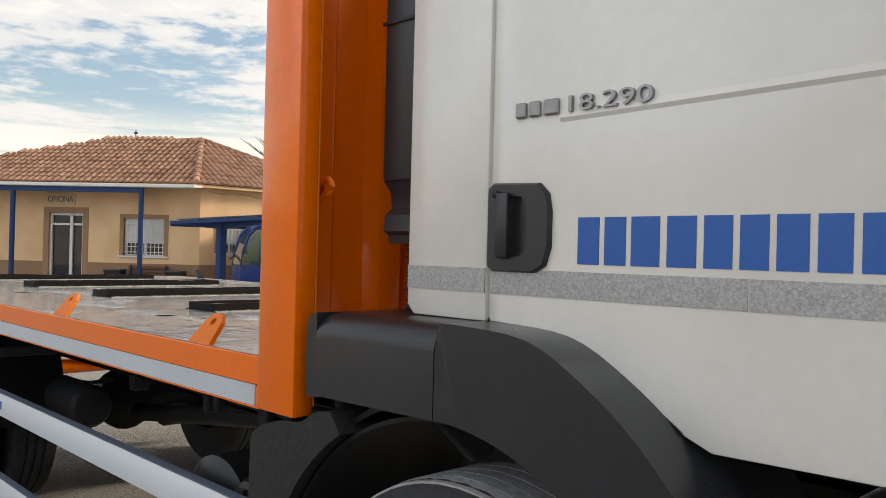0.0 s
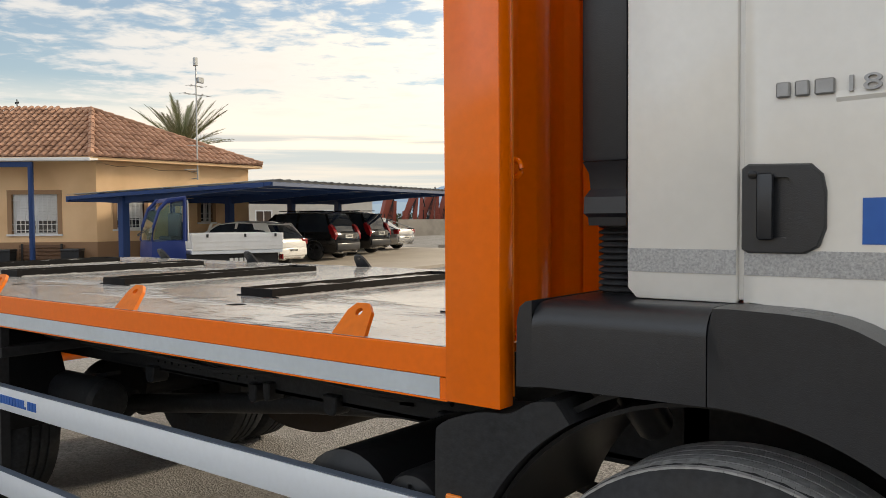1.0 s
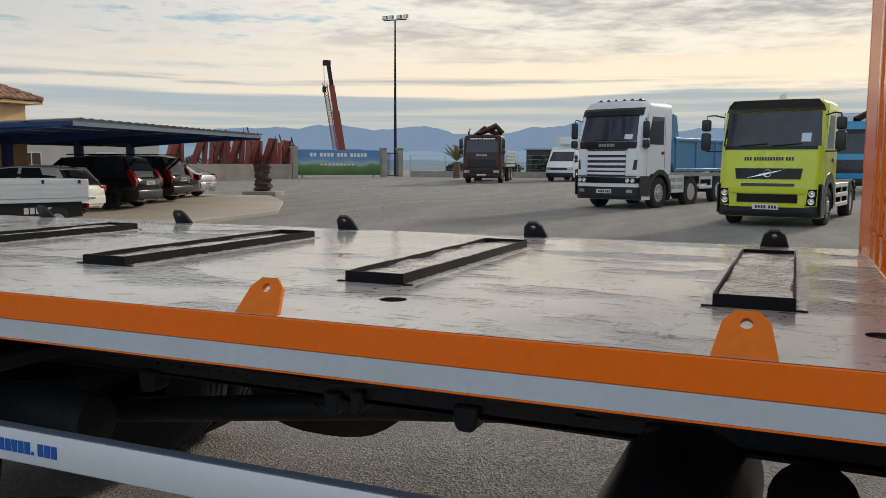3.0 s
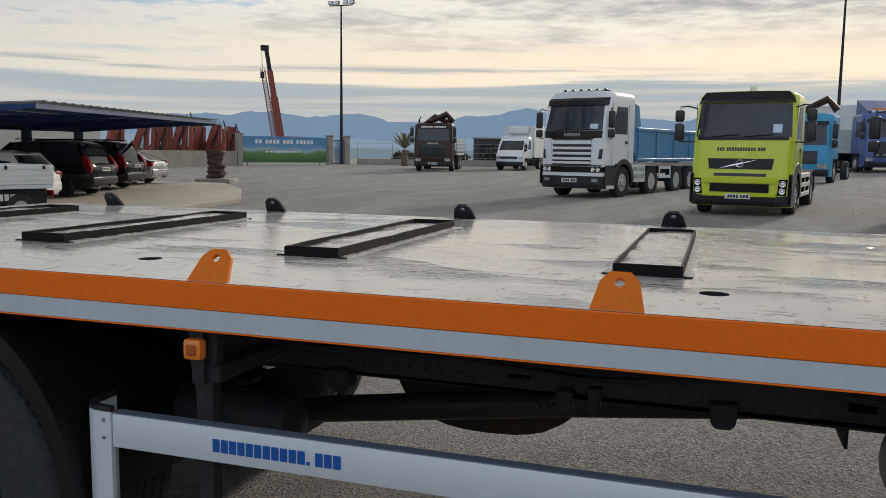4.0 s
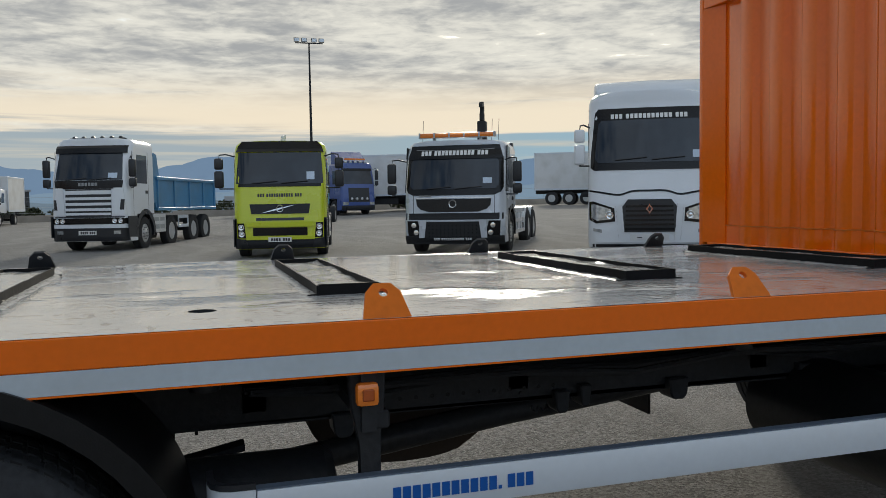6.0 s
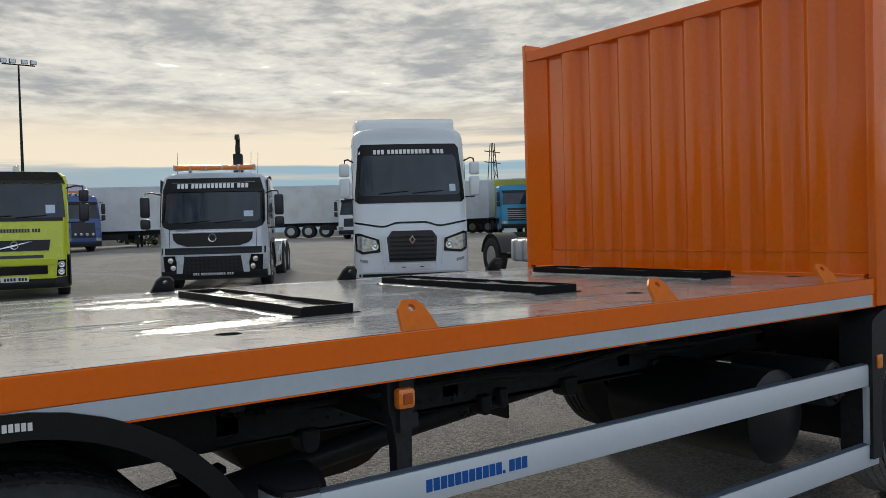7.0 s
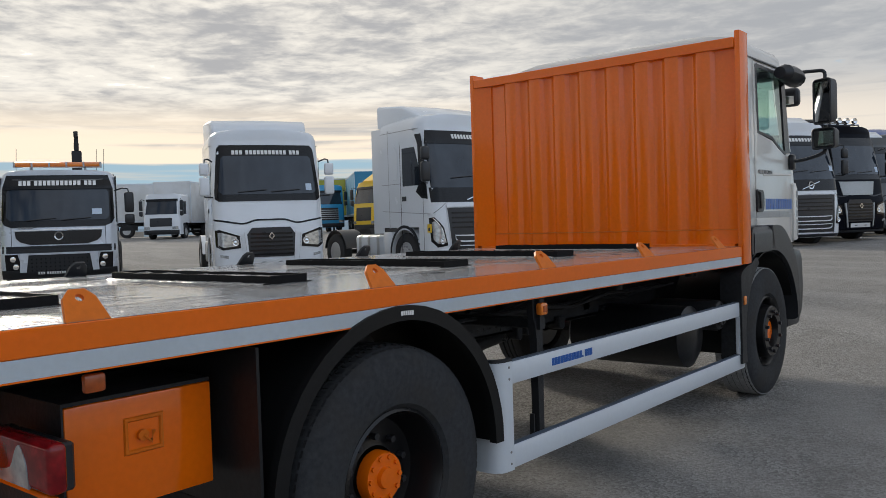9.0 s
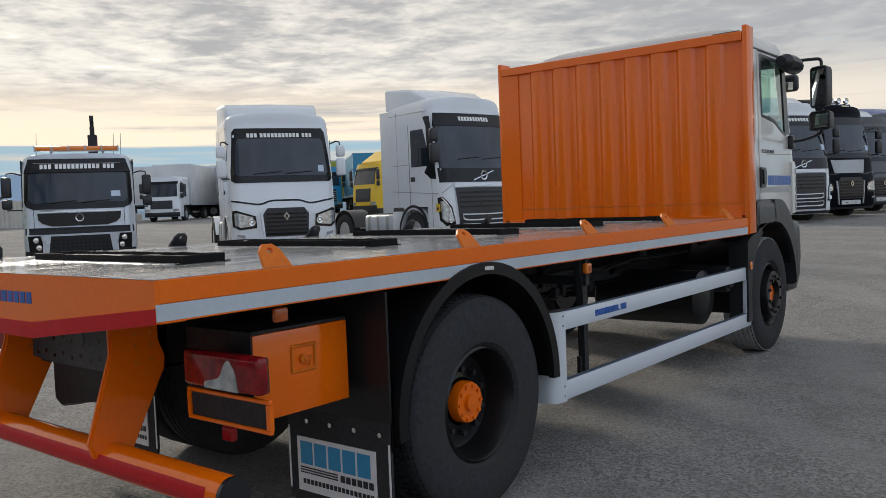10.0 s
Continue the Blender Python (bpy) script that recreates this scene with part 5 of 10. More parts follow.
        bm = B()
        for k in range(6):
            ya = fy0 + 0.105 + k * 0.036
            box(bm, -4.5065, -4.5040, ya, ya + 0.026, 0.215, 0.246)
        for k in range(18):
            ya = fy0 + 0.105 + k * 0.026
            box(bm, -4.5065, -4.5040, ya, ya + 0.017, 0.168, 0.190)
        for k in range(3):
            box(bm, -4.5065, -4.5040, fy0 + 0.33, fy1 - 0.088, 0.218 + k * 0.012, 0.223 + k * 0.012)
        part("flap_small_print", bm, DARK_TEXT, flap)
        bm = B()
        for ya in (fy0 + 0.004, fy1 - 0.014):
            box(bm, -4.5005, -4.4975, ya, ya + 0.010, 0.13, 0.43)
        box(bm, -4.5005, -4.4975, fy0 + 0.06, fy1 - 0.06, 0.066, 0.076)
        part("flap_edging", bm, WHITE_TEXT, flap)
        bm = B()
        for k in range(4):
            yb_ = fy0 + 0.055 + 0.156 * k
            tube(bm, [(-4.496, yb_, 0.468), (-4.508, yb_, 0.468)], 0.012, 8)
        pieces("bolt", bm, CHROME, flap)
    # inner splash panel behind the wheels
    bm = B()
    box(bm, -4.495, -4.482, 0.012, 0.68, 0.40, 1.09)
    part("splash_panel", bm, CHASSIS_SHEEN, truck)


make_underside()
bm = B()
prism(bm, [(-2.25 + 0.45 * math.copysign(abs(math.cos(a)) ** 0.8, math.cos(a)), 0.69 + 0.32 * math.copysign(abs(math.sin(a)) ** 0.8, math.sin(a))) for a in [2 * math.pi * k / 36 for k in range(36)]], "y", 1.50, 2.05, 0.02, 2)
part("fuel_tank", bm, TANK_RUSTY, truck, "dark round-bottomed fuel tank slung on the far side")


def make_guard():
    bm = B()
    for z0, z1 in ((0.717, 0.822), (0.318, 0.428)):
        box(bm, -3.018, 0.065, 0.015, 0.045, z0, z1, 0.005, 2)
    guard = part("side_guard", bm, ALU, truck, "silver aluminium side underrun guard")
    bm = B()
    for z0, z1 in ((0.823, 0.8265), (0.429, 0.432)):
        box(bm, -3.018, 0.065, 0.016, 0.05, z0, z1)
    pieces("cap_strip", bm, STRIP_BLUE, guard)
    bm = B()
    pts = [(-3.020, 0.012), (-3.075, 0.013), (-3.108, 0.024), (-3.130, 0.050), (-3.138, 0.09), (-3.138, 0.16), (-3.120, 0.16), (-3.120, 0.09), (-3.112, 0.06), (-3.095, 0.042), (-3.07, 0.032), (-3.020, 0.030)]
    prism(bm, pts, "z", 0.312, 0.826)
    part("corner_post", bm, ALU, guard, "rounded aluminium corner")
    bm = B()
    prism(bm, [(p[0], p[1] + 0.001) for p in pts], "z", 0.827, 0.842)
    part("corner_cap", bm, BLACK_PLASTIC, guard)
    bm = B()
    for z in (0.80, 0.745, 0.40, 0.345):
        tube(bm, [(-3.045, 0.013, z), (-3.045, 0.0095, z)], 0.006, 8)
    pieces("rivet", bm, STEEL_GREY, guard)
    bm = B()
    box(bm, -0.035, 0.065, 0.012, 0.016, 0.43, 0.715)
    box(bm, -0.035, 0.065, 0.016, 0.046, 0.43, 0.715, 0.004)
    part("end_post", bm, ALU, guard)
    for x in (-2.695,):
        bm = B()
        prism(bm, [(-2.77, 1.10), (-2.668, 1.10), (-2.676, 0.98), (-2.690, 0.93), (-2.690, 0.31), (-2.738, 0.31), (-2.738, 0.90), (-2.762, 0.99)], "y", 0.052, 0.095, 0.004)
        box(bm, -2.775, -2.765, 0.06, 0.085, 0.31, 0.52)
        box(bm, x - 0.035, x + 0.035, 0.047, 0.85, 0.94, 0.99, 0.006)
        part("bracket", bm, CHASSIS, guard)
    bm = B()
    x, n = -2.664, 15
    w = 0.41 / n
    for k in range(n):
        ww = w * (0.35 if k == 11 else 0.8)
        box(bm, x, x + ww, 0.0125, 0.0152, 0.750, 0.750 + (0.010 if k == 11 else 0.038))
        x += w
    part("guard_lettering", bm, BLUE_TEXT, guard, "blue lettering on the guard")
    bm = B()
    box(bm, -2.757, -2.695, 0.008, 0.045, 1.012, 1.075, 0.012, 2)
    lamp = part("marker_lamp", bm, AMBER, truck, "square amber side marker lamp")
    bm = B()
    box(bm, -2.742, -2.710, 0.004, 0.009, 1.028, 1.060, 0.003)
    part("lamp_bulb", bm, DARK_AMBER, lamp)
    bm = B()
    box(bm, -2.74, -2.70, 0.03, 0.06, 0.94, 1.10)
    part("lamp_bracket", bm, CHASSIS, lamp)
    bm = B()
    box(bm, -5.068, -5.002, 0.035, 0.06, 1.035, 1.09, 0.01, 2)
    part("marker_lamp", bm, DARK_AMBER, truck)


make_guard()


def make_rear():
    # tool locker
    bm = B()
    box(bm, -5.055, -4.55, 0.195, 0.62, 0.628, 0.972, 0.006, 2)
    locker = part("tool_locker", bm, ORANGE, truck, "orange steel tool locker with a sunken latch")
    # thin black sheets over the locker's rear face and top
    bm = B()
    box(bm, -5.0625, -5.0555, 0.199, 0.625, 0.632, 0.985)
    part("locker_back", bm, CHASSIS, locker, "thin black sheet over the rear face")
    bm = B()
    box(bm, -5.06, -4.55, 0.200, 0.625, 0.974, 0.986)
    part("locker_lid", bm, CHASSIS, locker, "thin black sheet over the top")
    bm = B()
    x0, x1, z0, z1 = -4.86, -4.745, 0.80, 0.895
    rings = [[bm.verts.new((x, y, z)) for x, z in ((a, c), (b, c), (b, d), (a, d))] for a, b, c, d, y in
             ((x0 - 0.012, x1 + 0.012, z0 - 0.012, z1 + 0.012, 0.1945), (x0 - 0.008, x1 + 0.008, z0 - 0.008, z1 + 0.008, 0.188), (x0, x1, z0, z1, 0.188), (x0 + 0.004, x1 - 0.004, z0 + 0.004, z1 - 0.004, 0.1935))]
    ring_faces(bm, rings, True, False)
    part("latch_frame", bm, ORANGE_DULL, locker)
    bm = B()
    tube(bm, [(-4.81, 0.193, 0.845), (-4.81, 0.180, 0.845)], 0.018, 12)
    tube(bm, [(-4.81, 0.182, 0.845), (-4.785, 0.180, 0.82), (-4.775, 0.180, 0.855)], 0.006, 8)
    part("latch", bm, ORANGE_DULL, locker)
    for y0, y1 in ((0.02, 0.465), (2.035, 2.48)):
        bm = B()
        box(bm, -5.20, -5.145, y0 - 0.035, y1 - 0.01, 0.786, 0.928, 0.02, 3)
        lamp = part("tail_lamp", bm, RED_LENS, truck, "red and clear tail lamp cluster")
        bm = B()
        box(bm, -5.146, -5.10, y0 + 0.02, y1 - 0.03, 0.776, 0.912, 0.008)
        part("lamp_base", bm, BLACK_PLASTIC, lamp)
        bm = B()
        prism(bm, [(y0 + dy, z) for dy, z in smooth_line([(0.29, 0.790), (0.285, 0.815), (0.20, 0.835), (0.165, 0.885), (0.135, 0.905), (0.10, 0.86), (0.085, 0.790)], 3)], "x", -5.2025, -5.196)
        part("clear_lens", bm, CLEAR_LENS, lamp)
        bm = B()
        for z0, z1 in ((0.752, 0.768), (0.642, 0.658)):
            box(bm, -5.168, -5.15, y0 - 0.05, y1 + 0.015, z0, z1, 0.003)
        for ya in (y0 - 0.05, y1 - 0.007):
            box(bm, -5.168, -5.15, ya, ya + 0.022, 0.659, 0.751)
        br = part("plate_frame", bm, ORANGE, truck, "orange bracket framing a dark board")
        bm = B()
        box(bm, -5.162, -5.152, y0 - 0.026, y1 - 0.009, 0.659, 0.751)
        part("dark_board", bm, CHASSIS, br)
        bm = B()
        box(bm, -5.17, -5.14, y0 + 0.18, y0 + 0.245, 0.582, 0.640, 0.006)
        part("red_reflector", bm, RED_LENS, br)
    # underrun bar on two plates
    bm = B()
    lathe(bm, [(0.01, -0.05), (0.062, -0.045), (0.066, -0.03), (0.066, 2.52), (0.062, 2.535), (0.01, 2.54)], (-5.36, 0, 0.485), "y", 24)
    bar = part("underrun_bar", bm, ORANGE, truck, "orange tubular rear underrun bar with red band")
    bm = B()
    pts = [(0.0675 * math.cos(radians(a)), 0.0675 * math.sin(radians(a))) for a in range(150, 215, 8)]
    pin = [(0.066 * math.cos(radians(a)), 0.066 * math.sin(radians(a))) for a in range(214, 149, -8)]
    prism(bm, [(-5.36 + a, 0.485 + b) for a, b in pts + pin], "y", 0.02, 2.48)
    part("red_band", bm, RED_PAINT, bar)
    bm = B()
    lathe(bm, [(0.055, -0.053), (0.064, -0.053), (0.064, -0.045), (0.0672, -0.045), (0.0672, -0.062), (0.01, -0.062)], (-5.36, 0, 0.485), "y", 24)
    part("end_cap", bm, BLACK_PLASTIC, bar)
    for y in (0.78, 1.72):
        bm = B()
        prism(bm, [(-5.335, 1.06), (-5.135, 1.06), (-5.135, 0.93), (-5.108, 0.86), (-5.112, 0.81), (-5.275, 0.50), (-5.425, 0.50), (-5.445, 0.56), (-5.335, 0.90)], "y", y - 0.05, y - 0.042)
        prism(bm, [(-5.345, 1.06), (-5.335, 1.06), (-5.335, 0.90), (-5.443, 0.56), (-5.425, 0.50), (-5.435, 0.50), (-5.455, 0.56), (-5.345, 0.902)], "y", y - 0.0415, y - 0.030)
        prism(bm, [(-5.125, 1.06), (-5.135, 1.06), (-5.135, 0.93), (-5.108, 0.86), (-5.112, 0.81), (-5.275, 0.50), (-5.265, 0.50), (-5.102, 0.81), (-5.098, 0.862), (-5.125, 0.93)], "y", y - 0.0415, y + 0.01)
        arm = pieces("bar_arm", bm, ORANGE, bar, "orange steel arm plate")[0]
        bm = B()
        for dx, dz in ((0, 0.97), (0.07, 0.97), (0, 0.92), (0.07, 0.92), (0, 0.85), (0.07, 0.86)):
            tube(bm, [(-5.235 + dx, y - 0.048, dz), (-5.235 + dx, y - 0.056, dz)], 0.009, 8)
        pieces("bolt", bm, ORANGE_DULL, arm)
    # rear cross plate with holes and the number plate
    bm = B()
    prism(bm, [(0.745, 0.80), (0.98, 0.785), (1.45, 0.785), (1.665, 0.80), (1.665, 1.10), (0.745, 1.10)], "x", -5.225, -5.21)
    cross = part("cross_plate", bm, CROSS_GREY, truck, "dark drilled rear cross plate")
    bm = B()
    for k in range(11):
        for j, zz in enumerate((0.822, 0.90, 0.965)):
            rr = 0.040 if (k == 5 and j == 1) else 0.010
            tube(bm, [(-5.224, 0.80 + 0.081 * k, zz + (0.014 if k % 2 else 0)), (-5.2275, 0.80 + 0.081 * k, zz + (0.014 if k % 2 else 0))], rr, 14)
    pieces("drilled_hole", bm, BLACK_GLOSS, cross)
    bm = B()
    prism(bm, [(1.0, 0.79), (1.53, 0.79), (1.53, 0.60), (1.47, 0.57), (1.30, 0.60), (1.22, 0.63), (1.10, 0.63), (1.02, 0.68)], "x", -5.20, -5.0, 0.01)
    part("tow_block", bm, CHASSIS, truck)
    bm = B()
    box(bm, -5.315, -5.305, 1.74, 2.26, 0.70, 0.83, 0.003)
    plate = part("number_plate", bm, PLATE, truck, "white number plate")
    bm = B()
    for k in range(7):
        box(bm, -5.317, -5.3145, 1.80 + 0.06 * k, 1.84 + 0.06 * k, 0.735, 0.81)
    box(bm, -5.317, -5.3145, 1.745, 1.785, 0.703, 0.827)
    part("plate_bars", bm, BLUE_TEXT, plate)


make_rear()
# ---- parked lorries ----
def lerp(tab, z):
    for (z0, y0), (z1, y1) in zip(tab, tab[1:]):
        if z <= z1:
            k = max(0.0, (z - z0) / (z1 - z0)) if z1 > z0 else 0
            return y0 + (y1 - y0) * k
    return tab[-1][1]


class Cab:
    """The outer form of a cab: its nose line, its width and rounded front corners."""
    def __init__(self, nose, half, back, r=0.22, bow=0.10, roof=()):
        self.nose, self.half, self.back, self.r, self.bow, self.roof = nose, half, back, r, bow, roof
        self.low = None      # (height, back edge) of the part ahead of the front wheel

    def front(self, x, z, inset=0.0):
        hw = self.half - inset
        y = lerp(self.nose, z) + self.bow * (x / hw) ** 2
        over = abs(x) - (hw - self.r)
        if over > 0:
            k = min(1.0, over / self.r)
            y += self.r * (1 - math.sqrt(max(0.0, 1 - k * k)))
        return y

    def ring(self, z, inset=0.0, back_in=0.0):
        hw = self.half - inset
        xs = []
        for i in range(9):
            xs.append(hw - self.r + self.r * math.sin(radians(90 - 11.25 * i)))
        xs += [(hw - self.r) * k for k in (0.75, 0.5, 0.25, 0.0, -0.25, -0.5, -0.75)]
        xs += [-v for v in xs[:9][::-1]]
        pts = [(hw, self.back - back_in, z)] + [(x, self.front(x, z, inset), z) for x in xs] + [(-hw, self.back - back_in, z)]
        return pts

    def shell(self, bm):
        zs = sorted({p[0] for p in self.nose})
        rings = []
        if self.low:
            zc, yb = self.low
            rings = [self.ring(z, 0.0, self.back - yb) for z in zs if z < zc - 0.02] + [self.ring(zc, 0.0, self.back - yb), self.ring(zc + 0.002)]
            zs = [z for z in zs if z > zc + 0.02]
        rings += [self.ring(z) for z in zs]
        for z, ins, bk in self.roof:
            rings.append(self.ring(z, ins, bk))
        loft(bm, rings)
        return bm

    def panel(self, bm, x0, x1, z0, z1, proud=0.01, top=None, nx=18, nz=3, deep=0.03):
        """A slab that follows the nose; top: its ends at the upper edge."""
        t0, t1 = top or (x0, x1)
        fr, bk = [], []
        zs = sorted({z0 + (z1 - z0) * j / nz for j in range(nz + 1)} | {p[0] for p in self.nose if z0 + 0.01 < p[0] < z1 - 0.01})
        nz = len(zs) - 1
        for z in zs:
            k = (z - z0) / (z1 - z0)
            a, b = x0 + (t0 - x0) * k, x1 + (t1 - x1) * k
            fr.append([bm.verts.new((a + (b - a) * i / nx, self.front(a + (b - a) * i / nx, z) - proud, z)) for i in range(nx + 1)])
            bk.append([bm.verts.new((a + (b - a) * i / nx, self.front(a + (b - a) * i / nx, z) + deep, z)) for i in range(nx + 1)])
        for j in range(nz):
            for i in range(nx):
                bm.faces.new((fr[j][i], fr[j][i + 1], fr[j + 1][i + 1], fr[j + 1][i]))
        rim_f = [fr[0][i] for i in range(nx + 1)] + [fr[j][nx] for j in range(1, nz + 1)] + [fr[nz][i] for i in range(nx - 1, -1, -1)] + [fr[j][0] for j in range(nz - 1, 0, -1)]
        rim_b = [bk[0][i] for i in range(nx + 1)] + [bk[j][nx] for j in range(1, nz + 1)] + [bk[nz][i] for i in range(nx - 1, -1, -1)] + [bk[j][0] for j in range(nz - 1, 0, -1)]
        n = len(rim_f)
        for i in range(n):
            bm.faces.new((rim_f[i], rim_b[i], rim_b[(i + 1) % n], rim_f[(i + 1) % n]))
        return bm


def shape_part(name, cab, parent, mat, poly, proud=0.01, label="", deep=0.03):
    """A slab of any convex outline (x, z) that follows the nose."""
    xa, xb = min(p[0] for p in poly), max(p[0] for p in poly)
    xs = sorted({xa + (xb - xa) * i / 16 for i in range(17)} | {p[0] for p in poly})
    xs = [x for i, x in enumerate(xs) if i == 0 or x - xs[i - 1] > 1e-4]
    bm, n = B(), len(poly)
    fr, bk = [], []
    for x in xs:
        hit = []
        for (ax, az), (bx, bz) in zip(poly, poly[1:] + poly[:1]):
            if abs(ax - bx) < 1e-9:
                hit += [az, bz] if abs(x - ax) < 1e-6 else []
            elif min(ax, bx) - 1e-7 <= x <= max(ax, bx) + 1e-7:
                hit.append(az + (bz - az) * (x - ax) / (bx - ax))
        lo, hi = min(hit), max(hit)
        hi = max(hi, lo + 0.002)
        col = [lo + (hi - lo) * j / 5 for j in range(6)]
        fr.append([bm.verts.new((x, cab.front(x, z) - proud, z)) for z in col])
        bk.append([bm.verts.new((x, cab.front(x, z) + deep, z)) for z in col])
    for i in range(len(xs) - 1):
        for j in range(5):
            bm.faces.new((fr[i][j], fr[i + 1][j], fr[i + 1][j + 1], fr[i][j + 1]))
    rim = [(i, 0) for i in range(len(xs))] + [(len(xs) - 1, j) for j in range(1, 6)] + [(i, 5) for i in range(len(xs) - 2, -1, -1)] + [(0, j) for j in range(4, 0, -1)]
    for (i, j), (k, q) in zip(rim, rim[1:] + rim[:1]):
        bm.faces.new((fr[i][j], bk[i][j], bk[k][q], fr[k][q]))
    return part(name, bm, mat, parent, label, 40)


def line_on(name, cab, parent, mat, pts, thick=0.03, proud=0.008):
    """A thin trim line through (x, z) points on the nose."""
    ln = smooth_line(pts, 5)
    bm, rows = B(), []
    for x, z in ln:
        rows.append([bm.verts.new((x, cab.front(x, z + d) - pr, z + d)) for d, pr in ((-thick / 2, -0.02), (-thick / 2, proud), (thick / 2, proud), (thick / 2, -0.02))])
    ring_faces(bm, rows, False, False)
    return part(name, bm, mat, parent, "", 40)


def mirror_x(poly, s):
    return [(s * x, z) for x, z in poly]


def lamp_unit(cab, body, s, outline, bowls, name="headlamp"):
    """Dark housing, bright bowls and a clear face."""
    shape_part(name, cab, body, BLACK_GLOSS, mirror_x(outline, s), 0.014, "dark headlamp housing with bright bowls")
    if len(outline) > 4:
        mx_, mz_ = sum(p[0] for p in outline) / len(outline), sum(p[1] for p in outline) / len(outline)
        shape_part("lamp_lens", cab, body, CLEAR_LENS, mirror_x([(mx_ + (x - mx_) * 0.78, mz_ + (z - mz_) * 0.74) for x, z in outline], s), 0.018)
        bowls = bowls[:1]
    for x, z, r in bowls:
        x *= s
        y = cab.front(x, z) - 0.014
        bm = B()
        lathe(bm, [(r, 0.004), (r, -0.012), (r * 0.86, -0.014), (r * 0.5, -0.004), (r * 0.25, -0.010), (0.004, -0.013)], (x, y, z), "y", 18)
        part("lamp_bowl", bm, LAMP_GLASS, body)


def side_shape(name, cab, parent, mat, s, poly, proud=0.006, label=""):
    """A slab on the flank; outline as (y, z)."""
    bm = B()
    prism(bm, poly, "x", *sorted((s * (cab.half - 0.02), s * (cab.half + proud))))
    return part(name, bm, mat, parent, label, 0)


def front_part(name, cab, parent, mat, x0, x1, z0, z1, proud=0.01, top=None, label=""):
    bm = cab.panel(B(), x0, x1, z0, z1, proud, top)
    return part(name, bm, mat, parent, label, smooth=40)


def lorry(label, m, cab, paint, axles, length, features, name="lorry", window=(0.62, 1.45, 1.75, 2.55), rails=0.95, low=None, lower_paint=None,
          mirror=(1.8, 2.6), group="lorries parked in the yard", rim_mat=None, arch_mat=None, tyre=0.5, seam=True, mirror_mat=None, mirror_gap=0.13, far=False, glazing=None, big_low=False):
    """A cab-over lorry whose nose is at y = 0 and faces -y; features: slabs on the nose (name, material, x0, x1, z0, z1, proud, upper ends)."""
    lo = thing(name, label, "lorry", group, m)
    cab.low = (2 * tyre + 0.10, axles[0] - tyre - 0.12)
    body = part("cab", cab.shell(B()), paint, lo, "", 28)
    made = {}
    for f in features:
        nm, mat, x0, x1, z0, z1 = f[:6]
        made[nm] = front_part(nm, cab, body, mat, x0, x1, z0, z1, f[6] if len(f) > 6 else 0.01, f[7] if len(f) > 7 else None)
    hw, z_low = cab.half, cab.nose[0][0]
    # door with its window on each side
    y0, y1, z0, z1 = window
    for s in (-1, 1):
        bm = B()
        prism(bm, [(y0 + 0.02, z0), (y1, z0), (y1, z1), (y0 + 0.22, z1), (y0 + 0.06, z0 + 0.5 * (z1 - z0))], "x", s * (hw - 0.02), s * (hw + 0.006))
        part("side_window", bm, glazing or DARK_GLASS, body, "", 0)
        if seam and not far:
            bm = B()
            for ya in (y0 - 0.1, y1 + 0.09):
                box(bm, *sorted((s * (hw - 0.01), s * (hw + 0.002))), ya, ya + 0.012, z_low + 0.1, z1 + 0.1)
            box(bm, *sorted((s * (hw - 0.01), s * (hw + 0.002))), y0 - 0.09, y1 + 0.09, z_low + 0.1, z_low + 0.112)
            part("door_seam", bm, BLACK_PLASTIC, body)
            bm = B()
            box(bm, *sorted((s * (hw - 0.01), s * (hw + 0.02))), y1 - 0.14, y1 + 0.04, z0 - 0.32, z0 - 0.22, 0.008)
            part("door_handle", bm, BLACK_PLASTIC, body)
        # mirrors
        ma, mb = mirror
        mx = s * (hw + mirror_gap)
        bm = B()
        tube(bm, [(s * (hw - 0.03), 0.42, mb + 0.05), (s * (hw + mirror_gap * 0.5), 0.26, mb + 0.10), (mx - s * 0.02, 0.20, mb + 0.08), (mx, 0.20, mb - 0.05)], 0.018, 8)
        tube(bm, [(s * (hw - 0.03), 0.42, ma - 0.02), (mx, 0.22, ma - 0.02), (mx, 0.22, ma + 0.05)], 0.018, 6)
        pieces("mirror_arm", bm, BLACK_PLASTIC, body)
        bm = B()
        h = mb - ma
        cut = 0.62 if big_low else 0.36
        box(bm, mx - 0.11, mx + 0.11, 0.13, 0.27, ma + h * cut, mb, 0.05, 4)
        part("mirror", bm, mirror_mat or BLACK_PLASTIC, body)
        bm = B()
        box(bm, mx - 0.115, mx + 0.115, 0.13, 0.27, ma, ma + h * (cut - 0.05), 0.05, 4)
        part("wide_mirror", bm, mirror_mat or BLACK_PLASTIC, body)
    # lower front corner pieces and wheel arches
    lp = lower_paint or paint
    ax0 = axles[0]
    for s in (-1, 1):
        bm = B()
        R = tyre + 0.08
        pts = arc_pts(ax0, tyre, R, -8, 188, 18) + arc_pts(ax0, tyre, R + 0.07, 188, -8, 18)
        prism(bm, pts, "x", *sorted((s * (hw - 0.42), s * (hw + 0.006))))
        part("wheel_arch", bm, arch_mat or BLACK_PLASTIC, lo)
    # chassis
    bm = B()
    for x in (-0.43, 0.36):
        box(bm, x, x + 0.07, 0.6, length, rails - 0.26, rails)
    for k in range(int(length / 1.2)):
        box(bm, -0.43, 0.43, 1.2 + 1.2 * k, 1.3 + 1.2 * k, rails - 0.2, rails - 0.04)
    part("chassis", bm, CHASSIS, lo)
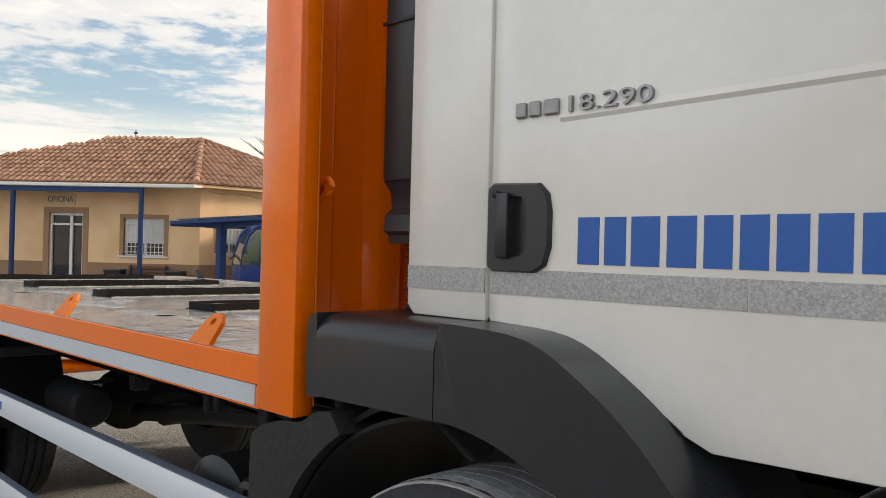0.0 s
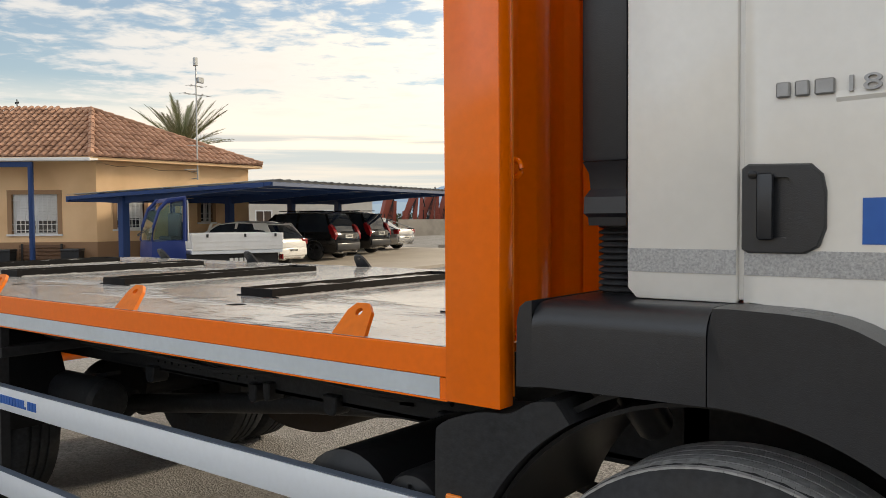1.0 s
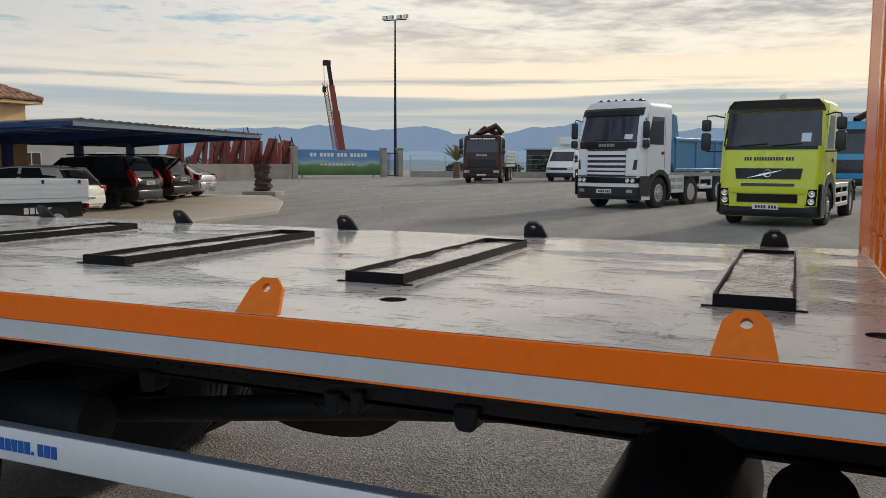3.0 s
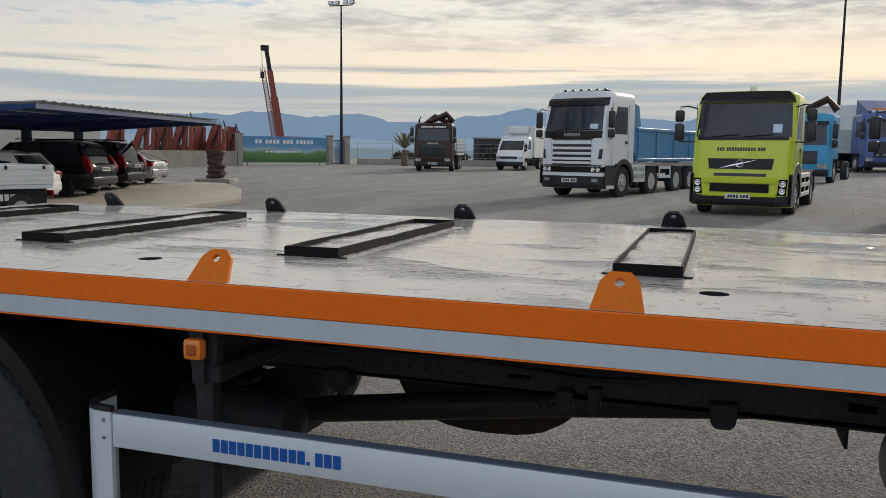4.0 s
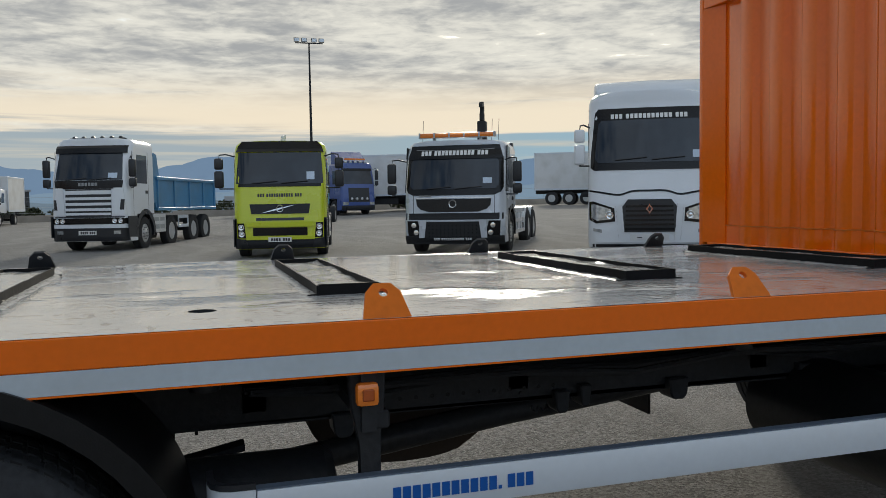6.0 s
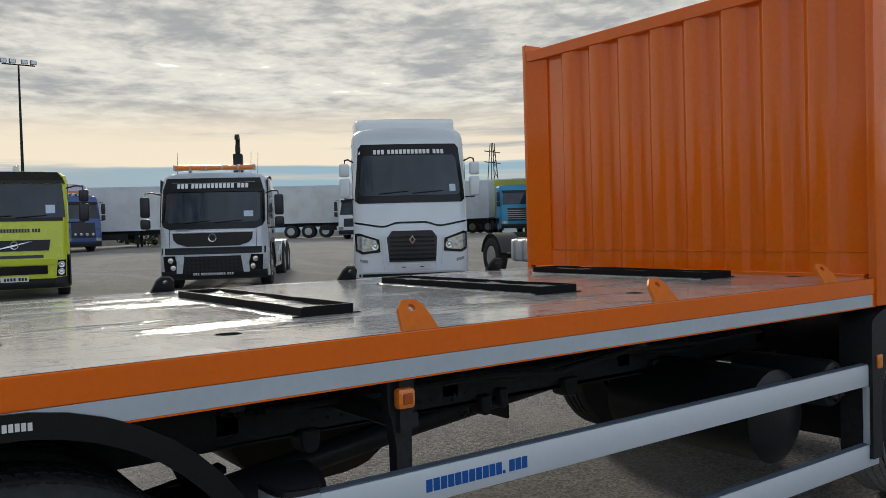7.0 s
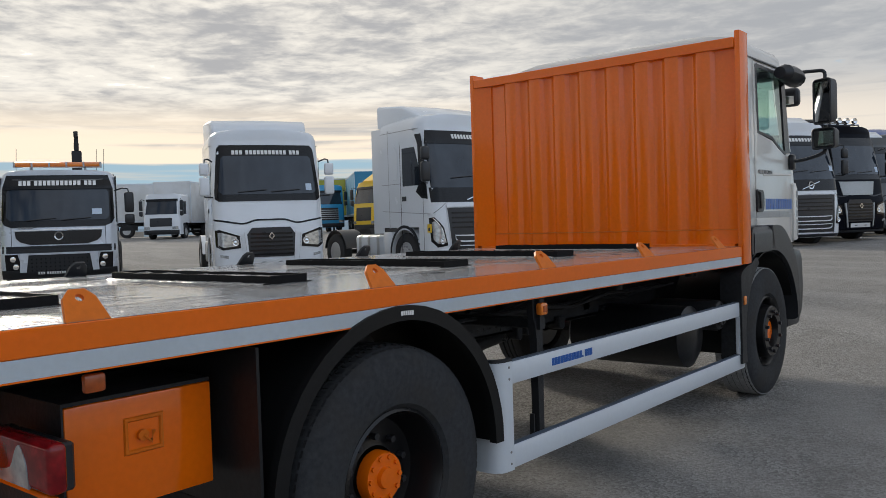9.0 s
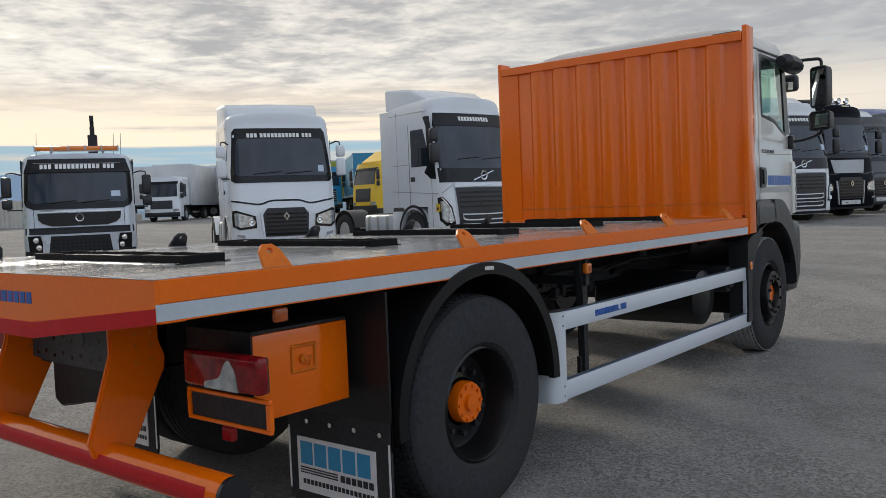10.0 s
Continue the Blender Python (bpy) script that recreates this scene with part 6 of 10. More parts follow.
    for i, ay in enumerate(axles):
        for s in (-1, 1):
            whl(lo, (s * (hw - 0.01), ay, tyre), s, tyre, rim_mat or RIM_SILVER, i > 0, far)
        bm = B()
        tube(bm, [(-0.9, ay, tyre), (0.9, ay, tyre)], 0.07, 8)
        part("axle", bm, CHASSIS, lo)
    return lo, body


def whl(parent, c, out, R, rim_mat, deep, far=False):
    """A lorry wheel on an axle along x."""
    bm = B()
    cx, cy, cz = c
    s = -out
    W, q = 0.29, R * 0.56
    n = 20 if far else 30
    lathe(bm, [(q, cx + s * 0.03), (q + 0.03, cx + s * 0.005), (R * 0.8, cx), (R - 0.02, cx + s * 0.02), (R, cx + s * 0.05), (R, cx + s * (W - 0.05)), (R - 0.03, cx + s * (W - 0.01)), (q, cx + s * (W - 0.02))], (0, cy, cz), "x", n, closed=True)
    wheel = part("wheel", bm, RUBBER, parent)
    bm = B()
    d = 0.13 if deep else 0.0
    lathe(bm, [(q, cx + s * 0.03), (q - 0.02, cx + s * 0.02), (q - 0.03, cx + s * (0.05 + d)), (q * 0.7, cx + s * (0.03 + d)), (q * 0.45, cx + s * (0.02 + d)), (q * 0.40, cx + s * (0.0 if not deep else 0.03)), (q * 0.1, cx + s * (-0.01 if not deep else 0.02)), (0.01, cx + s * 0.25)], (0, cy, cz), "x", n)
    rim = part("rim", bm, rim_mat, wheel)
    if not far:
        bm = B()
        for k in range(10):
            a = 2 * math.pi * k / 10
            yy, zz = cy + q * 0.62 * math.cos(a), cz + q * 0.62 * math.sin(a)
            tube(bm, [(cx + s * (0.03 + d), yy, zz), (cx + s * (d - 0.005), yy, zz)], 0.02, 6)
        pieces("wheel_nut", bm, STEEL_GREY, wheel)
    return wheel


def bars_on(cab, parent, mat, x0, x1, z0, z1, counts, proud, name="lettering", label=""):
    """Withheld writing on the nose: plain bars, one for each character."""
    total = sum(counts) + 0.6 * (len(counts) - 1)
    step = (x1 - x0) / total
    bm, x = B(), x0
    for c in counts:
        for i in range(c):
            cab.panel(bm, x + step * 0.10, x + step * 0.82, z0, z1, proud, nx=1, nz=1, deep=0.0)
            x += step
        x += 0.6 * step
    return pieces(name, bm, mat, parent, label, 0)


def side_guard(parent, s, hw, y0, y1, zs, mat, posts=2):
    bm = B()
    xa, xb = sorted((s * (hw - 0.04), s * (hw - 0.01)))
    for z in zs:
        box(bm, xa, xb, y0, y1, z, z + 0.11, 0.006)
    for k in range(posts + 1):
        y = y0 + (y1 - y0 - 0.06) * k / posts
        box(bm, xa, xb, y, y + 0.06, zs[0] + 0.11, zs[-1])
    part("side_guard", bm, mat, parent)


def place_at(x, y, turn, dz=0.0):
    return pose(x, y, ground_z(x, y) + dz, 0, 0, turn)


def wipers(cab, body, z, hw):
    bm = B()
    for x0, x1 in ((-hw * 0.7, -hw * 0.05), (hw * 0.05, hw * 0.72)):
        pts = [(x0 + (x1 - x0) * i / 5, cab.front(x0 + (x1 - x0) * i / 5, z + 0.03 + 0.05 * i / 5) - 0.035, z + 0.03 + 0.05 * i / 5) for i in range(6)]
        tube(bm, pts, 0.012, 5)
    pieces("wiper", bm, BLACK_PLASTIC, body)


def plate_on(cab, body, x0, x1, z0, z1, proud):
    p = front_part("number_plate", cab, body, PLATE, x0, x1, z0, z1, proud)
    bars_on(cab, body, DARK_TEXT, x0 + 0.06, x1 - 0.03, z0 + 0.025, z1 - 0.025, (4, 3), proud + 0.003, "plate_bars")


# white lorry with a blue tipping body
def make_tipper():
    cab = Cab([(0.33, 0.03), (0.45, 0.0), (1.05, 0.0), (1.10, 0.02), (2.2, 0.06), (3.22, 0.36), (3.32, 0.46)], 1.23, 2.1, 0.24, 0.08,
              [(3.42, 0.05, 0.0), (3.50, 0.16, 0.1), (3.53, 0.4, 0.2)])
    f = [("windscreen", DARK_GLASS, -1.06, 1.06, 2.22, 3.08, 0.008, (-1.0, 1.0)), ("visor", BLACK_GLOSS, -1.13, 1.13, 3.06, 3.30, 0.06),
         ("nose_panel", BLACK_GLOSS, -1.05, 1.05, 1.95, 2.21, 0.02, (-1.08, 1.08)),
         ("grille_back", BLACK_PLASTIC, -0.72, 0.72, 1.10, 1.94, 0.012), ("bumper_top", BLACK_PLASTIC, -1.2, 1.2, 1.06, 1.10, 0.015),
         ("lower_bumper", BLACK_PLASTIC, -1.21, 1.21, 0.34, 0.74, 0.03), ("lamp_strip", BLACK_GLOSS, -1.18, 1.18, 0.86, 1.05, 0.012)]
    lo, body = lorry("white lorry with barred grille and blue tipper body", place_at(-6.05, 25.4, -20), cab, LORRY_WHITE, (1.40, 3.7, 5.9, 7.25), 8.4, f,
                     name="tipper_lorry", window=(0.60, 1.58, 2.12, 3.02), mirror=(2.0, 2.85), rails=1.02, arch_mat=BLACK_PLASTIC, tyre=0.53)
    for z, h in ((1.14, 0.075), (1.27, 0.085), (1.44, 0.085), (1.61, 0.085), (1.78, 0.12)):
        ob = front_part("grille_bar", cab, body, LORRY_WHITE, -0.72, 0.72, z, z + h, 0.05)
    for s in (-1, 1):
        xa, xb = sorted((s * 0.74, s * 1.17))
        front_part("grille_cheek", cab, body, LORRY_WHITE, xa, xb, 1.12, 1.98, 0.03, tuple(sorted((s * 0.80, s * 1.08))))
        xa, xb = sorted((s * 0.70, s * 1.18))
        lamp_unit(cab, body, s, [(0.72, 0.87), (1.16, 0.87), (1.16, 1.04), (0.72, 1.04)], ((0.82, 0.955, 0.075), (1.0, 0.955, 0.075)))
        shape_part("cheek_vent", cab, body, BLACK_PLASTIC, mirror_x([(0.98, 1.30), (1.10, 1.30), (1.12, 1.62), (1.02, 1.62)], s), 0.034)
        side_shape("lower_door", cab, body, BLACK_PLASTIC, s, [(0.10, 0.45), (0.80, 0.45), (0.80, 0.95), (0.72, 1.10), (0.10, 1.10)], 0.008)
        side_shape("arch_edge", cab, body, BLACK_PLASTIC, s, arc_pts(1.40, 0.53, 0.78, 0, 180, 16) + arc_pts(1.40, 0.53, 0.62, 180, 0, 16), 0.012)
        side_shape("sleeper_line", cab, body, BLACK_PLASTIC, s, [(1.66, 1.35), (1.675, 1.35), (1.675, 3.1), (1.66, 3.1)], 0.002)
        xa, xb = sorted((s * 0.80, s * 1.0))
        front_part("fog_lamp", cab, body, CLEAR_LENS, xa, xb, 0.56, 0.66, 0.04)
    bars_on(cab, body, STEEL_GREY, -0.30, 0.32, 2.04, 2.14, (6,), 0.03, "maker_bars")
    plate_on(cab, body, -0.30, 0.26, 0.53, 0.66, 0.045)
    wipers(cab, body, 2.2, 1.0)
    front_part("paper_sheet", cab, body, PAPER, 0.62, 0.90, 2.28, 2.44, 0.012)
    bm = B()
    for k in range(6):
        x = -0.75 + 0.3 * k
        lathe(bm, [(0.01, -0.05), (0.060, -0.04), (0.066, 0.03), (0.04, 0.10)], (x, 0.86, 3.565), "y", 12)
    tube(bm, [(-0.95, 0.84, 3.50), (-0.88, 0.84, 3.545), (0.88, 0.84, 3.545), (0.95, 0.84, 3.50)], 0.025, 8)
    pieces("roof_lamp", bm, BLACK_PLASTIC, body)
    # tipping body with ribs
    bm = B()
    prism(bm, [(2.35, 1.25), (8.3, 1.25), (8.5, 2.35), (2.65, 2.35), (2.45, 3.10), (2.2, 3.16), (2.2, 1.6)], "x", -1.22, 1.22)
    bed = part("tipper_body", bm, TIPPER_BLUE, lo, "blue steel tipper body")
    bm = B()
    for s in (-1, 1):
        for y in (2.4, 3.9, 5.4, 6.9, 8.2):
            box(bm, *sorted((s * 1.215, s * 1.27)), y, y + 0.14, 1.28, 2.33, 0.01)
        box(bm, *sorted((s * 1.21, s * 1.29)), 2.3, 8.45, 2.27, 2.38, 0.01)
        box(bm, *sorted((s * 1.21, s * 1.28)), 2.3, 8.35, 1.24, 1.34, 0.01)
    box(bm, -1.22, 1.22, 2.14, 2.24, 1.5, 3.05, 0.02)
    box(bm, -1.15, 1.15, 1.95, 2.16, 2.90, 3.02, 0.02)
    pieces("tipper_rib", bm, TIPPER_BLUE, lo)
    for s in (-1, 1):
        side_guard(lo, s, 1.23, 2.05, 3.1, (0.52, 0.78, 1.02), BOX_WHITE, 2)
        side_guard(lo, s, 1.23, 4.3, 5.3, (0.62, 0.95), ALU, 1)
        bm = B()
        box(bm, *sorted((s * 0.85, s * 1.2)), 2.15, 3.05, 0.6, 1.1, 0.03)
        part("battery_box", bm, GALV, lo)


make_tipper()


# yellow lorry
def make_yellow():
    cab = Cab([(0.24, 0.06), (0.34, 0.0), (0.95, 0.0), (1.05, 0.02), (1.85, 0.10), (2.72, 0.38), (2.80, 0.46)], 1.17, 1.95, 0.22, 0.10, [(2.90, 0.03, 0), (2.97, 0.12, 0.1), (3.0, 0.35, 0.2)])
    f = [("windscreen", DARK_GLASS, -1.10, 1.10, 1.90, 2.70, 0.012, (-1.05, 1.05)), ("visor", BLACK_GLOSS, -1.12, 1.12, 2.72, 2.88, 0.05, (-1.06, 1.06)), ("roof_edge", BLACK_GLOSS, -1.06, 1.06, 2.87, 2.99, 0.02, (-0.96, 0.96)),
         ("screen_base", BLACK_GLOSS, -1.04, 1.04, 1.82, 1.90, 0.012),
         ("upper_grille", BLACK_GLOSS, -0.72, 0.72, 1.13, 1.38, 0.015, (-0.76, 0.76)), ("lower_grille", BLACK_GLOSS, -0.68, 0.68, 0.58, 0.78, 0.02),
         ("nose_gap", BLACK_PLASTIC, -0.60, 0.60, 0.96, 1.03, 0.012), ("under_bumper", CHASSIS, -1.14, 1.14, 0.25, 0.47, 0.02)]
    lo, body = lorry("bright yellow lorry with black grille and visor", place_at(-0.9, 19.1, -11), cab, YELLOW, (1.15, 4.75), 5.6, f, name="yellow_lorry",
                     window=(0.62, 1.4, 1.85, 2.62), mirror=(1.80, 2.55), rails=0.9, tyre=0.48, mirror_gap=0.34, big_low=True)
    for s in (-1, 1):
        lamp_unit(cab, body, s, [(0.86, 0.52), (1.06, 0.52), (1.08, 0.90), (0.90, 0.90)], ((0.97, 0.62, 0.075), (0.98, 0.79, 0.075)))
        shape_part("corner_bumper", cab, body, BLACK_PLASTIC, mirror_x([(0.80, 0.26), (1.17, 0.26), (1.17, 0.52), (0.86, 0.49)], s), 0.03)
        shape_part("corner_trim", cab, body, BLACK_PLASTIC, mirror_x([(1.09, 0.50), (1.168, 0.50), (1.168, 1.02), (1.10, 1.02)], s), 0.016)
        side_shape("arch_edge", cab, body, BLACK_PLASTIC, s, arc_pts(1.15, 0.48, 0.80, 0, 180, 16) + arc_pts(1.15, 0.48, 0.58, 180, 0, 16), 0.014)
        side_shape("step_panel", cab, body, BLACK_PLASTIC, s, [(0.14, 0.3), (0.62, 0.3), (0.62, 1.0), (0.14, 1.0)], 0.010)
    front_part("bumper_edge", cab, body, YELLOW, -0.84, 0.84, 0.80, 0.93, 0.05)
    front_part("bumper_edge", cab, body, YELLOW, -0.84, 0.84, 0.48, 0.56, 0.05)
    bars_on(cab, body, DARK_TEXT, -0.56, 0.56, 1.56, 1.645, (3, 11, 3), 0.006, "nose_lettering", "dark lettering across the nose")
    plate_on(cab, body, -0.30, 0.28, 0.42, 0.54, 0.055)
    bm = cab.panel(B(), -0.5, -0.02, 1.16, 1.20, 0.03, (-0.1, 0.4), 4, 4)
    for v in bm.verts:
        v.co.z += 0.2 * (v.co.x + 0.5) - 0.02
    part("grille_slash", bm, CHROME, body)
    bm = B()
    lathe(bm, [(0.07, 0.0), (0.10, -0.012), (0.09, -0.03), (0.07, -0.02)], (0, cab.front(0, 1.25) - 0.02, 1.26), "y", 20, closed=True)
    part("badge_ring", bm, CHROME, body)
    wipers(cab, body, 1.88, 0.98)
    front_part("paper_sheet", cab, body, PAPER, 0.68, 0.88, 2.0, 2.2, 0.012)
    front_part("mirror_inside", cab, body, BLACK_PLASTIC, -0.12, 0.12, 2.45, 2.62, 0.01)
    bm = B()
    lathe(bm, [(0.07, 0), (0.07, 0.06), (0.05, 0.16), (0.01, 0.18)], (0.05, 1.0, 3.0), "z", 12)
    tube(bm, [(0.1, 1.1, 3.0), (0.1, 1.1, 3.2)], 0.02, 6)
    part("roof_beacon", bm, BOX_WHITE, body)
    for s in (-1, 1):
        side_guard(lo, s, 1.17, 2.1, 4.1, (0.42, 0.66, 0.90), BOX_WHITE, 2)
        bm = B()
        pts = arc_pts(4.75, 0.48, 0.60, 0, 180, 14) + arc_pts(4.75, 0.48, 0.575, 180, 0, 14)
        prism(bm, pts, "x", *sorted((s * 0.62, s * 1.17)))
        part("mudguard", bm, BLACK_PLASTIC, lo)
    bm = B()
    box(bm, -1.12, 1.12, 2.2, 5.6, 0.92, 1.02, 0.01)
    part("flat_frame", bm, CHASSIS, lo)
    bm = B()
    box(bm, -0.5, 0.5, 2.05, 2.3, 1.0, 1.5, 0.02)
    part("rear_gear", bm, CHASSIS, lo)


make_yellow()


# white hook loader with a beacon bar
def make_hook_loader():
    cab = Cab([(0.30, 0.10), (0.40, 0.02), (0.85, 0.0), (0.95, 0.05), (1.5, 0.08), (2.45, 0.34), (2.62, 0.44)], 1.29, 2.05, 0.22, 0.12, [(2.74, 0.05, 0), (2.82, 0.15, 0.1), (2.85, 0.4, 0.2)])
    f = [("visor", BLACK_GLOSS, -1.22, 1.22, 2.38, 2.72, 0.05, (-1.12, 1.12)),
                  ("nose_gap", CHASSIS, -1.24, 1.24, 0.87, 1.03, 0.014), ("lower_grille", CHASSIS, -0.80, 0.80, 0.40, 0.82, 0.03, (-0.78, 0.78)),
         ("under_bumper", CHASSIS, -1.26, 1.26, 0.26, 0.47, 0.035)]
    lo, body = lorry("white hook-loader lorry with amber beacon bar", place_at(3.10, 17.27, -30), cab, LORRY_SILVER, (1.35, 5.2, 6.55), 7.6, f, name="hook_loader_lorry",
                     window=(0.70, 1.5, 1.65, 2.40), mirror=(1.50, 2.28), rails=0.95, tyre=0.52, mirror_gap=0.30)
    for s in (-1, 1):
        front_part("lamp_housing", cab, body, BLACK_GLOSS, *sorted((s * 0.80, s * 1.16)), 0.46, 0.84, 0.02, tuple(sorted((s * 0.90, s * 1.18))))
        for x, z, r in ((0.94, 0.55, 0.07), (1.0, 0.73, 0.07)):
            bm = B()
            lathe(bm, [(r, 0.0), (r * 0.9, -0.03), (0.01, -0.035)], (s * x, cab.front(s * x, z) - 0.01, z), "y", 16)
            part("headlamp", bm, LAMP_GLASS, body)
        side_shape("visor_side", cab, body, BLACK_GLOSS, s, [(0.55, 2.40), (1.0, 2.42), (1.0, 2.66), (0.62, 2.70)], 0.01)
        side_shape("pillar_panel", cab, body, BLACK_GLOSS, s, [(0.35, 1.55), (0.72, 1.55), (0.86, 2.42), (0.58, 2.42)], 0.004)
        side_shape("arch_edge", cab, body, BLACK_PLASTIC, s, arc_pts(1.35, 0.52, 0.72, 0, 180, 16) + arc_pts(1.35, 0.52, 0.60, 180, 0, 16), 0.012)
        shape_part("nose_crease", cab, body, BLACK_PLASTIC, mirror_x([(1.02, 0.98), (1.032, 0.98), (1.032, 1.50), (1.02, 1.50)], s), 0.004)
        side_guard(lo, s, 1.24, 2.15, 4.5, (0.42, 0.72, 1.0), LORRY_SILVER, 3)
        front_part("bumper_cheek", cab, body, LORRY_SILVER, *sorted((s * 0.72, s * 0.86)), 0.42, 0.86, 0.06, tuple(sorted((s * 0.66, s * 0.84))))
    shape_part("screen_surround", cab, body, BLACK_GLOSS, [(-1.02, 1.47), (1.02, 1.47), (1.18, 1.54), (1.24, 1.66), (1.22, 2.42), (-1.22, 2.42), (-1.24, 1.66), (-1.18, 1.54)], 0.012)
    shape_part("windscreen", cab, body, DARK_GLASS, [(-1.04, 1.63), (1.04, 1.63), (1.13, 1.72), (1.12, 2.30), (1.06, 2.39), (-1.06, 2.39), (-1.12, 2.30), (-1.13, 1.72)], 0.020, "dark windscreen")
    line_on("visor_trim", cab, body, STEEL_GREY, [(-1.0, 2.62), (-0.5, 2.60), (0.0, 2.595), (0.5, 2.60), (1.0, 2.62)], 0.012, 0.056)
    shape_part("upper_grille", cab, body, BLACK_GLOSS, [(-0.62, 1.06), (0.62, 1.06), (0.84, 1.13), (0.93, 1.22), (0.95, 1.38), (-0.95, 1.38), (-0.93, 1.22), (-0.84, 1.13)], 0.02, "black upper grille with a ring badge")
    line_on("grille_trim", cab, body, CHROME, [(-0.97, 1.40), (0.0, 1.41), (0.97, 1.40)], 0.018, 0.022)
    bars_on(cab, body, WHITE_TEXT, -0.86, 0.86, 2.47, 2.585, (3, 11, 3), 0.056, "visor_lettering", "white lettering on the visor")
    bars_on(cab, body, WHITE_TEXT, -0.48, 0.48, 0.36, 0.42, (3, 11, 3), 0.040, "bumper_lettering")
    bars_on(cab, body, STEEL_GREY, -0.88, -0.55, 1.44, 1.48, (5,), 0.024, "maker_bars")
    bm = B()
    lathe(bm, [(0.075, 0.0), (0.11, -0.012), (0.10, -0.035), (0.075, -0.02)], (0, cab.front(0, 1.26) - 0.02, 1.26), "y", 20, closed=True)
    part("badge_ring", bm, CHROME, body)
    wipers(cab, body, 1.6, 1.0)
    front_part("paper_sheet", cab, body, PAPER, 0.74, 0.96, 1.76, 1.90, 0.024)
    bm = B()
    for k in range(4):
        for x in range(-7, 8):
            box(bm, x * 0.1 - 0.012, x * 0.1 + 0.012, cab.front(x * 0.1, 0.45 + 0.09 * k) - 0.04, cab.front(x * 0.1, 0.45 + 0.09 * k), 0.44 + 0.09 * k, 0.465 + 0.09 * k)
    tagged(part("grille_mesh", bm, BLACK_GLOSS, body), kind="stuff")
    bm = B()
    box(bm, -0.98, 0.98, 0.62, 0.86, 2.94, 3.05, 0.02, 2)
    bar = part("beacon_bar", bm, AMBER, body, "amber beacon bar")
    bm = B()
    for k in range(6):
        x = -0.96 + 0.384 * k
        box(bm, x - 0.02, x + 0.02, 0.61, 0.87, 2.93, 3.06)
    for x in (-0.6, 0.6):
        box(bm, x - 0.03, x + 0.03, 0.7, 0.8, 2.82, 2.94)
    box(bm, -0.98, 0.98, 0.64, 0.84, 2.925, 2.94)
    part("bar_bracket", bm, GALV, body)
    bm = B()
    for x in (-0.95, 0.85, 1.02):
        tube(bm, [(x, 0.9, 2.8), (x + 0.02, 0.95, 3.4)], 0.006, 5)
    pieces("aerial", bm, BLACK_PLASTIC, body)
    # hook arm and frame
    bm = B()
    box(bm, 0.20, 0.44, 2.45, 2.72, 0.95, 3.50, 0.02)
    box(bm, 0.26, 0.38, 2.50, 2.66, 3.50, 3.72, 0.015)
    prism(bm, [(2.5, 3.70), (2.68, 3.70), (2.68, 3.92), (2.60, 4.02), (2.46, 4.02), (2.38, 3.95), (2.38, 3.86), (2.46, 3.90), (2.56, 3.88)], "x", 0.27, 0.37)
    part("hook_arm", bm, CHASSIS, lo, "dark hook arm standing upright")
    bm = B()
    for x in (-0.45, 0.35):
        box(bm, x, x + 0.12, 2.2, 7.6, 0.97, 1.14, 0.01)
    for y in (2.3, 4.2, 6.0, 7.4):
        box(bm, -0.45, 0.47, y, y + 0.14, 0.99, 1.12)
    part("hook_frame", bm, CHASSIS, lo)
    for s in (-1, 1):
        bm = B()
        box(bm, *sorted((s * 0.62, s * 1.2)), 2.3, 4.2, 0.45, 1.02, 0.05, 2)
        part("fuel_tank", bm, ALU, lo, "aluminium fuel tank")
        for ay in (5.2, 6.55):
            bm = B()
            pts = arc_pts(ay, 0.52, 0.62, 15, 165, 12) + arc_pts(ay, 0.52, 0.60, 165, 15, 12)
            prism(bm, pts, "x", *sorted((s * 0.62, s * 1.22)))
            part("mudguard", bm, LORRY_SILVER, lo)
        bm = B()
        box(bm, *sorted((s * 1.05, s * 1.24)), 1.98, 2.16, 1.9, 2.85, 0.04, 2)
        part("exhaust_stack", bm, BLACK_PLASTIC, lo)


make_hook_loader()


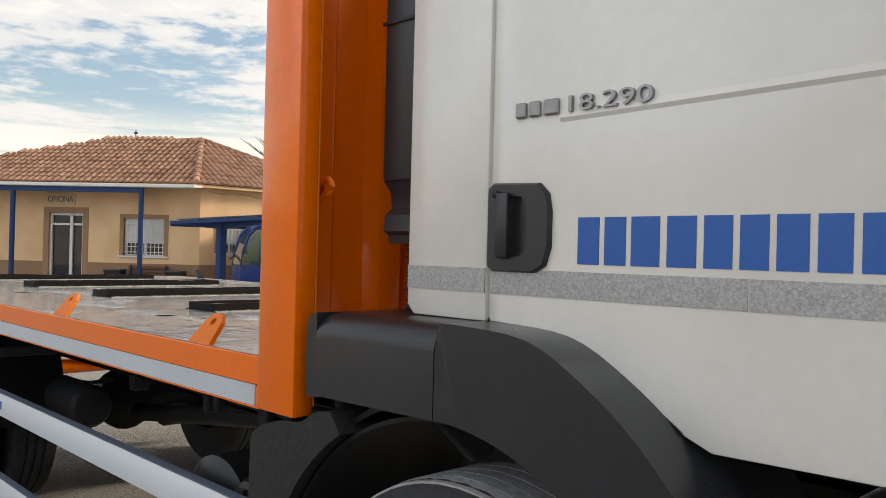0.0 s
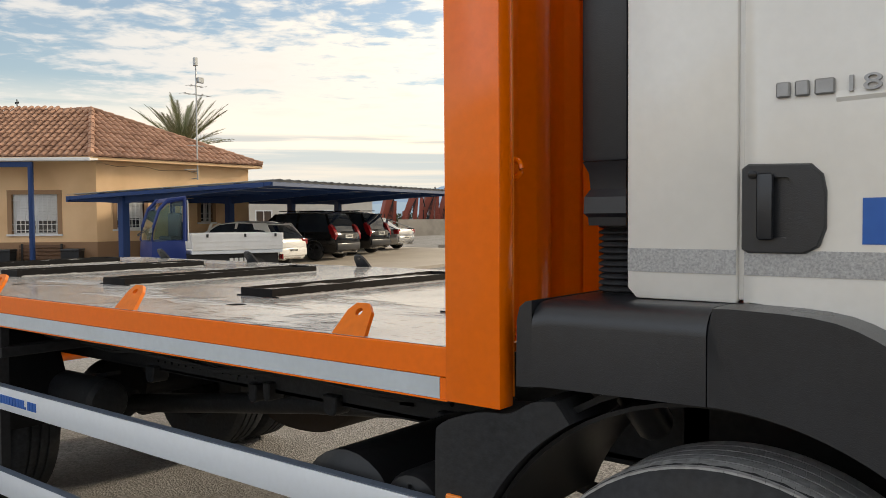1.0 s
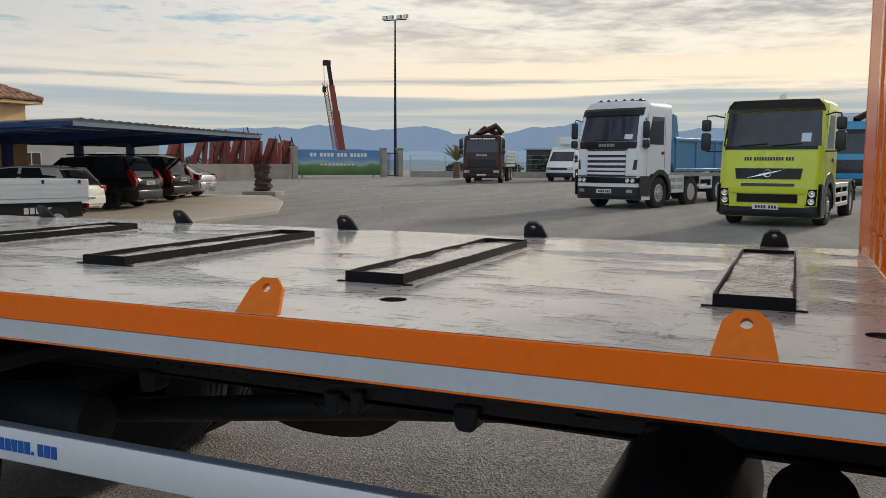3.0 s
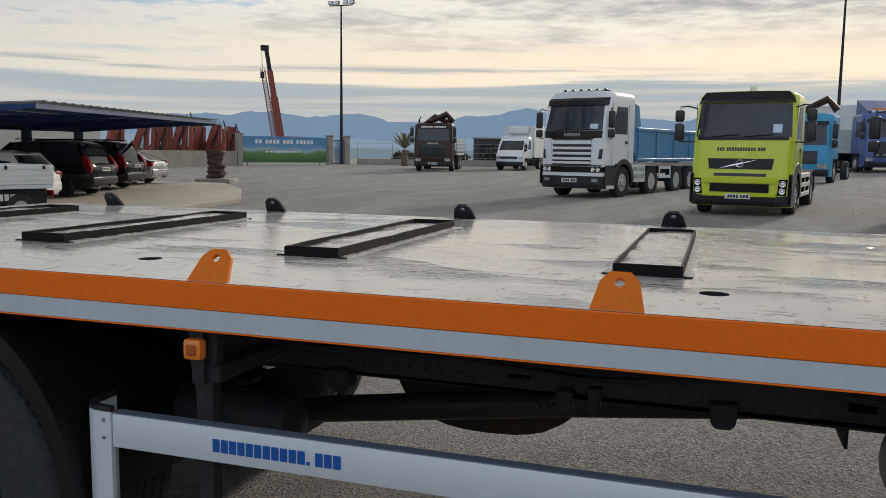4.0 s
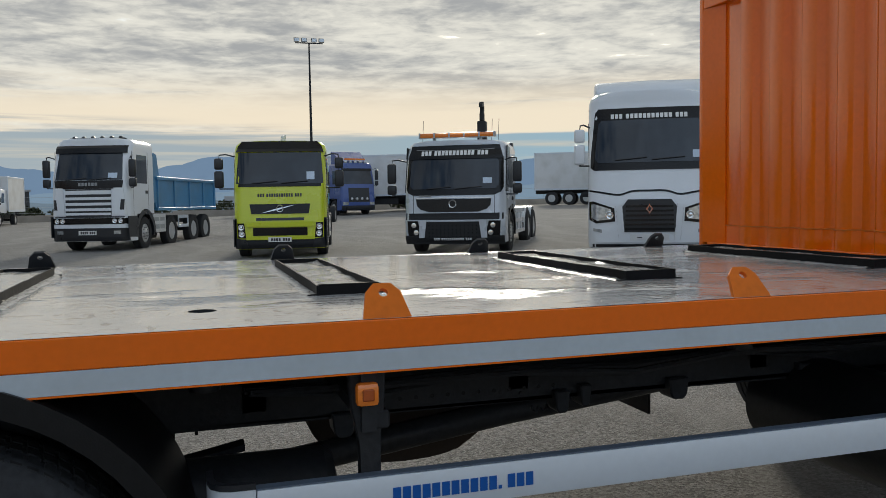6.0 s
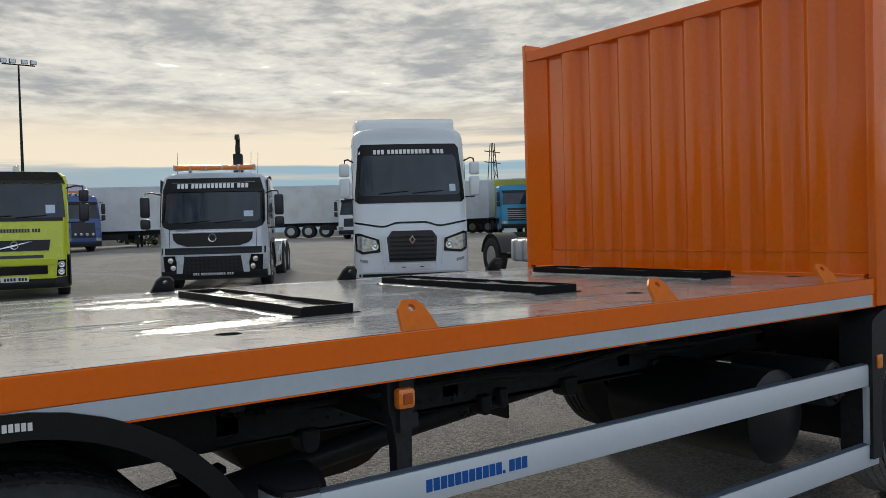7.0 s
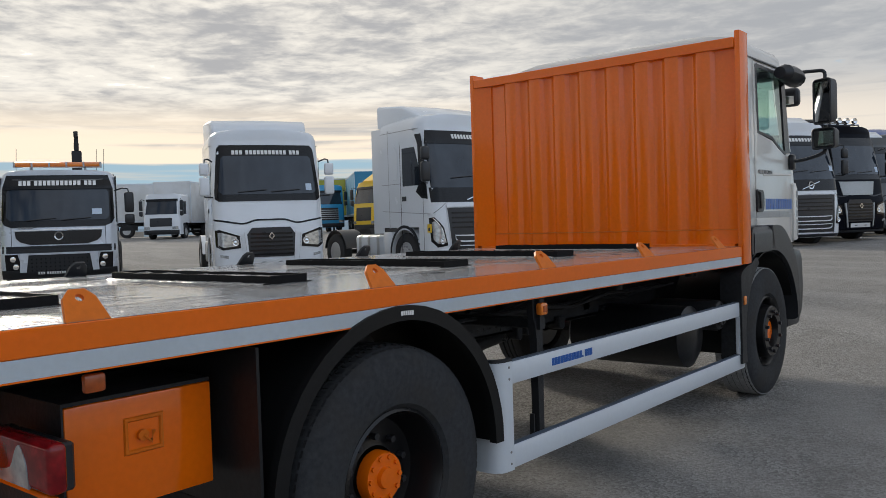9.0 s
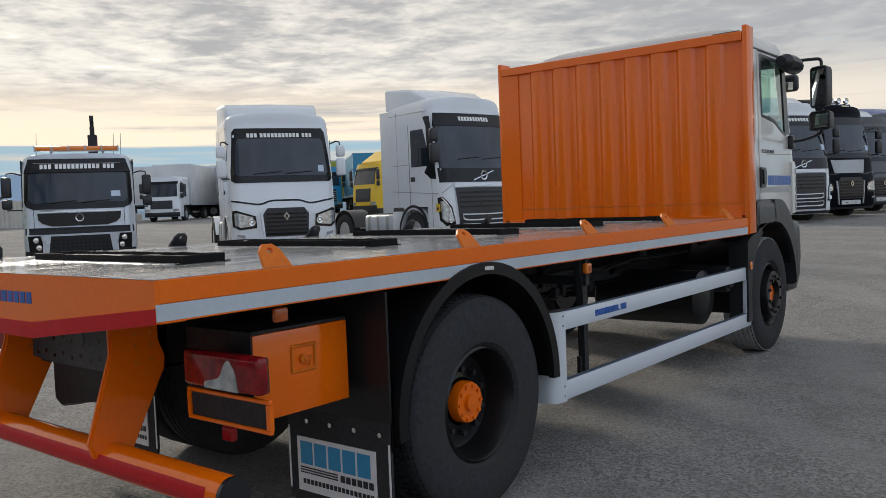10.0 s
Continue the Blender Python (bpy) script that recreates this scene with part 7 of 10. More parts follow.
def tractor(label, m, paint, name="tractor_unit", nose_style="tall", lower=None, lettering=None, roof_spoiler=True, rear=True, far=False, mirror_mat=None, length=5.9, axles=(1.40, 5.0), nose_mat=None, lamp_rack=False, spoiler_mat=None):
    """A long-distance cab with sleeper, roof spoiler and a bare rear frame."""
    tall = nose_style == "tall"
    back = 2.42
    if tall:
        cab = Cab([(0.28, 0.10), (0.40, 0.02), (0.75, 0.0), (1.30, 0.02), (1.42, 0.06), (1.92, 0.12), (3.05, 0.40), (3.28, 0.50)], 1.275, back, 0.24, 0.12, [(3.40, 0.01, 0), (3.50, 0.05, 0.01), (3.57, 0.14, 0.03), (3.61, 0.32, 0.05)])
        f = [
             ("under_bumper", BLACK_PLASTIC, -1.18, 1.18, 0.29, 0.36, 0.01)]
    else:
        cab = Cab([(0.28, 0.10), (0.40, 0.02), (0.80, 0.0), (1.5, 0.05), (1.95, 0.12), (3.0, 0.46), (3.22, 0.56)], 1.275, back, 0.30, 0.14, [(3.36, 0.02, 0), (3.46, 0.07, 0.01), (3.53, 0.16, 0.03), (3.57, 0.34, 0.05)])
        f = [("windscreen", DARK_GLASS, -1.20, 1.20, 1.92, 2.92, 0.018, (-1.16, 1.16)), ("screen_top", BLACK_GLOSS, -1.17, 1.17, 2.90, 3.20, 0.03, (-1.10, 1.10)),
             ("nose_panel", BLACK_GLOSS, -1.22, 1.22, 1.62, 1.93, 0.016, (-1.23, 1.23)), ("grille", BLACK_PLASTIC, -0.84, 0.84, 0.44, 1.50, 0.02, (-0.90, 0.90)),
             ("under_bumper", BLACK_PLASTIC, -1.18, 1.18, 0.29, 0.38, 0.01)]
    lo, body = lorry(label, m, cab, paint, axles, length, f, name=name, window=(0.66, 1.42, 2.0, 2.85), mirror=(2.05, 2.80), rails=0.95, tyre=0.51, mirror_mat=mirror_mat, arch_mat=paint, far=far, group="tractor units parked in the yard", mirror_gap=0.17, big_low=True)
    nm = nose_mat or paint
    for s in (-1, 1):
        if tall:
            lamp_unit(cab, body, s, [(0.70, 0.84), (1.10, 0.80), (1.245, 0.88), (1.25, 1.26), (1.16, 1.27), (0.72, 1.12)], ((0.82, 0.97, 0.085), (1.02, 0.98, 0.085)))
            line_on("lamp_edge", cab, body, LAMP_GLASS, [(s * 1.14, 0.84), (s * 1.20, 0.92), (s * 1.21, 1.20)], 0.02, 0.018)
            shape_part("day_lamp", cab, body, CLEAR_LENS, mirror_x([(0.98, 0.60), (1.16, 0.64), (1.16, 0.70), (0.98, 0.67)], s), 0.012)
            line_on("panel_gap", cab, body, BLACK_PLASTIC, [(s * 0.62, 0.45), (s * 0.66, 0.8), (s * 0.69, 1.16)], 0.012, 0.005)
            shape_part("nose_pillar", cab, body, nm, mirror_x([(0.50, 0.45), (0.54, 0.45), (0.62, 1.20), (0.56, 1.20)], s), 0.03)
        else:
            lamp_unit(cab, body, s, [(0.94, 0.70), (1.16, 0.66), (1.25, 0.80), (1.26, 1.30), (1.20, 1.32), (1.02, 1.10)], ((1.07, 0.80, 0.07), (1.12, 0.98, 0.07)))
            line_on("lamp_edge", cab, body, LAMP_GLASS, [(s * 0.99, 0.78), (s * 1.08, 1.10), (s * 1.22, 1.30)], 0.025, 0.02)
            side_shape("screen_swoosh", cab, body, BLACK_GLOSS, s, [(0.40, 1.70), (0.62, 1.72), (0.86, 1.86), (0.70, 2.05), (0.74, 2.90), (0.86, 3.12), (0.62, 3.12), (0.52, 2.6)], 0.004)
            line_on("panel_gap", cab, body, BLACK_PLASTIC, [(s * 0.93, 1.60), (s * 1.20, 1.40)], 0.012, 0.004)
        # door and sleeper lines
        for nme, pts in (("door_line", [(1.52, 0.95), (1.532, 0.95), (1.532, 3.0), (1.52, 3.0)]), ("sill_line", [(0.30, 1.38), (2.38, 1.48), (2.38, 1.492), (0.30, 1.392)]), ("waist_line", [(1.53, 2.06), (2.38, 2.06), (2.38, 2.072), (1.53, 2.072)]),
                         ("roof_line", [(0.70, 3.24), (2.40, 3.24), (2.40, 3.252), (0.70, 3.252)]), ("deflector_gap", [(2.05, 1.1), (2.062, 1.1), (2.062, 3.3), (2.05, 3.3)])):
            side_shape(nme, cab, body, STEEL_GREY, s, pts, 0.002)
        side_shape("locker_door", cab, body, paint, s, [(1.62, 2.16), (2.00, 2.16), (2.00, 2.92), (1.80, 2.98), (1.62, 2.80)], 0.012)
        side_shape("arch_edge", cab, body, paint if tall else DARK_GREY, s, arc_pts(axles[0], 0.51, 0.66, 0, 180, 16) + arc_pts(axles[0], 0.51, 0.60, 180, 0, 16), 0.016)
    if tall:
        shape_part("screen_surround", cab, body, BLACK_GLOSS, [(-1.14, 1.92), (1.14, 1.92), (1.22, 1.98), (1.22, 2.16), (1.13, 3.16), (1.06, 3.25), (-1.06, 3.25), (-1.13, 3.16), (-1.22, 2.16), (-1.22, 1.98)], 0.012, "black rounded windscreen surround")
        shape_part("windscreen", cab, body, DARK_GLASS, [(-1.05, 2.08), (1.05, 2.08), (1.13, 2.16), (1.12, 2.30), (1.05, 2.92), (0.99, 2.99), (-0.99, 2.99), (-1.05, 2.92), (-1.12, 2.30), (-1.13, 2.16)], 0.020, "dark windscreen")
        shape_part("grille", cab, body, BLACK_PLASTIC, [(-0.53, 0.62), (0.53, 0.62), (0.56, 1.14), (0.44, 1.30), (-0.44, 1.30), (-0.56, 1.14)], 0.03, "black slatted grille")
        for k in range(6):
            w = 0.50 - 0.004 * k
            front_part("grille_slat", cab, body, BLACK_GLOSS, -w, w, 0.66 + 0.095 * k, 0.70 + 0.095 * k, 0.045)
        dia = [(0.0, 1.00), (0.075, 1.10), (0.0, 1.20), (-0.075, 1.10)]
        y = cab.front(0, 1.1) - 0.05
        bm = B()
        rings = [[bm.verts.new((x, y - d, 1.10 + (z - 1.10) * k)) for x, z in [(px * k, pz) for px, pz in dia]] for k, d in ((1.0, -0.01), (1.0, 0.012), (0.55, 0.012), (0.55, -0.01))]
        ring_faces(bm, rings, True, False)
        part("badge", bm, CHROME, body, "chrome diamond badge", 0)
        line_on("nose_line", cab, body, BLACK_GLOSS, [(-1.27, 1.50), (-1.0, 1.455), (-0.62, 1.40), (-0.34, 1.475), (0.0, 1.48), (0.34, 1.475), (0.62, 1.40), (1.0, 1.455), (1.27, 1.50)], 0.042, 0.008)
        if nose_mat:
            shape_part("nose_panel", cab, body, nose_mat, [(-0.62, 1.44), (0.62, 1.44), (0.72, 1.86), (-0.72, 1.86)], 0.014, "grey nose panel")
        shape_part("plate_holder", cab, body, BOX_WHITE, [(-0.40, 0.44), (0.40, 0.44), (0.40, 0.57), (-0.40, 0.57)], 0.02)
        for x in (-0.2, 0.2):
            front_part("holder_slot", cab, body, BLACK_PLASTIC, x - 0.05, x + 0.05, 0.49, 0.51, 0.024)
    else:
        for z in (0.56, 0.80):
            line_on("grille_frame", cab, body, nm, [(-0.74, z + 0.13), (-0.66, z), (0.0, z - 0.01), (0.66, z), (0.74, z + 0.13)], 0.035, 0.05)
            line_on("grille_frame", cab, body, nm, [(-0.74, z + 0.13), (0.0, z + 0.12), (0.74, z + 0.13)], 0.025, 0.05)
        for k in range(4):
            front_part("grille_slat", cab, body, BLACK_GLOSS, -0.80, 0.80, 1.08 + 0.10 * k, 1.11 + 0.10 * k, 0.032)
        for s in (-1, 1):
            line_on("grille_surround", cab, body, nm, [(s * 0.84, 0.42), (s * 0.87, 0.9), (s * 0.93, 1.52)], 0.05, 0.04)
        line_on("grille_surround", cab, body, nm, [(-0.93, 1.54), (0.0, 1.56), (0.93, 1.54)], 0.07, 0.04)
        bm = B()
        lathe(bm, [(0.075, 0.0), (0.11, -0.012), (0.10, -0.03), (0.075, -0.02)], (0, cab.front(0, 1.76) - 0.02, 1.76), "y", 18, closed=True)
        part("badge_ring", bm, CHROME, body)
        line_on("nose_slash", cab, body, CHROME, [(-0.34, 1.66), (0.0, 1.76), (0.34, 1.86)], 0.02, 0.03)
    if lettering:
        bars_on(cab, body, WHITE_TEXT, lettering[0], lettering[1], 3.02, 3.12, lettering[2], 0.028 if tall else 0.036, "screen_lettering", "white lettering above the windscreen")
    wipers(cab, body, 2.10, 1.0)
    front_part("paper_sheet", cab, body, PAPER, 0.88, 1.02, 2.16, 2.32, 0.026)
    bm = B()
    zz = 3.44
    tube(bm, [(x, cab.front(x, 3.28) - 0.02 + 0.12, zz + 0.03 * (1 - (x / 0.8) ** 2)) for x in (-0.78, -0.5, -0.25, 0, 0.25, 0.5, 0.78)], 0.022, 8)
    part("roof_bar", bm, BLACK_PLASTIC, body)
    for x in (-0.72, 0.72):
        bm = B()
        box(bm, x - 0.035, x + 0.035, cab.front(x, 3.28) + 0.04, cab.front(x, 3.28) + 0.16, zz - 0.10, zz + 0.06, 0.01)
        part("bar_foot", bm, BLACK_PLASTIC, body)
    if lamp_rack:
        bm = B()
        tube(bm, [(-0.95, 0.85, 3.55), (-0.85, 0.80, 3.70), (0.85, 0.80, 3.70), (0.95, 0.85, 3.55)], 0.03, 8)
        part("lamp_rack", bm, CHROME, body)
        for k in range(5):
            bm = B()
            lathe(bm, [(0.01, 0.09), (0.08, 0.06), (0.10, -0.02), (0.085, -0.035), (0.01, -0.02)], (-0.66 + 0.33 * k, 0.76, 3.82), "y", 14)
            part("roof_lamp", bm, CHROME, body)
    if roof_spoiler:
        bm = B()
        rings = []
        top = 3.97 if tall else 3.90
        steps = ((1.32, 1.10, 3.45, top - 0.30), (1.36, 1.14, 3.44, top - 0.20), (1.62, 1.18, 3.43, top - 0.02), (back + 0.14, 1.235, 3.40, top + 0.02)) if tall else ((0.96, 0.98, 3.40, top - 0.38), (1.02, 1.02, 3.40, top - 0.32), (1.65, 1.15, 3.40, top - 0.06), (back + 0.14, 1.235, 3.40, top + 0.02))
        for y, hw_, z0, z1 in steps:
            ring = [(-hw_, y, z0), (-hw_, y, z1 - 0.07), (-hw_ + 0.02, y, z1 - 0.025), (-hw_ + 0.07, y, z1), (0, y, z1 + 0.02), (hw_ - 0.07, y, z1), (hw_ - 0.02, y, z1 - 0.025), (hw_, y, z1 - 0.07), (hw_, y, z0)]
            rings.append(ring)
        loft(bm, rings)
        part("roof_spoiler", bm, spoiler_mat or paint, body, "", 40)
        bm = B()
        for s in (-1, 1):
            prism(bm, [(back - 0.04, 1.0), (back + 0.42, 1.0), (back + 0.42, 3.38), (back - 0.04, 3.38)], "x", *sorted((s * 1.235, s * 1.262)))
        pieces("side_deflector", bm, paint, body)
    if rear:
        for s in (-1, 1):
            bm = B()
            box(bm, *sorted((s * 0.60, s * 1.2)), back + 0.05, 3.95, 0.42, 0.98, 0.09, 4)
            tank = part("fuel_tank", bm, ALU, lo, "aluminium fuel tank")
            bm = B()
            for y in (2.75, 3.2, 3.65):
                box(bm, *sorted((s * 0.59, s * 1.21)), y, y + 0.05, 0.41, 0.99, 0.09, 4)
            pieces("tank_strap", bm, GALV, tank)
            bm = B()
            pts = arc_pts(axles[-1], 0.51, 0.63, 10, 170, 14) + arc_pts(axles[-1], 0.51, 0.61, 170, 10, 14)
            prism(bm, pts, "x", *sorted((s * 0.62, s * 1.24)))
            part("mudguard", bm, paint if tall and paint is LORRY_WHITE else BLACK_PLASTIC, lo)
            bm = B()
            box(bm, *sorted((s * 1.0, s * 1.26)), 1.98, 2.40, 0.32, 1.05, 0.03, 2)
            part("side_skirt", bm, paint, lo)
        bm = B()
        prism(bm, [(4.3, 1.0), (5.6, 1.0), (5.5, 1.12), (4.4, 1.16)], "x", -0.45, 0.45)
        part("fifth_wheel", bm, CHASSIS, lo)
        bm = B()
        for k in range(3):
            pts = [(-0.3 + 0.3 * k, 2.5, 2.1), (-0.3 + 0.3 * k, 2.8, 1.5 + 0.1 * k), (-0.2 + 0.2 * k, 2.7, 1.2), (-0.2 + 0.2 * k, 3.1, 1.05)]
            tube(bm, pts, 0.02, 6)
        pieces("air_hose", bm, CHASSIS, lo)
    if not tall:
        for ob in [body] + list(body.children_recursive):
            for v in ob.data.vertices:
                z = v.co.z
                v.co.z = z if z < 0.9 else 0.9 + (z - 0.9) * 1.16 if z < 1.92 else 2.083 + (z - 1.92) * 1.10
    return lo, body, cab


tractor("white tractor unit with tall cab and roof spoiler", place_at(6.05, 13.05, -30), LORRY_WHITE, nose_style="tall", lettering=(-0.80, 0.80, (3, 11, 3)), mirror_mat=LORRY_WHITE)
lo, body, cab = tractor("white tractor unit with black windscreen surround and yellow sticker", place_at(9.88, 9.87, -14), LORRY_WHITE, nose_style="swept", lettering=(-0.45, 0.55, (11,)), mirror_mat=BLACK_PLASTIC)
side_shape("sticker", cab, body, SIGNAL_YELLOW, -1, [(0.28, 1.02), (0.42, 1.02), (0.42, 1.22), (0.28, 1.22)], 0.004, "small yellow and black sticker")
side_shape("sticker_mark", cab, body, DARK_TEXT, -1, [(0.31, 1.06), (0.39, 1.06), (0.39, 1.12), (0.31, 1.14)], 0.006)
tractor("white tractor unit with black slatted grille", place_at(20.85, 5.2, -32), LORRY_WHITE, nose_style="swept", lettering=(-0.6, 0.6, (10,)))
tractor("black tractor unit with chrome lamp rack on the roof", place_at(23.7, 4.5, -29) @ Matrix.Scale(1.07, 4), LORRY_BLACK, nose_style="tall", nose_mat=GALV, lamp_rack=True)
tractor("grey tractor unit with white roof fairing", place_at(27.4, 4.2, -27), LORRY_GREY, nose_style="tall", spoiler_mat=LORRY_WHITE)
tractor("grey tractor unit with blue roof fairing", place_at(31.2, 4.1, -27), LORRY_GREY, nose_style="swept", far=True, spoiler_mat=LORRY_BLUE)
# ---- office, carport, parked cars, far yard ----
EAVE = 3.62
HC, HR, HB, HL = Vector((-24.0, 12.3)), Vector((-24.0, 18.4)), Vector((-33.0, 18.4)), Vector((-33.1, 4.5))
RIDGE_A, RIDGE_B = Vector((-26.9, 13.8, 5.50)), Vector((-29.9, 12.1, 5.44))


def along(p, q):
    """The pose whose x runs from p to q along a wall, with -y outward, at the ground."""
    d = (q - p).normalized()
    return Matrix(((d.x, -d.y, 0, p.x), (d.y, d.x, 0, p.y), (0, 0, 1, 0), (0, 0, 0, 1)))


def wall_with_openings(name, length, z0, z1, openings, m, mat, thick=0.3, kind="structure"):
    """A wall in its own x-z plane, outer face at y = 0, with openings cut through it."""
    xs = sorted({0.0, length, *(v for o in openings for v in o[:2])})
    bm = B()
    for a, b in zip(xs, xs[1:]):
        mid = (a + b) / 2
        cuts = sorted((o[2], o[3]) for o in openings if o[0] < mid < o[1])
        z = z0
        for lo, hi in cuts + [(z1, z1)]:
            if lo > z:
                box(bm, a, b, 0.0, thick, z, lo)
            z = hi
    bmesh.ops.remove_doubles(bm, verts=bm.verts, dist=0.001)
    ob = solid(name, bm, mat, "ochre rendered office wall with brown dado", "wall", kind=kind, smooth=0)
    ob.matrix_basis = m
    return ob


def window_unit(name, m, u0, u1, z0, z1, shutter=True, bars=True):
    w = thing(name, "white barred window with lowered shutter in a brown surround", "window")
    tagged(w, kind="structure")
    w.matrix_basis = m
    bm = B()
    for a, b, c, d in ((u0 - 0.14, u0, z0 - 0.05, z1 + 0.14), (u1, u1 + 0.14, z0 - 0.05, z1 + 0.14), (u0, u1, z1, z1 + 0.14)):
        box(bm, a, b, -0.02, 0.10, c, d)
    part("surround", bm, SURROUND, w)
    bm = B()
    box(bm, u0 - 0.16, u1 + 0.16, -0.06, 0.12, z0 - 0.06, z0)
    part("window_sill", bm, BOX_WHITE, w)
    bm = B()
    for a, b, c, d in ((u0, u0 + 0.06, z0, z1), (u1 - 0.06, u1, z0, z1), (u0, u1, z1 - 0.06, z1), (u0, u1, z0, z0 + 0.05), ((u0 + u1) / 2 - 0.03, (u0 + u1) / 2 + 0.03, z0, z1)):
        box(bm, a, b, 0.10, 0.16, c, d)
    part("window_frame", bm, BOX_WHITE, w)
    bm = B()
    box(bm, u0, u1, 0.17, 0.18, z0, z1)
    part("pane", bm, DARK_GLASS, w)
    if shutter:
        bm = B()
        zz = z1
        while zz > z0 + 0.36 * (z1 - z0):
            prism(bm, [(0.085, zz), (0.10, zz - 0.045), (0.098, zz), ], "x", u0 + 0.03, u1 - 0.03)
            box(bm, u0 + 0.03, u1 - 0.03, 0.092, 0.10, zz - 0.048, zz)
            zz -= 0.05
        part("shutter", bm, BOX_WHITE, w, "white roller shutter half down")
    if bars:
        bm = B()
        k = u0 + 0.12
        while k < u1 - 0.05:
            box(bm, k, k + 0.018, 0.01, 0.028, z0, z1)
            k += 0.14
        for zz in (z0 + 0.12, z0 + 0.3, z1 - 0.2):
            box(bm, u0, u1, 0.008, 0.03, zz, zz + 0.02)
        pieces("window_bars", bm, BOX_WHITE, w)
    return w


def inside(pt, poly):
    c = False
    n = len(poly)
    for i in range(n):
        a, b = poly[i], poly[(i + 1) % n]
        if (a[1] > pt[1]) != (b[1] > pt[1]) and pt[0] < (b[0] - a[0]) * (pt[1] - a[1]) / (b[1] - a[1]) + a[0]:
            c = not c
    return c


def tiled_plane(bm, poly, rng):
    """Barrel tiles in overlapping courses over one slope; poly starts with its two eave corners."""
    p0, p1 = Vector(poly[0]), Vector(poly[1])
    ux = (p1 - p0).normalized()
    nrm = ux.cross(Vector(poly[2]) - p0).normalized()
    if nrm.z < 0:
        nrm = -nrm
    uy = nrm.cross(ux)
    if uy.z < 0:
        uy = -uy
    flat = [((Vector(p) - p0).dot(ux), (Vector(p) - p0).dot(uy)) for p in poly]
    w, hgt = max(f[0] for f in flat), max(f[1] for f in flat)
    lo = min(f[0] for f in flat)
    bm.faces.new([bm.verts.new(Vector(p) - nrm * 0.02) for p in poly])
    pitch, course = 0.235, 0.36
    for i in range(int((w - lo) / pitch)):
        for j in range(int(hgt / course) + 1):
            cx, cy = lo + pitch * (i + 0.5), course * (j + 0.5)
            if not inside((cx, cy), flat):
                continue
            lift = rng.uniform(-0.008, 0.008)
            rings = []
            for yy, r, h in ((cy - course * 0.62, 0.098, 0.045 + lift), (cy + course * 0.55, 0.080, 0.012 + lift)):
                rings.append([bm.verts.new(p0 + ux * (cx + r * math.cos(a)) + uy * yy + nrm * (h + 0.075 * math.sin(a))) for a in [math.pi * k / 5 for k in range(6)]])
            for k in range(5):
                bm.faces.new((rings[0][k], rings[0][k + 1], rings[1][k + 1], rings[1][k]))
            bm.faces.new(rings[0])


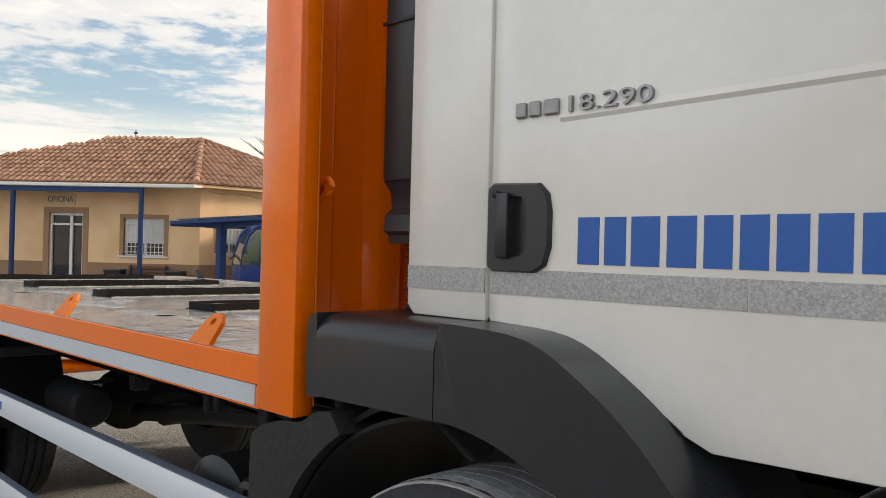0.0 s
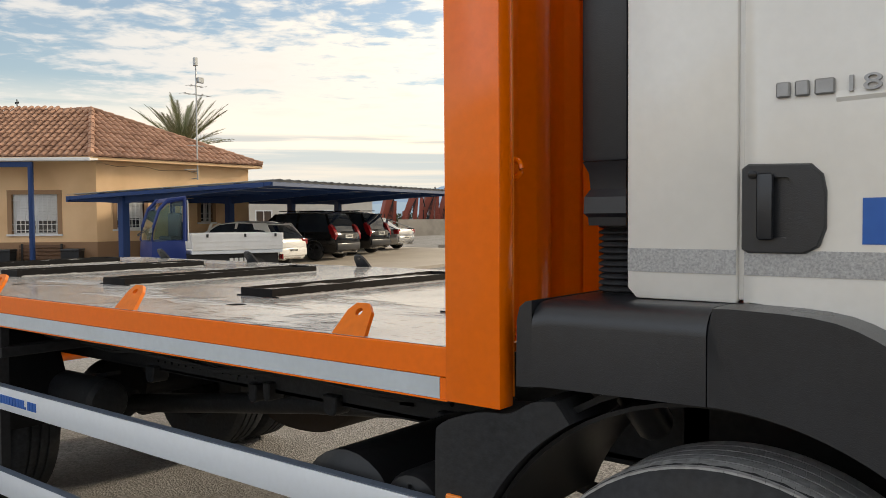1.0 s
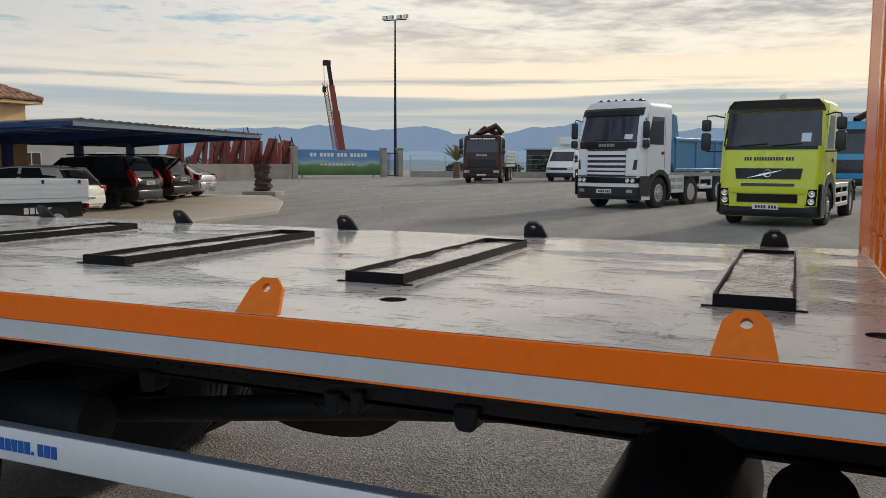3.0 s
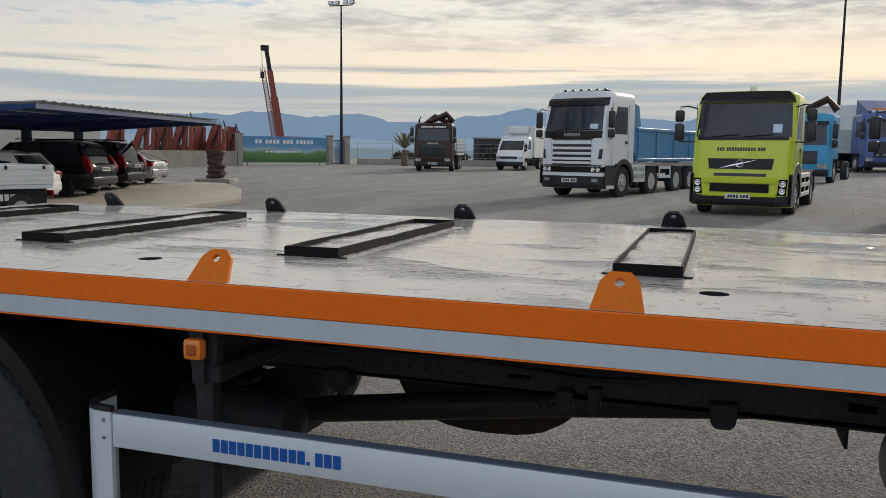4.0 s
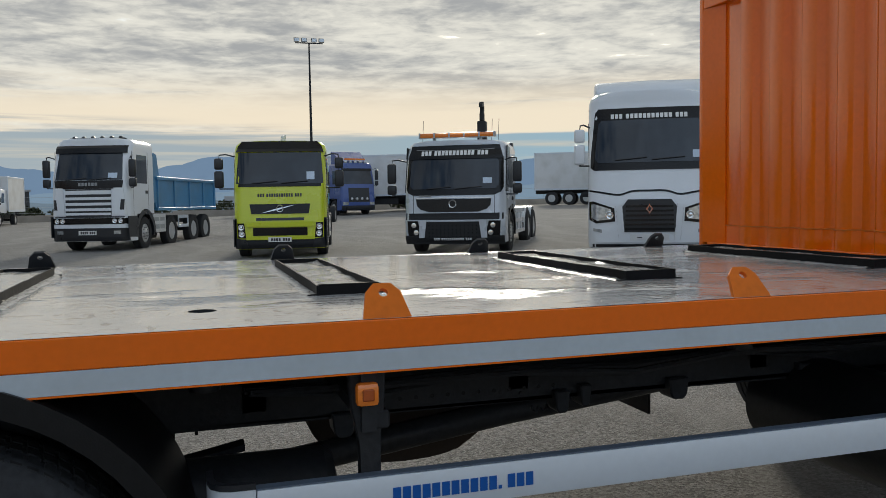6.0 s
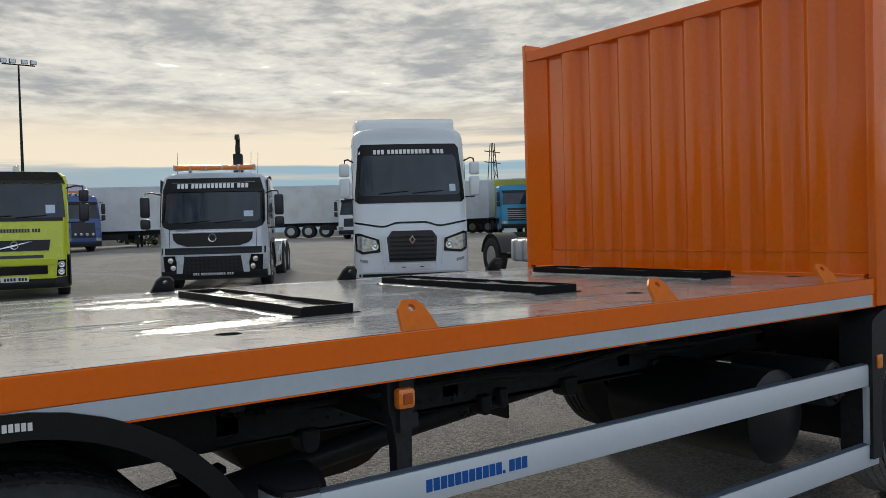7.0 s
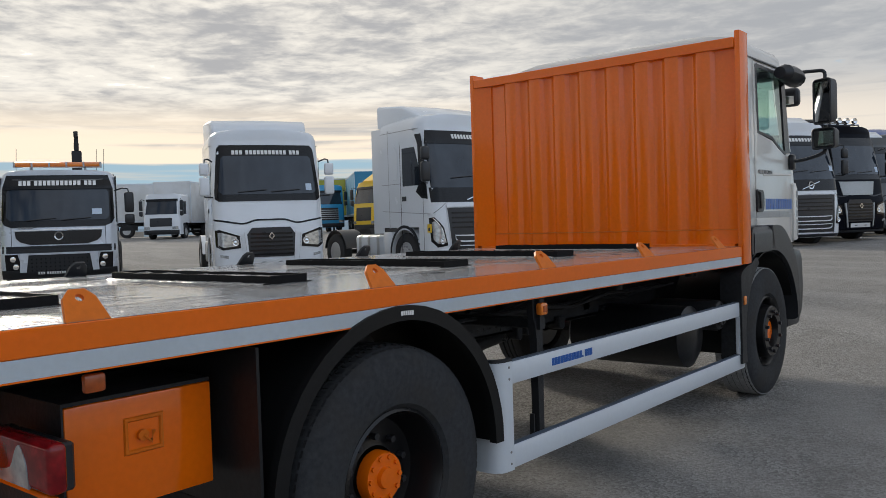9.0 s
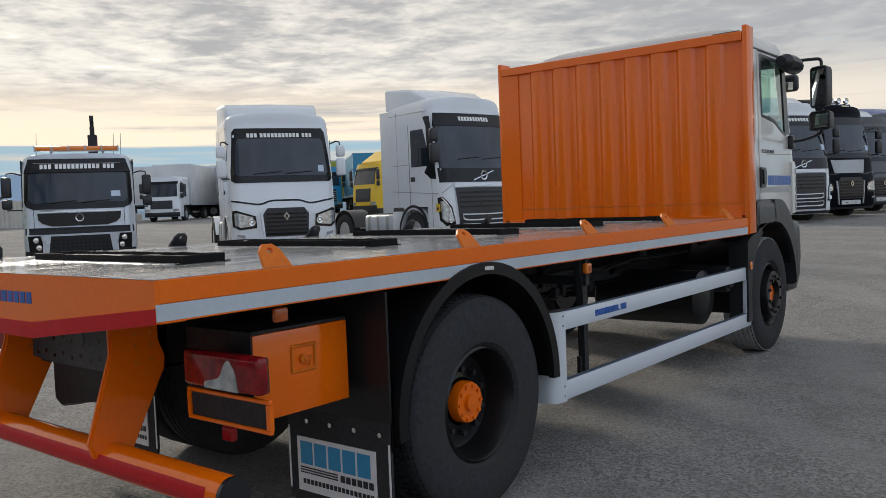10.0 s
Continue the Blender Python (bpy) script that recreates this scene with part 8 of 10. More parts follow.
def make_house():
    g = -0.25
    front, right = along(HL, HC), along(HC, HR)
    flen, rlen = (HC - HL).length, (HR - HC).length
    fu = lambda u: flen - u        # measured from the corner
    win1 = (fu(2.69), fu(1.24), 1.16, 2.44)
    door = (fu(5.39), fu(4.16), g, 2.58)
    win3 = (fu(9.4), fu(8.0), 1.16, 2.44)
    wf = wall_with_openings("wall_front", flen, g, EAVE, [win1, door, win3], front, RENDER_WALL)
    rw1, rw2 = (0.70, 1.70, 1.30, 2.35), (3.95, 4.45, 1.5, 2.35)
    wr = wall_with_openings("wall_side", rlen, g, EAVE, [rw1, rw2], right, RENDER_WALL)
    for nm, p, q in (("wall_back", HR + Vector((-0.31, 0)), HB), ("wall_far", HB + Vector((0, -0.31)), HL + Vector((0, 0.4)))):
        wall_with_openings(nm, (q - p).length, g, EAVE, [], along(p, q), RENDER_WALL)
    bm = B()
    a = 0.0
    for x0, x1 in ((0, door[0] - 0.2), (door[1] + 0.2, flen + 0.015)):
        box(bm, x0, x1, -0.018, 0.0, g, 0.90)
    ob = solid("baseboard_front", bm, DADO, "brown painted dado along the office front", "dado", kind="structure", smooth=0)
    ob.matrix_basis = front
    bm = B()
    box(bm, -0.012, rlen, -0.018, 0.0, g, 0.90)
    ob = solid("baseboard_side", bm, DADO, "brown painted dado along the office side", "dado", kind="structure", smooth=0)
    ob.matrix_basis = right
    window_unit("window_1", front, *win1)
    window_unit("window_2", front, *win3)
    window_unit("window_3", right, *rw1)
    window_unit("window_4", right, *rw2, shutter=False)
    # door
    d = thing("door_1", "white framed glazed office door in a brown surround", "door")
    tagged(d, kind="structure")
    d.matrix_basis = front
    x0, x1, z0, z1 = door
    bm = B()
    for p in ((x0 - 0.20, x0, z0, z1 + 0.20), (x1, x1 + 0.20, z0, z1 + 0.20), (x0, x1, z1, z1 + 0.20)):
        box(bm, p[0], p[1], -0.02, 0.1, p[2], p[3])
    part("surround", bm, SURROUND, d)
    bm = B()
    mid = x0 + 0.62 * (x1 - x0)
    for p in ((x0, x0 + 0.07, z0, z1), (x1 - 0.07, x1, z0, z1), (mid - 0.05, mid + 0.05, z0, z1), (x0, x1, z1 - 0.08, z1), (x0, x1, z1 - 0.42, z1 - 0.35), (x0, x1, z0, z0 + 0.15)):
        box(bm, p[0], p[1], 0.08, 0.15, p[2], p[3])
    part("door_frame", bm, BOX_WHITE, d)
    bm = B()
    box(bm, x0, x1, 0.16, 0.17, z0, z1)
    part("pane", bm, DARK_GLASS, d)
    # sign
    bm = B()
    sx0, sx1 = fu(5.50), fu(4.44)
    box(bm, sx0, sx1, -0.04, -0.002, 2.84, 3.26, 0.005)
    sign = solid("office_sign", bm, SIGN_BACK, "small pale sign reading OFICINA above the door", "sign")
    sign.matrix_basis = front
    letters("OFICINA", 0.30, DARK_TEXT, pose((sx0 + sx1) / 2, -0.044, 3.04, 90, 0, 0), "sign_lettering", sign, 0.003, 0.92, "dark capitals")
    # roof
    o = 0.38
    e = [Vector((*(HC + Vector((0.38, -0.36))), EAVE)), Vector((*(HR + Vector((0.38, 0.38))), EAVE)), Vector((*(HB + Vector((-0.38, 0.38))), EAVE)), Vector((*(HL + Vector((-0.38, -0.55))), EAVE))]
    rng = random.Random(3)
    bm = B()
    for poly in ((e[3], e[0], RIDGE_A, RIDGE_B), (e[0], e[1], RIDGE_A), (e[1], e[2], RIDGE_B, RIDGE_A), (e[2], e[3], RIDGE_B)):
        tiled_plane(bm, [tuple(p) for p in poly], rng)
    roof = solid("roof", bm, TILE, "hipped roof of weathered clay barrel tiles", "roof", kind="structure", smooth=50)
    bm = B()
    for p, q in ((e[0], RIDGE_A), (e[1], RIDGE_A), (RIDGE_A, RIDGE_B), (e[3], RIDGE_B), (e[2], RIDGE_B)):
        n = int((q - p).length / 0.36)
        for k in range(n):
            a_, b_ = p.lerp(q, k / n), p.lerp(q, (k + 1.15) / n)
            tube(bm, [a_ + Vector((0, 0, 0.05)), b_ + Vector((0, 0, 0.04))], 0.12, 8, 0.10)
    pieces("ridge_tile", bm, TILE, roof)
    bm = B()
    prism(bm, [(p.x, p.y) for p in e], "z", EAVE - 0.10, EAVE - 0.01)
    part("soffit", bm, RENDER_WALL, roof)
    bm = B()
    tube(bm, [RIDGE_B.lerp(RIDGE_A, 0.15), RIDGE_B.lerp(RIDGE_A, 0.15) + Vector((0, 0, 0.55))], 0.02, 6)
    tip = RIDGE_B.lerp(RIDGE_A, 0.15) + Vector((0, 0, 0.42))
    box(bm, tip.x - 0.12, tip.x + 0.12, tip.y - 0.02, tip.y + 0.02, tip.z - 0.03, tip.z + 0.04)
    part("roof_finial", bm, CHASSIS, roof)
    # porch: blue posts and beam under a white gutter
    porch = thing("porch", "blue steel porch frame with white gutter on the office front", "porch")
    tagged(porch, kind="structure")
    porch.matrix_basis = front
    bm = B()
    box(bm, -0.5, fu(1.55), -1.05, -0.93, EAVE - 0.36, EAVE - 0.20)
    part("beam", bm, POST_BLUE, porch)
    bm = B()
    box(bm, -0.5, flen + 0.25, -1.15, -1.02, EAVE - 0.19, EAVE - 0.08, 0.02)
    part("gutter", bm, BOX_WHITE, porch)
    bm = B()
    prism(bm, [(-1.1, EAVE - 0.1), (0.0, EAVE - 0.03), (0.0, EAVE - 0.10), (-1.1, EAVE - 0.16)], "x", -0.5, flen + 0.2)
    part("porch_ceiling", bm, BOX_WHITE, porch)
    for u in (1.62, 6.1, 10.6):
        bm = B()
        tube(bm, [(fu(u), -0.99, g), (fu(u), -0.99, EAVE - 0.34)], 0.085, 14)
        box(bm, fu(u) - 0.14, fu(u) + 0.14, -1.13, -0.85, g, g + 0.03)
        part("post", bm, POST_BLUE, porch)
    # bench and bins on the pavement
    bench = thing("bench", "dark slatted wooden bench against the office wall", "bench", m=front)
    for k in range(4):
        bm = B()
        box(bm, fu(2.45), fu(1.0), -0.50 + 0.11 * k, -0.41 + 0.11 * k, 0.22, 0.25, 0.005)
        part("slat", bm, WOOD, bench)
    for k in range(4):
        bm = B()
        box(bm, fu(2.45), fu(1.0), -0.10, -0.07, 0.36 + 0.12 * k, 0.45 + 0.12 * k, 0.005)
        part("back_slat", bm, WOOD, bench)
    for u in (2.35, 1.1):
        bm = B()
        box(bm, fu(u) - 0.03, fu(u) + 0.03, -0.5, -0.44, g, 0.24)
        box(bm, fu(u) - 0.03, fu(u) + 0.03, -0.12, -0.06, g, 0.85)
        part("leg", bm, CHASSIS, bench)
    for k, u in enumerate((2.75, 0.62)):
        b = thing("waste_bin", "grey plastic waste bin by the office wall", "bin", "bins at the office", front)
        bm = B()
        prism(bm, [(fu(u) - 0.22, g), (fu(u) + 0.22, g), (fu(u) + 0.28, 0.62), (fu(u) - 0.28, 0.62)], "y", -0.65, -0.2)
        part("bin_body", bm, DARK_GREY, b)
        bm = B()
        box(bm, fu(u) - 0.30, fu(u) + 0.30, -0.68, -0.17, 0.62, 0.70, 0.03, 2)
        part("bin_lid", bm, BLACK_PLASTIC, b)
    # wall mast
    mast = thing("aerial_mast", "tall thin aerial mast bracketed to the office wall", "aerial", m=right)
    bm = B()
    u = 3.6
    tube(bm, [(u, -0.35, 3.0), (u, -0.35, 7.3)], 0.025, 8)
    part("mast", bm, GALV, mast)
    for z, w in ((4.2, 0.25), (6.3, 0.3), (6.0, 0.55)):
        bm = B()
        tube(bm, [(u - w, -0.35, z), (u + w, -0.35, z)], 0.014, 6)
        for k in range(4):
            x = u - w + 2 * w * k / 3
            tube(bm, [(x, -0.55, z), (x, -0.15, z)], 0.008, 5)
        part("aerial_rod", bm, GALV, mast)
    bm = B()
    box(bm, u - 0.08, u + 0.05, -0.42, -0.28, 7.0, 7.3, 0.02)
    box(bm, u + 0.05, u + 0.3, -0.42, -0.3, 6.42, 6.62, 0.02)
    pieces("relay_box", bm, GALV, mast)
    bm = B()
    tube(bm, [(u, -0.35, 3.3), (u, 0.0, 3.3)], 0.02, 6)
    tube(bm, [(u, -0.35, 3.05), (u, 0.0, 3.05)], 0.02, 6)
    tube(bm, [(u - 0.5, -0.30, 3.35), (u, -0.35, 3.35)], 0.015, 6)
    pieces("bracket", bm, GALV, mast)
    b = thing("wall_cable", "dark cable looped along the office wall", "cable", m=right)
    bm = B()
    tube(bm, [(0.3 + 0.5 * k, -0.02, 3.42 - 0.05 * math.sin(k * 1.9) - 0.02 * k) for k in range(8)], 0.006, 5)
    part("cable", bm, CHASSIS, b)


make_house()


def make_carport():
    g = -0.15
    K, F, FB, L = Vector((-15.6, 12.5, 2.57)), Vector((-20.4, 26.5, 2.72)), Vector((-26.8, 24.3, 2.42)), Vector((-22.0, 10.3, 2.29))
    port = thing("carport", "blue steel carport with corrugated sheet roof", "carport")
    bm = B()
    n = 60
    top, bot = [], []
    for i in range(n + 1):
        a, b = K.lerp(F, i / n), L.lerp(FB, i / n)
        h = 0.02 if i % 2 else -0.015
        top.append((bm.verts.new(a + Vector((0.15, 0, 0.06 + h))), bm.verts.new(b + Vector((-0.15, 0, 0.06 + h)))))
    for i in range(n):
        bm.faces.new((top[i][0], top[i + 1][0], top[i + 1][1], top[i][1]))
    bmesh.ops.solidify(bm, geom=bm.faces[:], thickness=0.006)
    part("roof_sheet", bm, SHEET_GREY, port, "grey corrugated roof sheet", 0)

    def beam(p, q, h, w, nm="beam", mat=POST_BLUE):
        d = (q - p).normalized()
        s = Vector((-d.y, d.x, 0)).normalized() * w
        b = B()
        loft(b, [[p + s, p - s, p - s - Vector((0, 0, h)), p + s - Vector((0, 0, h))], [q + s, q - s, q - s - Vector((0, 0, h)), q + s - Vector((0, 0, h))]])
        part(nm, b, mat, port)
    beam(K, F, 0.11, 0.04, "front_edge", EDGE_BLUE)
    beam(K, L, 0.10, 0.04, "end_edge", POST_BLUE)
    beam(L, FB, 0.16, 0.04, "rear_edge", POST_BLUE)
    beam(F, FB, 0.16, 0.04, "end_edge", POST_BLUE)
    posts = [Vector((-20.7, 11.3)), Vector((-22.0, 16.0)), Vector((-23.4, 20.0)), Vector((-24.7, 23.8))]
    for i, p in enumerate(posts):
        bm = B()
        box(bm, p.x - 0.13, p.x + 0.13, p.y - 0.11, p.y + 0.11, ground_z(p.x, p.y) - 0.02, 2.34, 0.01)
        box(bm, p.x - 0.22, p.x + 0.22, p.y - 0.2, p.y + 0.2, ground_z(p.x, p.y) - 0.02, ground_z(p.x, p.y) + 0.03)
        part("post", bm, POST_BLUE, port)
        # tapered cantilever arm each way
        if i == 0:
            a, b = K.lerp(L, 0.03), K.lerp(L, 0.98)
        else:
            t = (p.y + 1.8 - 12.5) / 14.0
            a, b = K.lerp(F, max(0.02, t)), L.lerp(FB, min(1, (p.y - 10.7) / 14.0))
        bm = B()
        c = Vector((p.x, p.y, 2.40))
        for q in (a, b):
            d = (q - c)
            s = Vector((-d.y, d.x, 0)).normalized() * 0.06
            z = Vector((0, 0, 1))
            tip = Vector((q.x, q.y, q.z - 0.02))
            top0 = Vector((c.x, c.y, (a.z + b.z) / 2 - 0.02))
            loft(bm, [[top0 + s, top0 - s, top0 - s - z * 0.34, top0 + s - z * 0.34], [tip + s, tip - s, tip - s - z * 0.10, tip + s - z * 0.10]])
        part("arm", bm, POST_BLUE, port)
    for k in range(1, 6):
        p, q = K.lerp(L, k / 6), F.lerp(FB, k / 6)
        beam(p + Vector((0, 0, 0.03)), q + Vector((0, 0, 0.03)), 0.09, 0.03, "purlin")


make_carport()


def car(label, m, paint, L=4.5, W=1.86, H=1.66, belt=0.98, kind="suv", name="car"):
    """A car with its tail at x = 0 and its nose at x = -L."""
    c = thing(name, label, "car", "cars under the carport", m)
    hw = W / 2
    if kind == "saloon":
        roofline = [(0.0, belt - 0.02), (-0.75, belt + 0.04), (-1.35, H - 0.04), (-1.9, H), (-2.6, H - 0.02), (-3.35, belt + 0.02), (-L + 0.1, belt - 0.24)]
    elif kind == "hatch":
        roofline = [(-0.10, belt), (-0.50, H - 0.11), (-1.0, H - 0.02), (-1.7, H), (-2.3, H - 0.06), (-3.1, belt + 0.02), (-L + 0.1, belt - 0.22)]
    else:
        roofline = [(-0.12, belt + 0.02), (-0.42, H - 0.08), (-0.9, H), (-1.9, H), (-2.6, H - 0.06), (-3.35, belt + 0.04), (-L + 0.1, belt - 0.14)]
    bm = B()
    secs = [(0.03, 0.84, 0.42, belt - 0.12), (-0.02, 0.94, 0.30, belt - 0.04), (-0.20, 0.99, 0.24, belt), (-1.0, 1.0, 0.22, belt + 0.01), (-2.2, 1.0, 0.22, belt), (-3.2, 0.99, 0.22, belt - 0.01), (-L + 0.75, 0.97, 0.22, belt - 0.10), (-L + 0.2, 0.90, 0.24, belt - 0.22), (-L, 0.78, 0.34, belt - 0.36)]
    rings = []
    for x, k, z0, z1 in secs:
        w = hw * k
        mid = (z0 + z1) / 2
        rings.append([(x, -w * 0.86, z0), (x, -w * 0.97, z0 + 0.10), (x, -w, mid), (x, -w * 0.985, z1 - 0.10), (x, -w * 0.93, z1 - 0.01), (x, -w * 0.5, z1 + 0.012), (x, 0, z1 + 0.02), (x, w * 0.5, z1 + 0.012), (x, w * 0.93, z1 - 0.01), (x, w * 0.985, z1 - 0.10), (x, w, mid), (x, w * 0.97, z0 + 0.10), (x, w * 0.86, z0)])
    loft(bm, rings)
    body = part("body", bm, paint, c, "", 40)
    # glasshouse
    bm = B()
    rings = []
    for x, z in roofline:
        up = max(0.0, min(1.0, (z - belt) / (H - belt)))
        wb, wt = hw * 0.93, hw * (0.93 - 0.19 * up)
        rings.append([(x, -wb, belt - 0.03), (x, -(wb + wt) / 2 - 0.02, belt + (z - belt) * 0.5), (x, -wt, max(belt - 0.02, z - 0.05)), (x, -wt * 0.8, max(belt - 0.01, z - 0.012)), (x, 0, z), (x, wt * 0.8, max(belt - 0.01, z - 0.012)), (x, wt, max(belt - 0.02, z - 0.05)), (x, (wb + wt) / 2 + 0.02, belt + (z - belt) * 0.5), (x, wb, belt - 0.03)])
    loft(bm, rings)
    part("glasshouse", bm, DARK_GLASS, c, "", 40)
    bm = B()
    rings = []
    for x, z in roofline:
        if z < H - 0.12:
            continue
        wt = hw * 0.745
        rings.append([(x, -wt, z - 0.07), (x, -wt - 0.004, z - 0.03), (x, -wt * 0.8, z + 0.006), (x, 0, z + 0.02), (x, wt * 0.8, z + 0.006), (x, wt + 0.004, z - 0.03), (x, wt, z - 0.07)])
    loft(bm, rings)
    part("roof", bm, paint, c, "", 40)
    # pillars
    for s in (-1, 1):
        bm = B()
        top = [p for p in roofline if p[1] >= H - 0.12]
        for xa, xb in ((roofline[0][0] - 0.06, top[0][0] - 0.05), (-1.62, -1.62), (-2.72 if kind != "saloon" else -2.5, -2.62), (roofline[-2][0], top[-1][0])):
            y0, y1 = s * hw * 0.955, s * hw * 0.775
            back = 0.58 if kind == "hatch" and xa > -0.5 else 0.05
            loft(bm, [[(xa - back, y0, belt - 0.02), (xa + 0.05, y0, belt - 0.02), (xa + 0.05, y0 - s * 0.03, belt - 0.02), (xa - back, y0 - s * 0.03, belt - 0.02)],
                      [(xb - back * 0.8, y1, H - 0.06), (xb + 0.05, y1, H - 0.06), (xb + 0.05, y1 - s * 0.03, H - 0.06), (xb - back * 0.8, y1 - s * 0.03, H - 0.06)]])
        pieces("pillar", bm, paint, c)
        bm = B()
        box(bm, -3.0, -2.9, *sorted((s * (hw + 0.02), s * (hw + 0.16))), belt + 0.0, belt + 0.13, 0.03, 2)
        part("door_mirror", bm, paint, c)
        bm = B()
        for xx in (-1.25, -2.25, -3.2):
            box(bm, xx - 0.006, xx + 0.006, *sorted((s * (hw - 0.03), s * (hw + 0.001))), 0.42, belt - 0.06)
        part("door_seam", bm, BLACK_PLASTIC, c)
        # tail lamps
        bm = B()
        if kind == "suv":
            prism(bm, [(0.0, 0.72), (0.03, 0.90), (-0.10, 1.16), (-0.24, 1.28), (-0.30, 1.20), (-0.20, 0.86)], "y", *sorted((s * (hw * 0.76), s * (hw * 0.965))), 0.01)
        else:
            box(bm, -0.22, 0.025, *sorted((s * hw * 0.62, s * hw * 0.975)), 0.70, 0.90, 0.03, 2)
        part("tail_lamp", bm, RED_LENS, c)
        for wx in (-0.88, -L + 0.88):
            bm = B()
            lathe(bm, [(0.21, s * (hw - 0.03)), (0.24, s * (hw - 0.005)), (0.30, s * (hw - 0.005)), (0.335, s * (hw - 0.03)), (0.335, s * (hw - 0.20)), (0.21, s * (hw - 0.22))], (wx, 0, 0.335), "y", 24, closed=True)
            w = part("wheel", bm, RUBBER, c)
            bm = B()
            lathe(bm, [(0.22, s * (hw - 0.025)), (0.20, s * (hw - 0.02)), (0.19, s * (hw - 0.06)), (0.05, s * (hw - 0.05))], (wx, 0, 0.335), "y", 20)
            for k in range(5):
                a = 2 * math.pi * k / 5
                tube(bm, [(wx, s * (hw - 0.035), 0.335), (wx + 0.2 * math.cos(a), s * (hw - 0.03), 0.335 + 0.2 * math.sin(a))], 0.03, 6)
            part("rim", bm, DARK_GREY if paint is CAR_BLACK else RIM_SILVER, w)
            bm = B()
            pts = arc_pts(wx, 0.335, 0.40, 0, 180, 12) + arc_pts(wx, 0.335, 0.36, 180, 0, 12)
            prism(bm, pts, "y", *sorted((s * (hw - 0.1), s * (hw + 0.006))))
            part("wheel_lip", bm, BLACK_PLASTIC, c)
    bm = B()
    box(bm, -0.02, 0.055, -hw * 0.86, hw * 0.86, 0.36, 0.60, 0.03, 2)
    part("rear_bumper", bm, paint if kind != "suv" else BLACK_PLASTIC, c)
    bm = B()
    box(bm, 0.03, 0.062, -0.26, 0.26, 0.78 if kind == "suv" else 0.48, 0.90 if kind == "suv" else 0.59)
    plate = part("number_plate", bm, PLATE, c)
    bm = B()
    for k in range(7):
        y = -0.22 + 0.063 * k
        box(bm, 0.061, 0.065, y, y + 0.042, (0.78 if kind == "suv" else 0.48) + 0.025, (0.90 if kind == "suv" else 0.59) - 0.025)
    part("plate_bars", bm, DARK_TEXT, plate)
    bm = B()
    for y in (-0.5, 0.5):
        tube(bm, [(-0.2, y, 0.27), (0.06, y, 0.27)], 0.035, 8)
    pieces("exhaust", bm, CHROME, c)
    if kind == "suv":
        bm = B()
        for s in (-1, 1):
            tube(bm, [(-0.6, s * hw * 0.68, H + 0.05), (-2.5, s * hw * 0.70, H + 0.04)], 0.018, 6)
        pieces("roof_rail", bm, BLACK_GLOSS, c)
    return c


car("white hatchback parked nose-in under the carport", place_at(-18.7, 15.9, 15, 0.10), CAR_WHITE, 4.25, 1.79, 1.46, 0.92, "hatch")
car("black estate-sized four-by-four parked under the carport", place_at(-19.95, 19.65, 15, 0.10), CAR_BLACK, 4.63, 1.90, 1.71, 1.02, "suv")
car("dark four-by-four with roof rails parked under the carport", place_at(-21.4, 22.95, 15, 0.10), CAR_BLACK, 4.6, 1.88, 1.70, 1.0, "suv")
car("silver saloon parked beyond the carport", place_at(-22.85, 26.2, 15, 0.10), CAR_SILVER, 4.6, 1.82, 1.45, 0.94, "saloon")


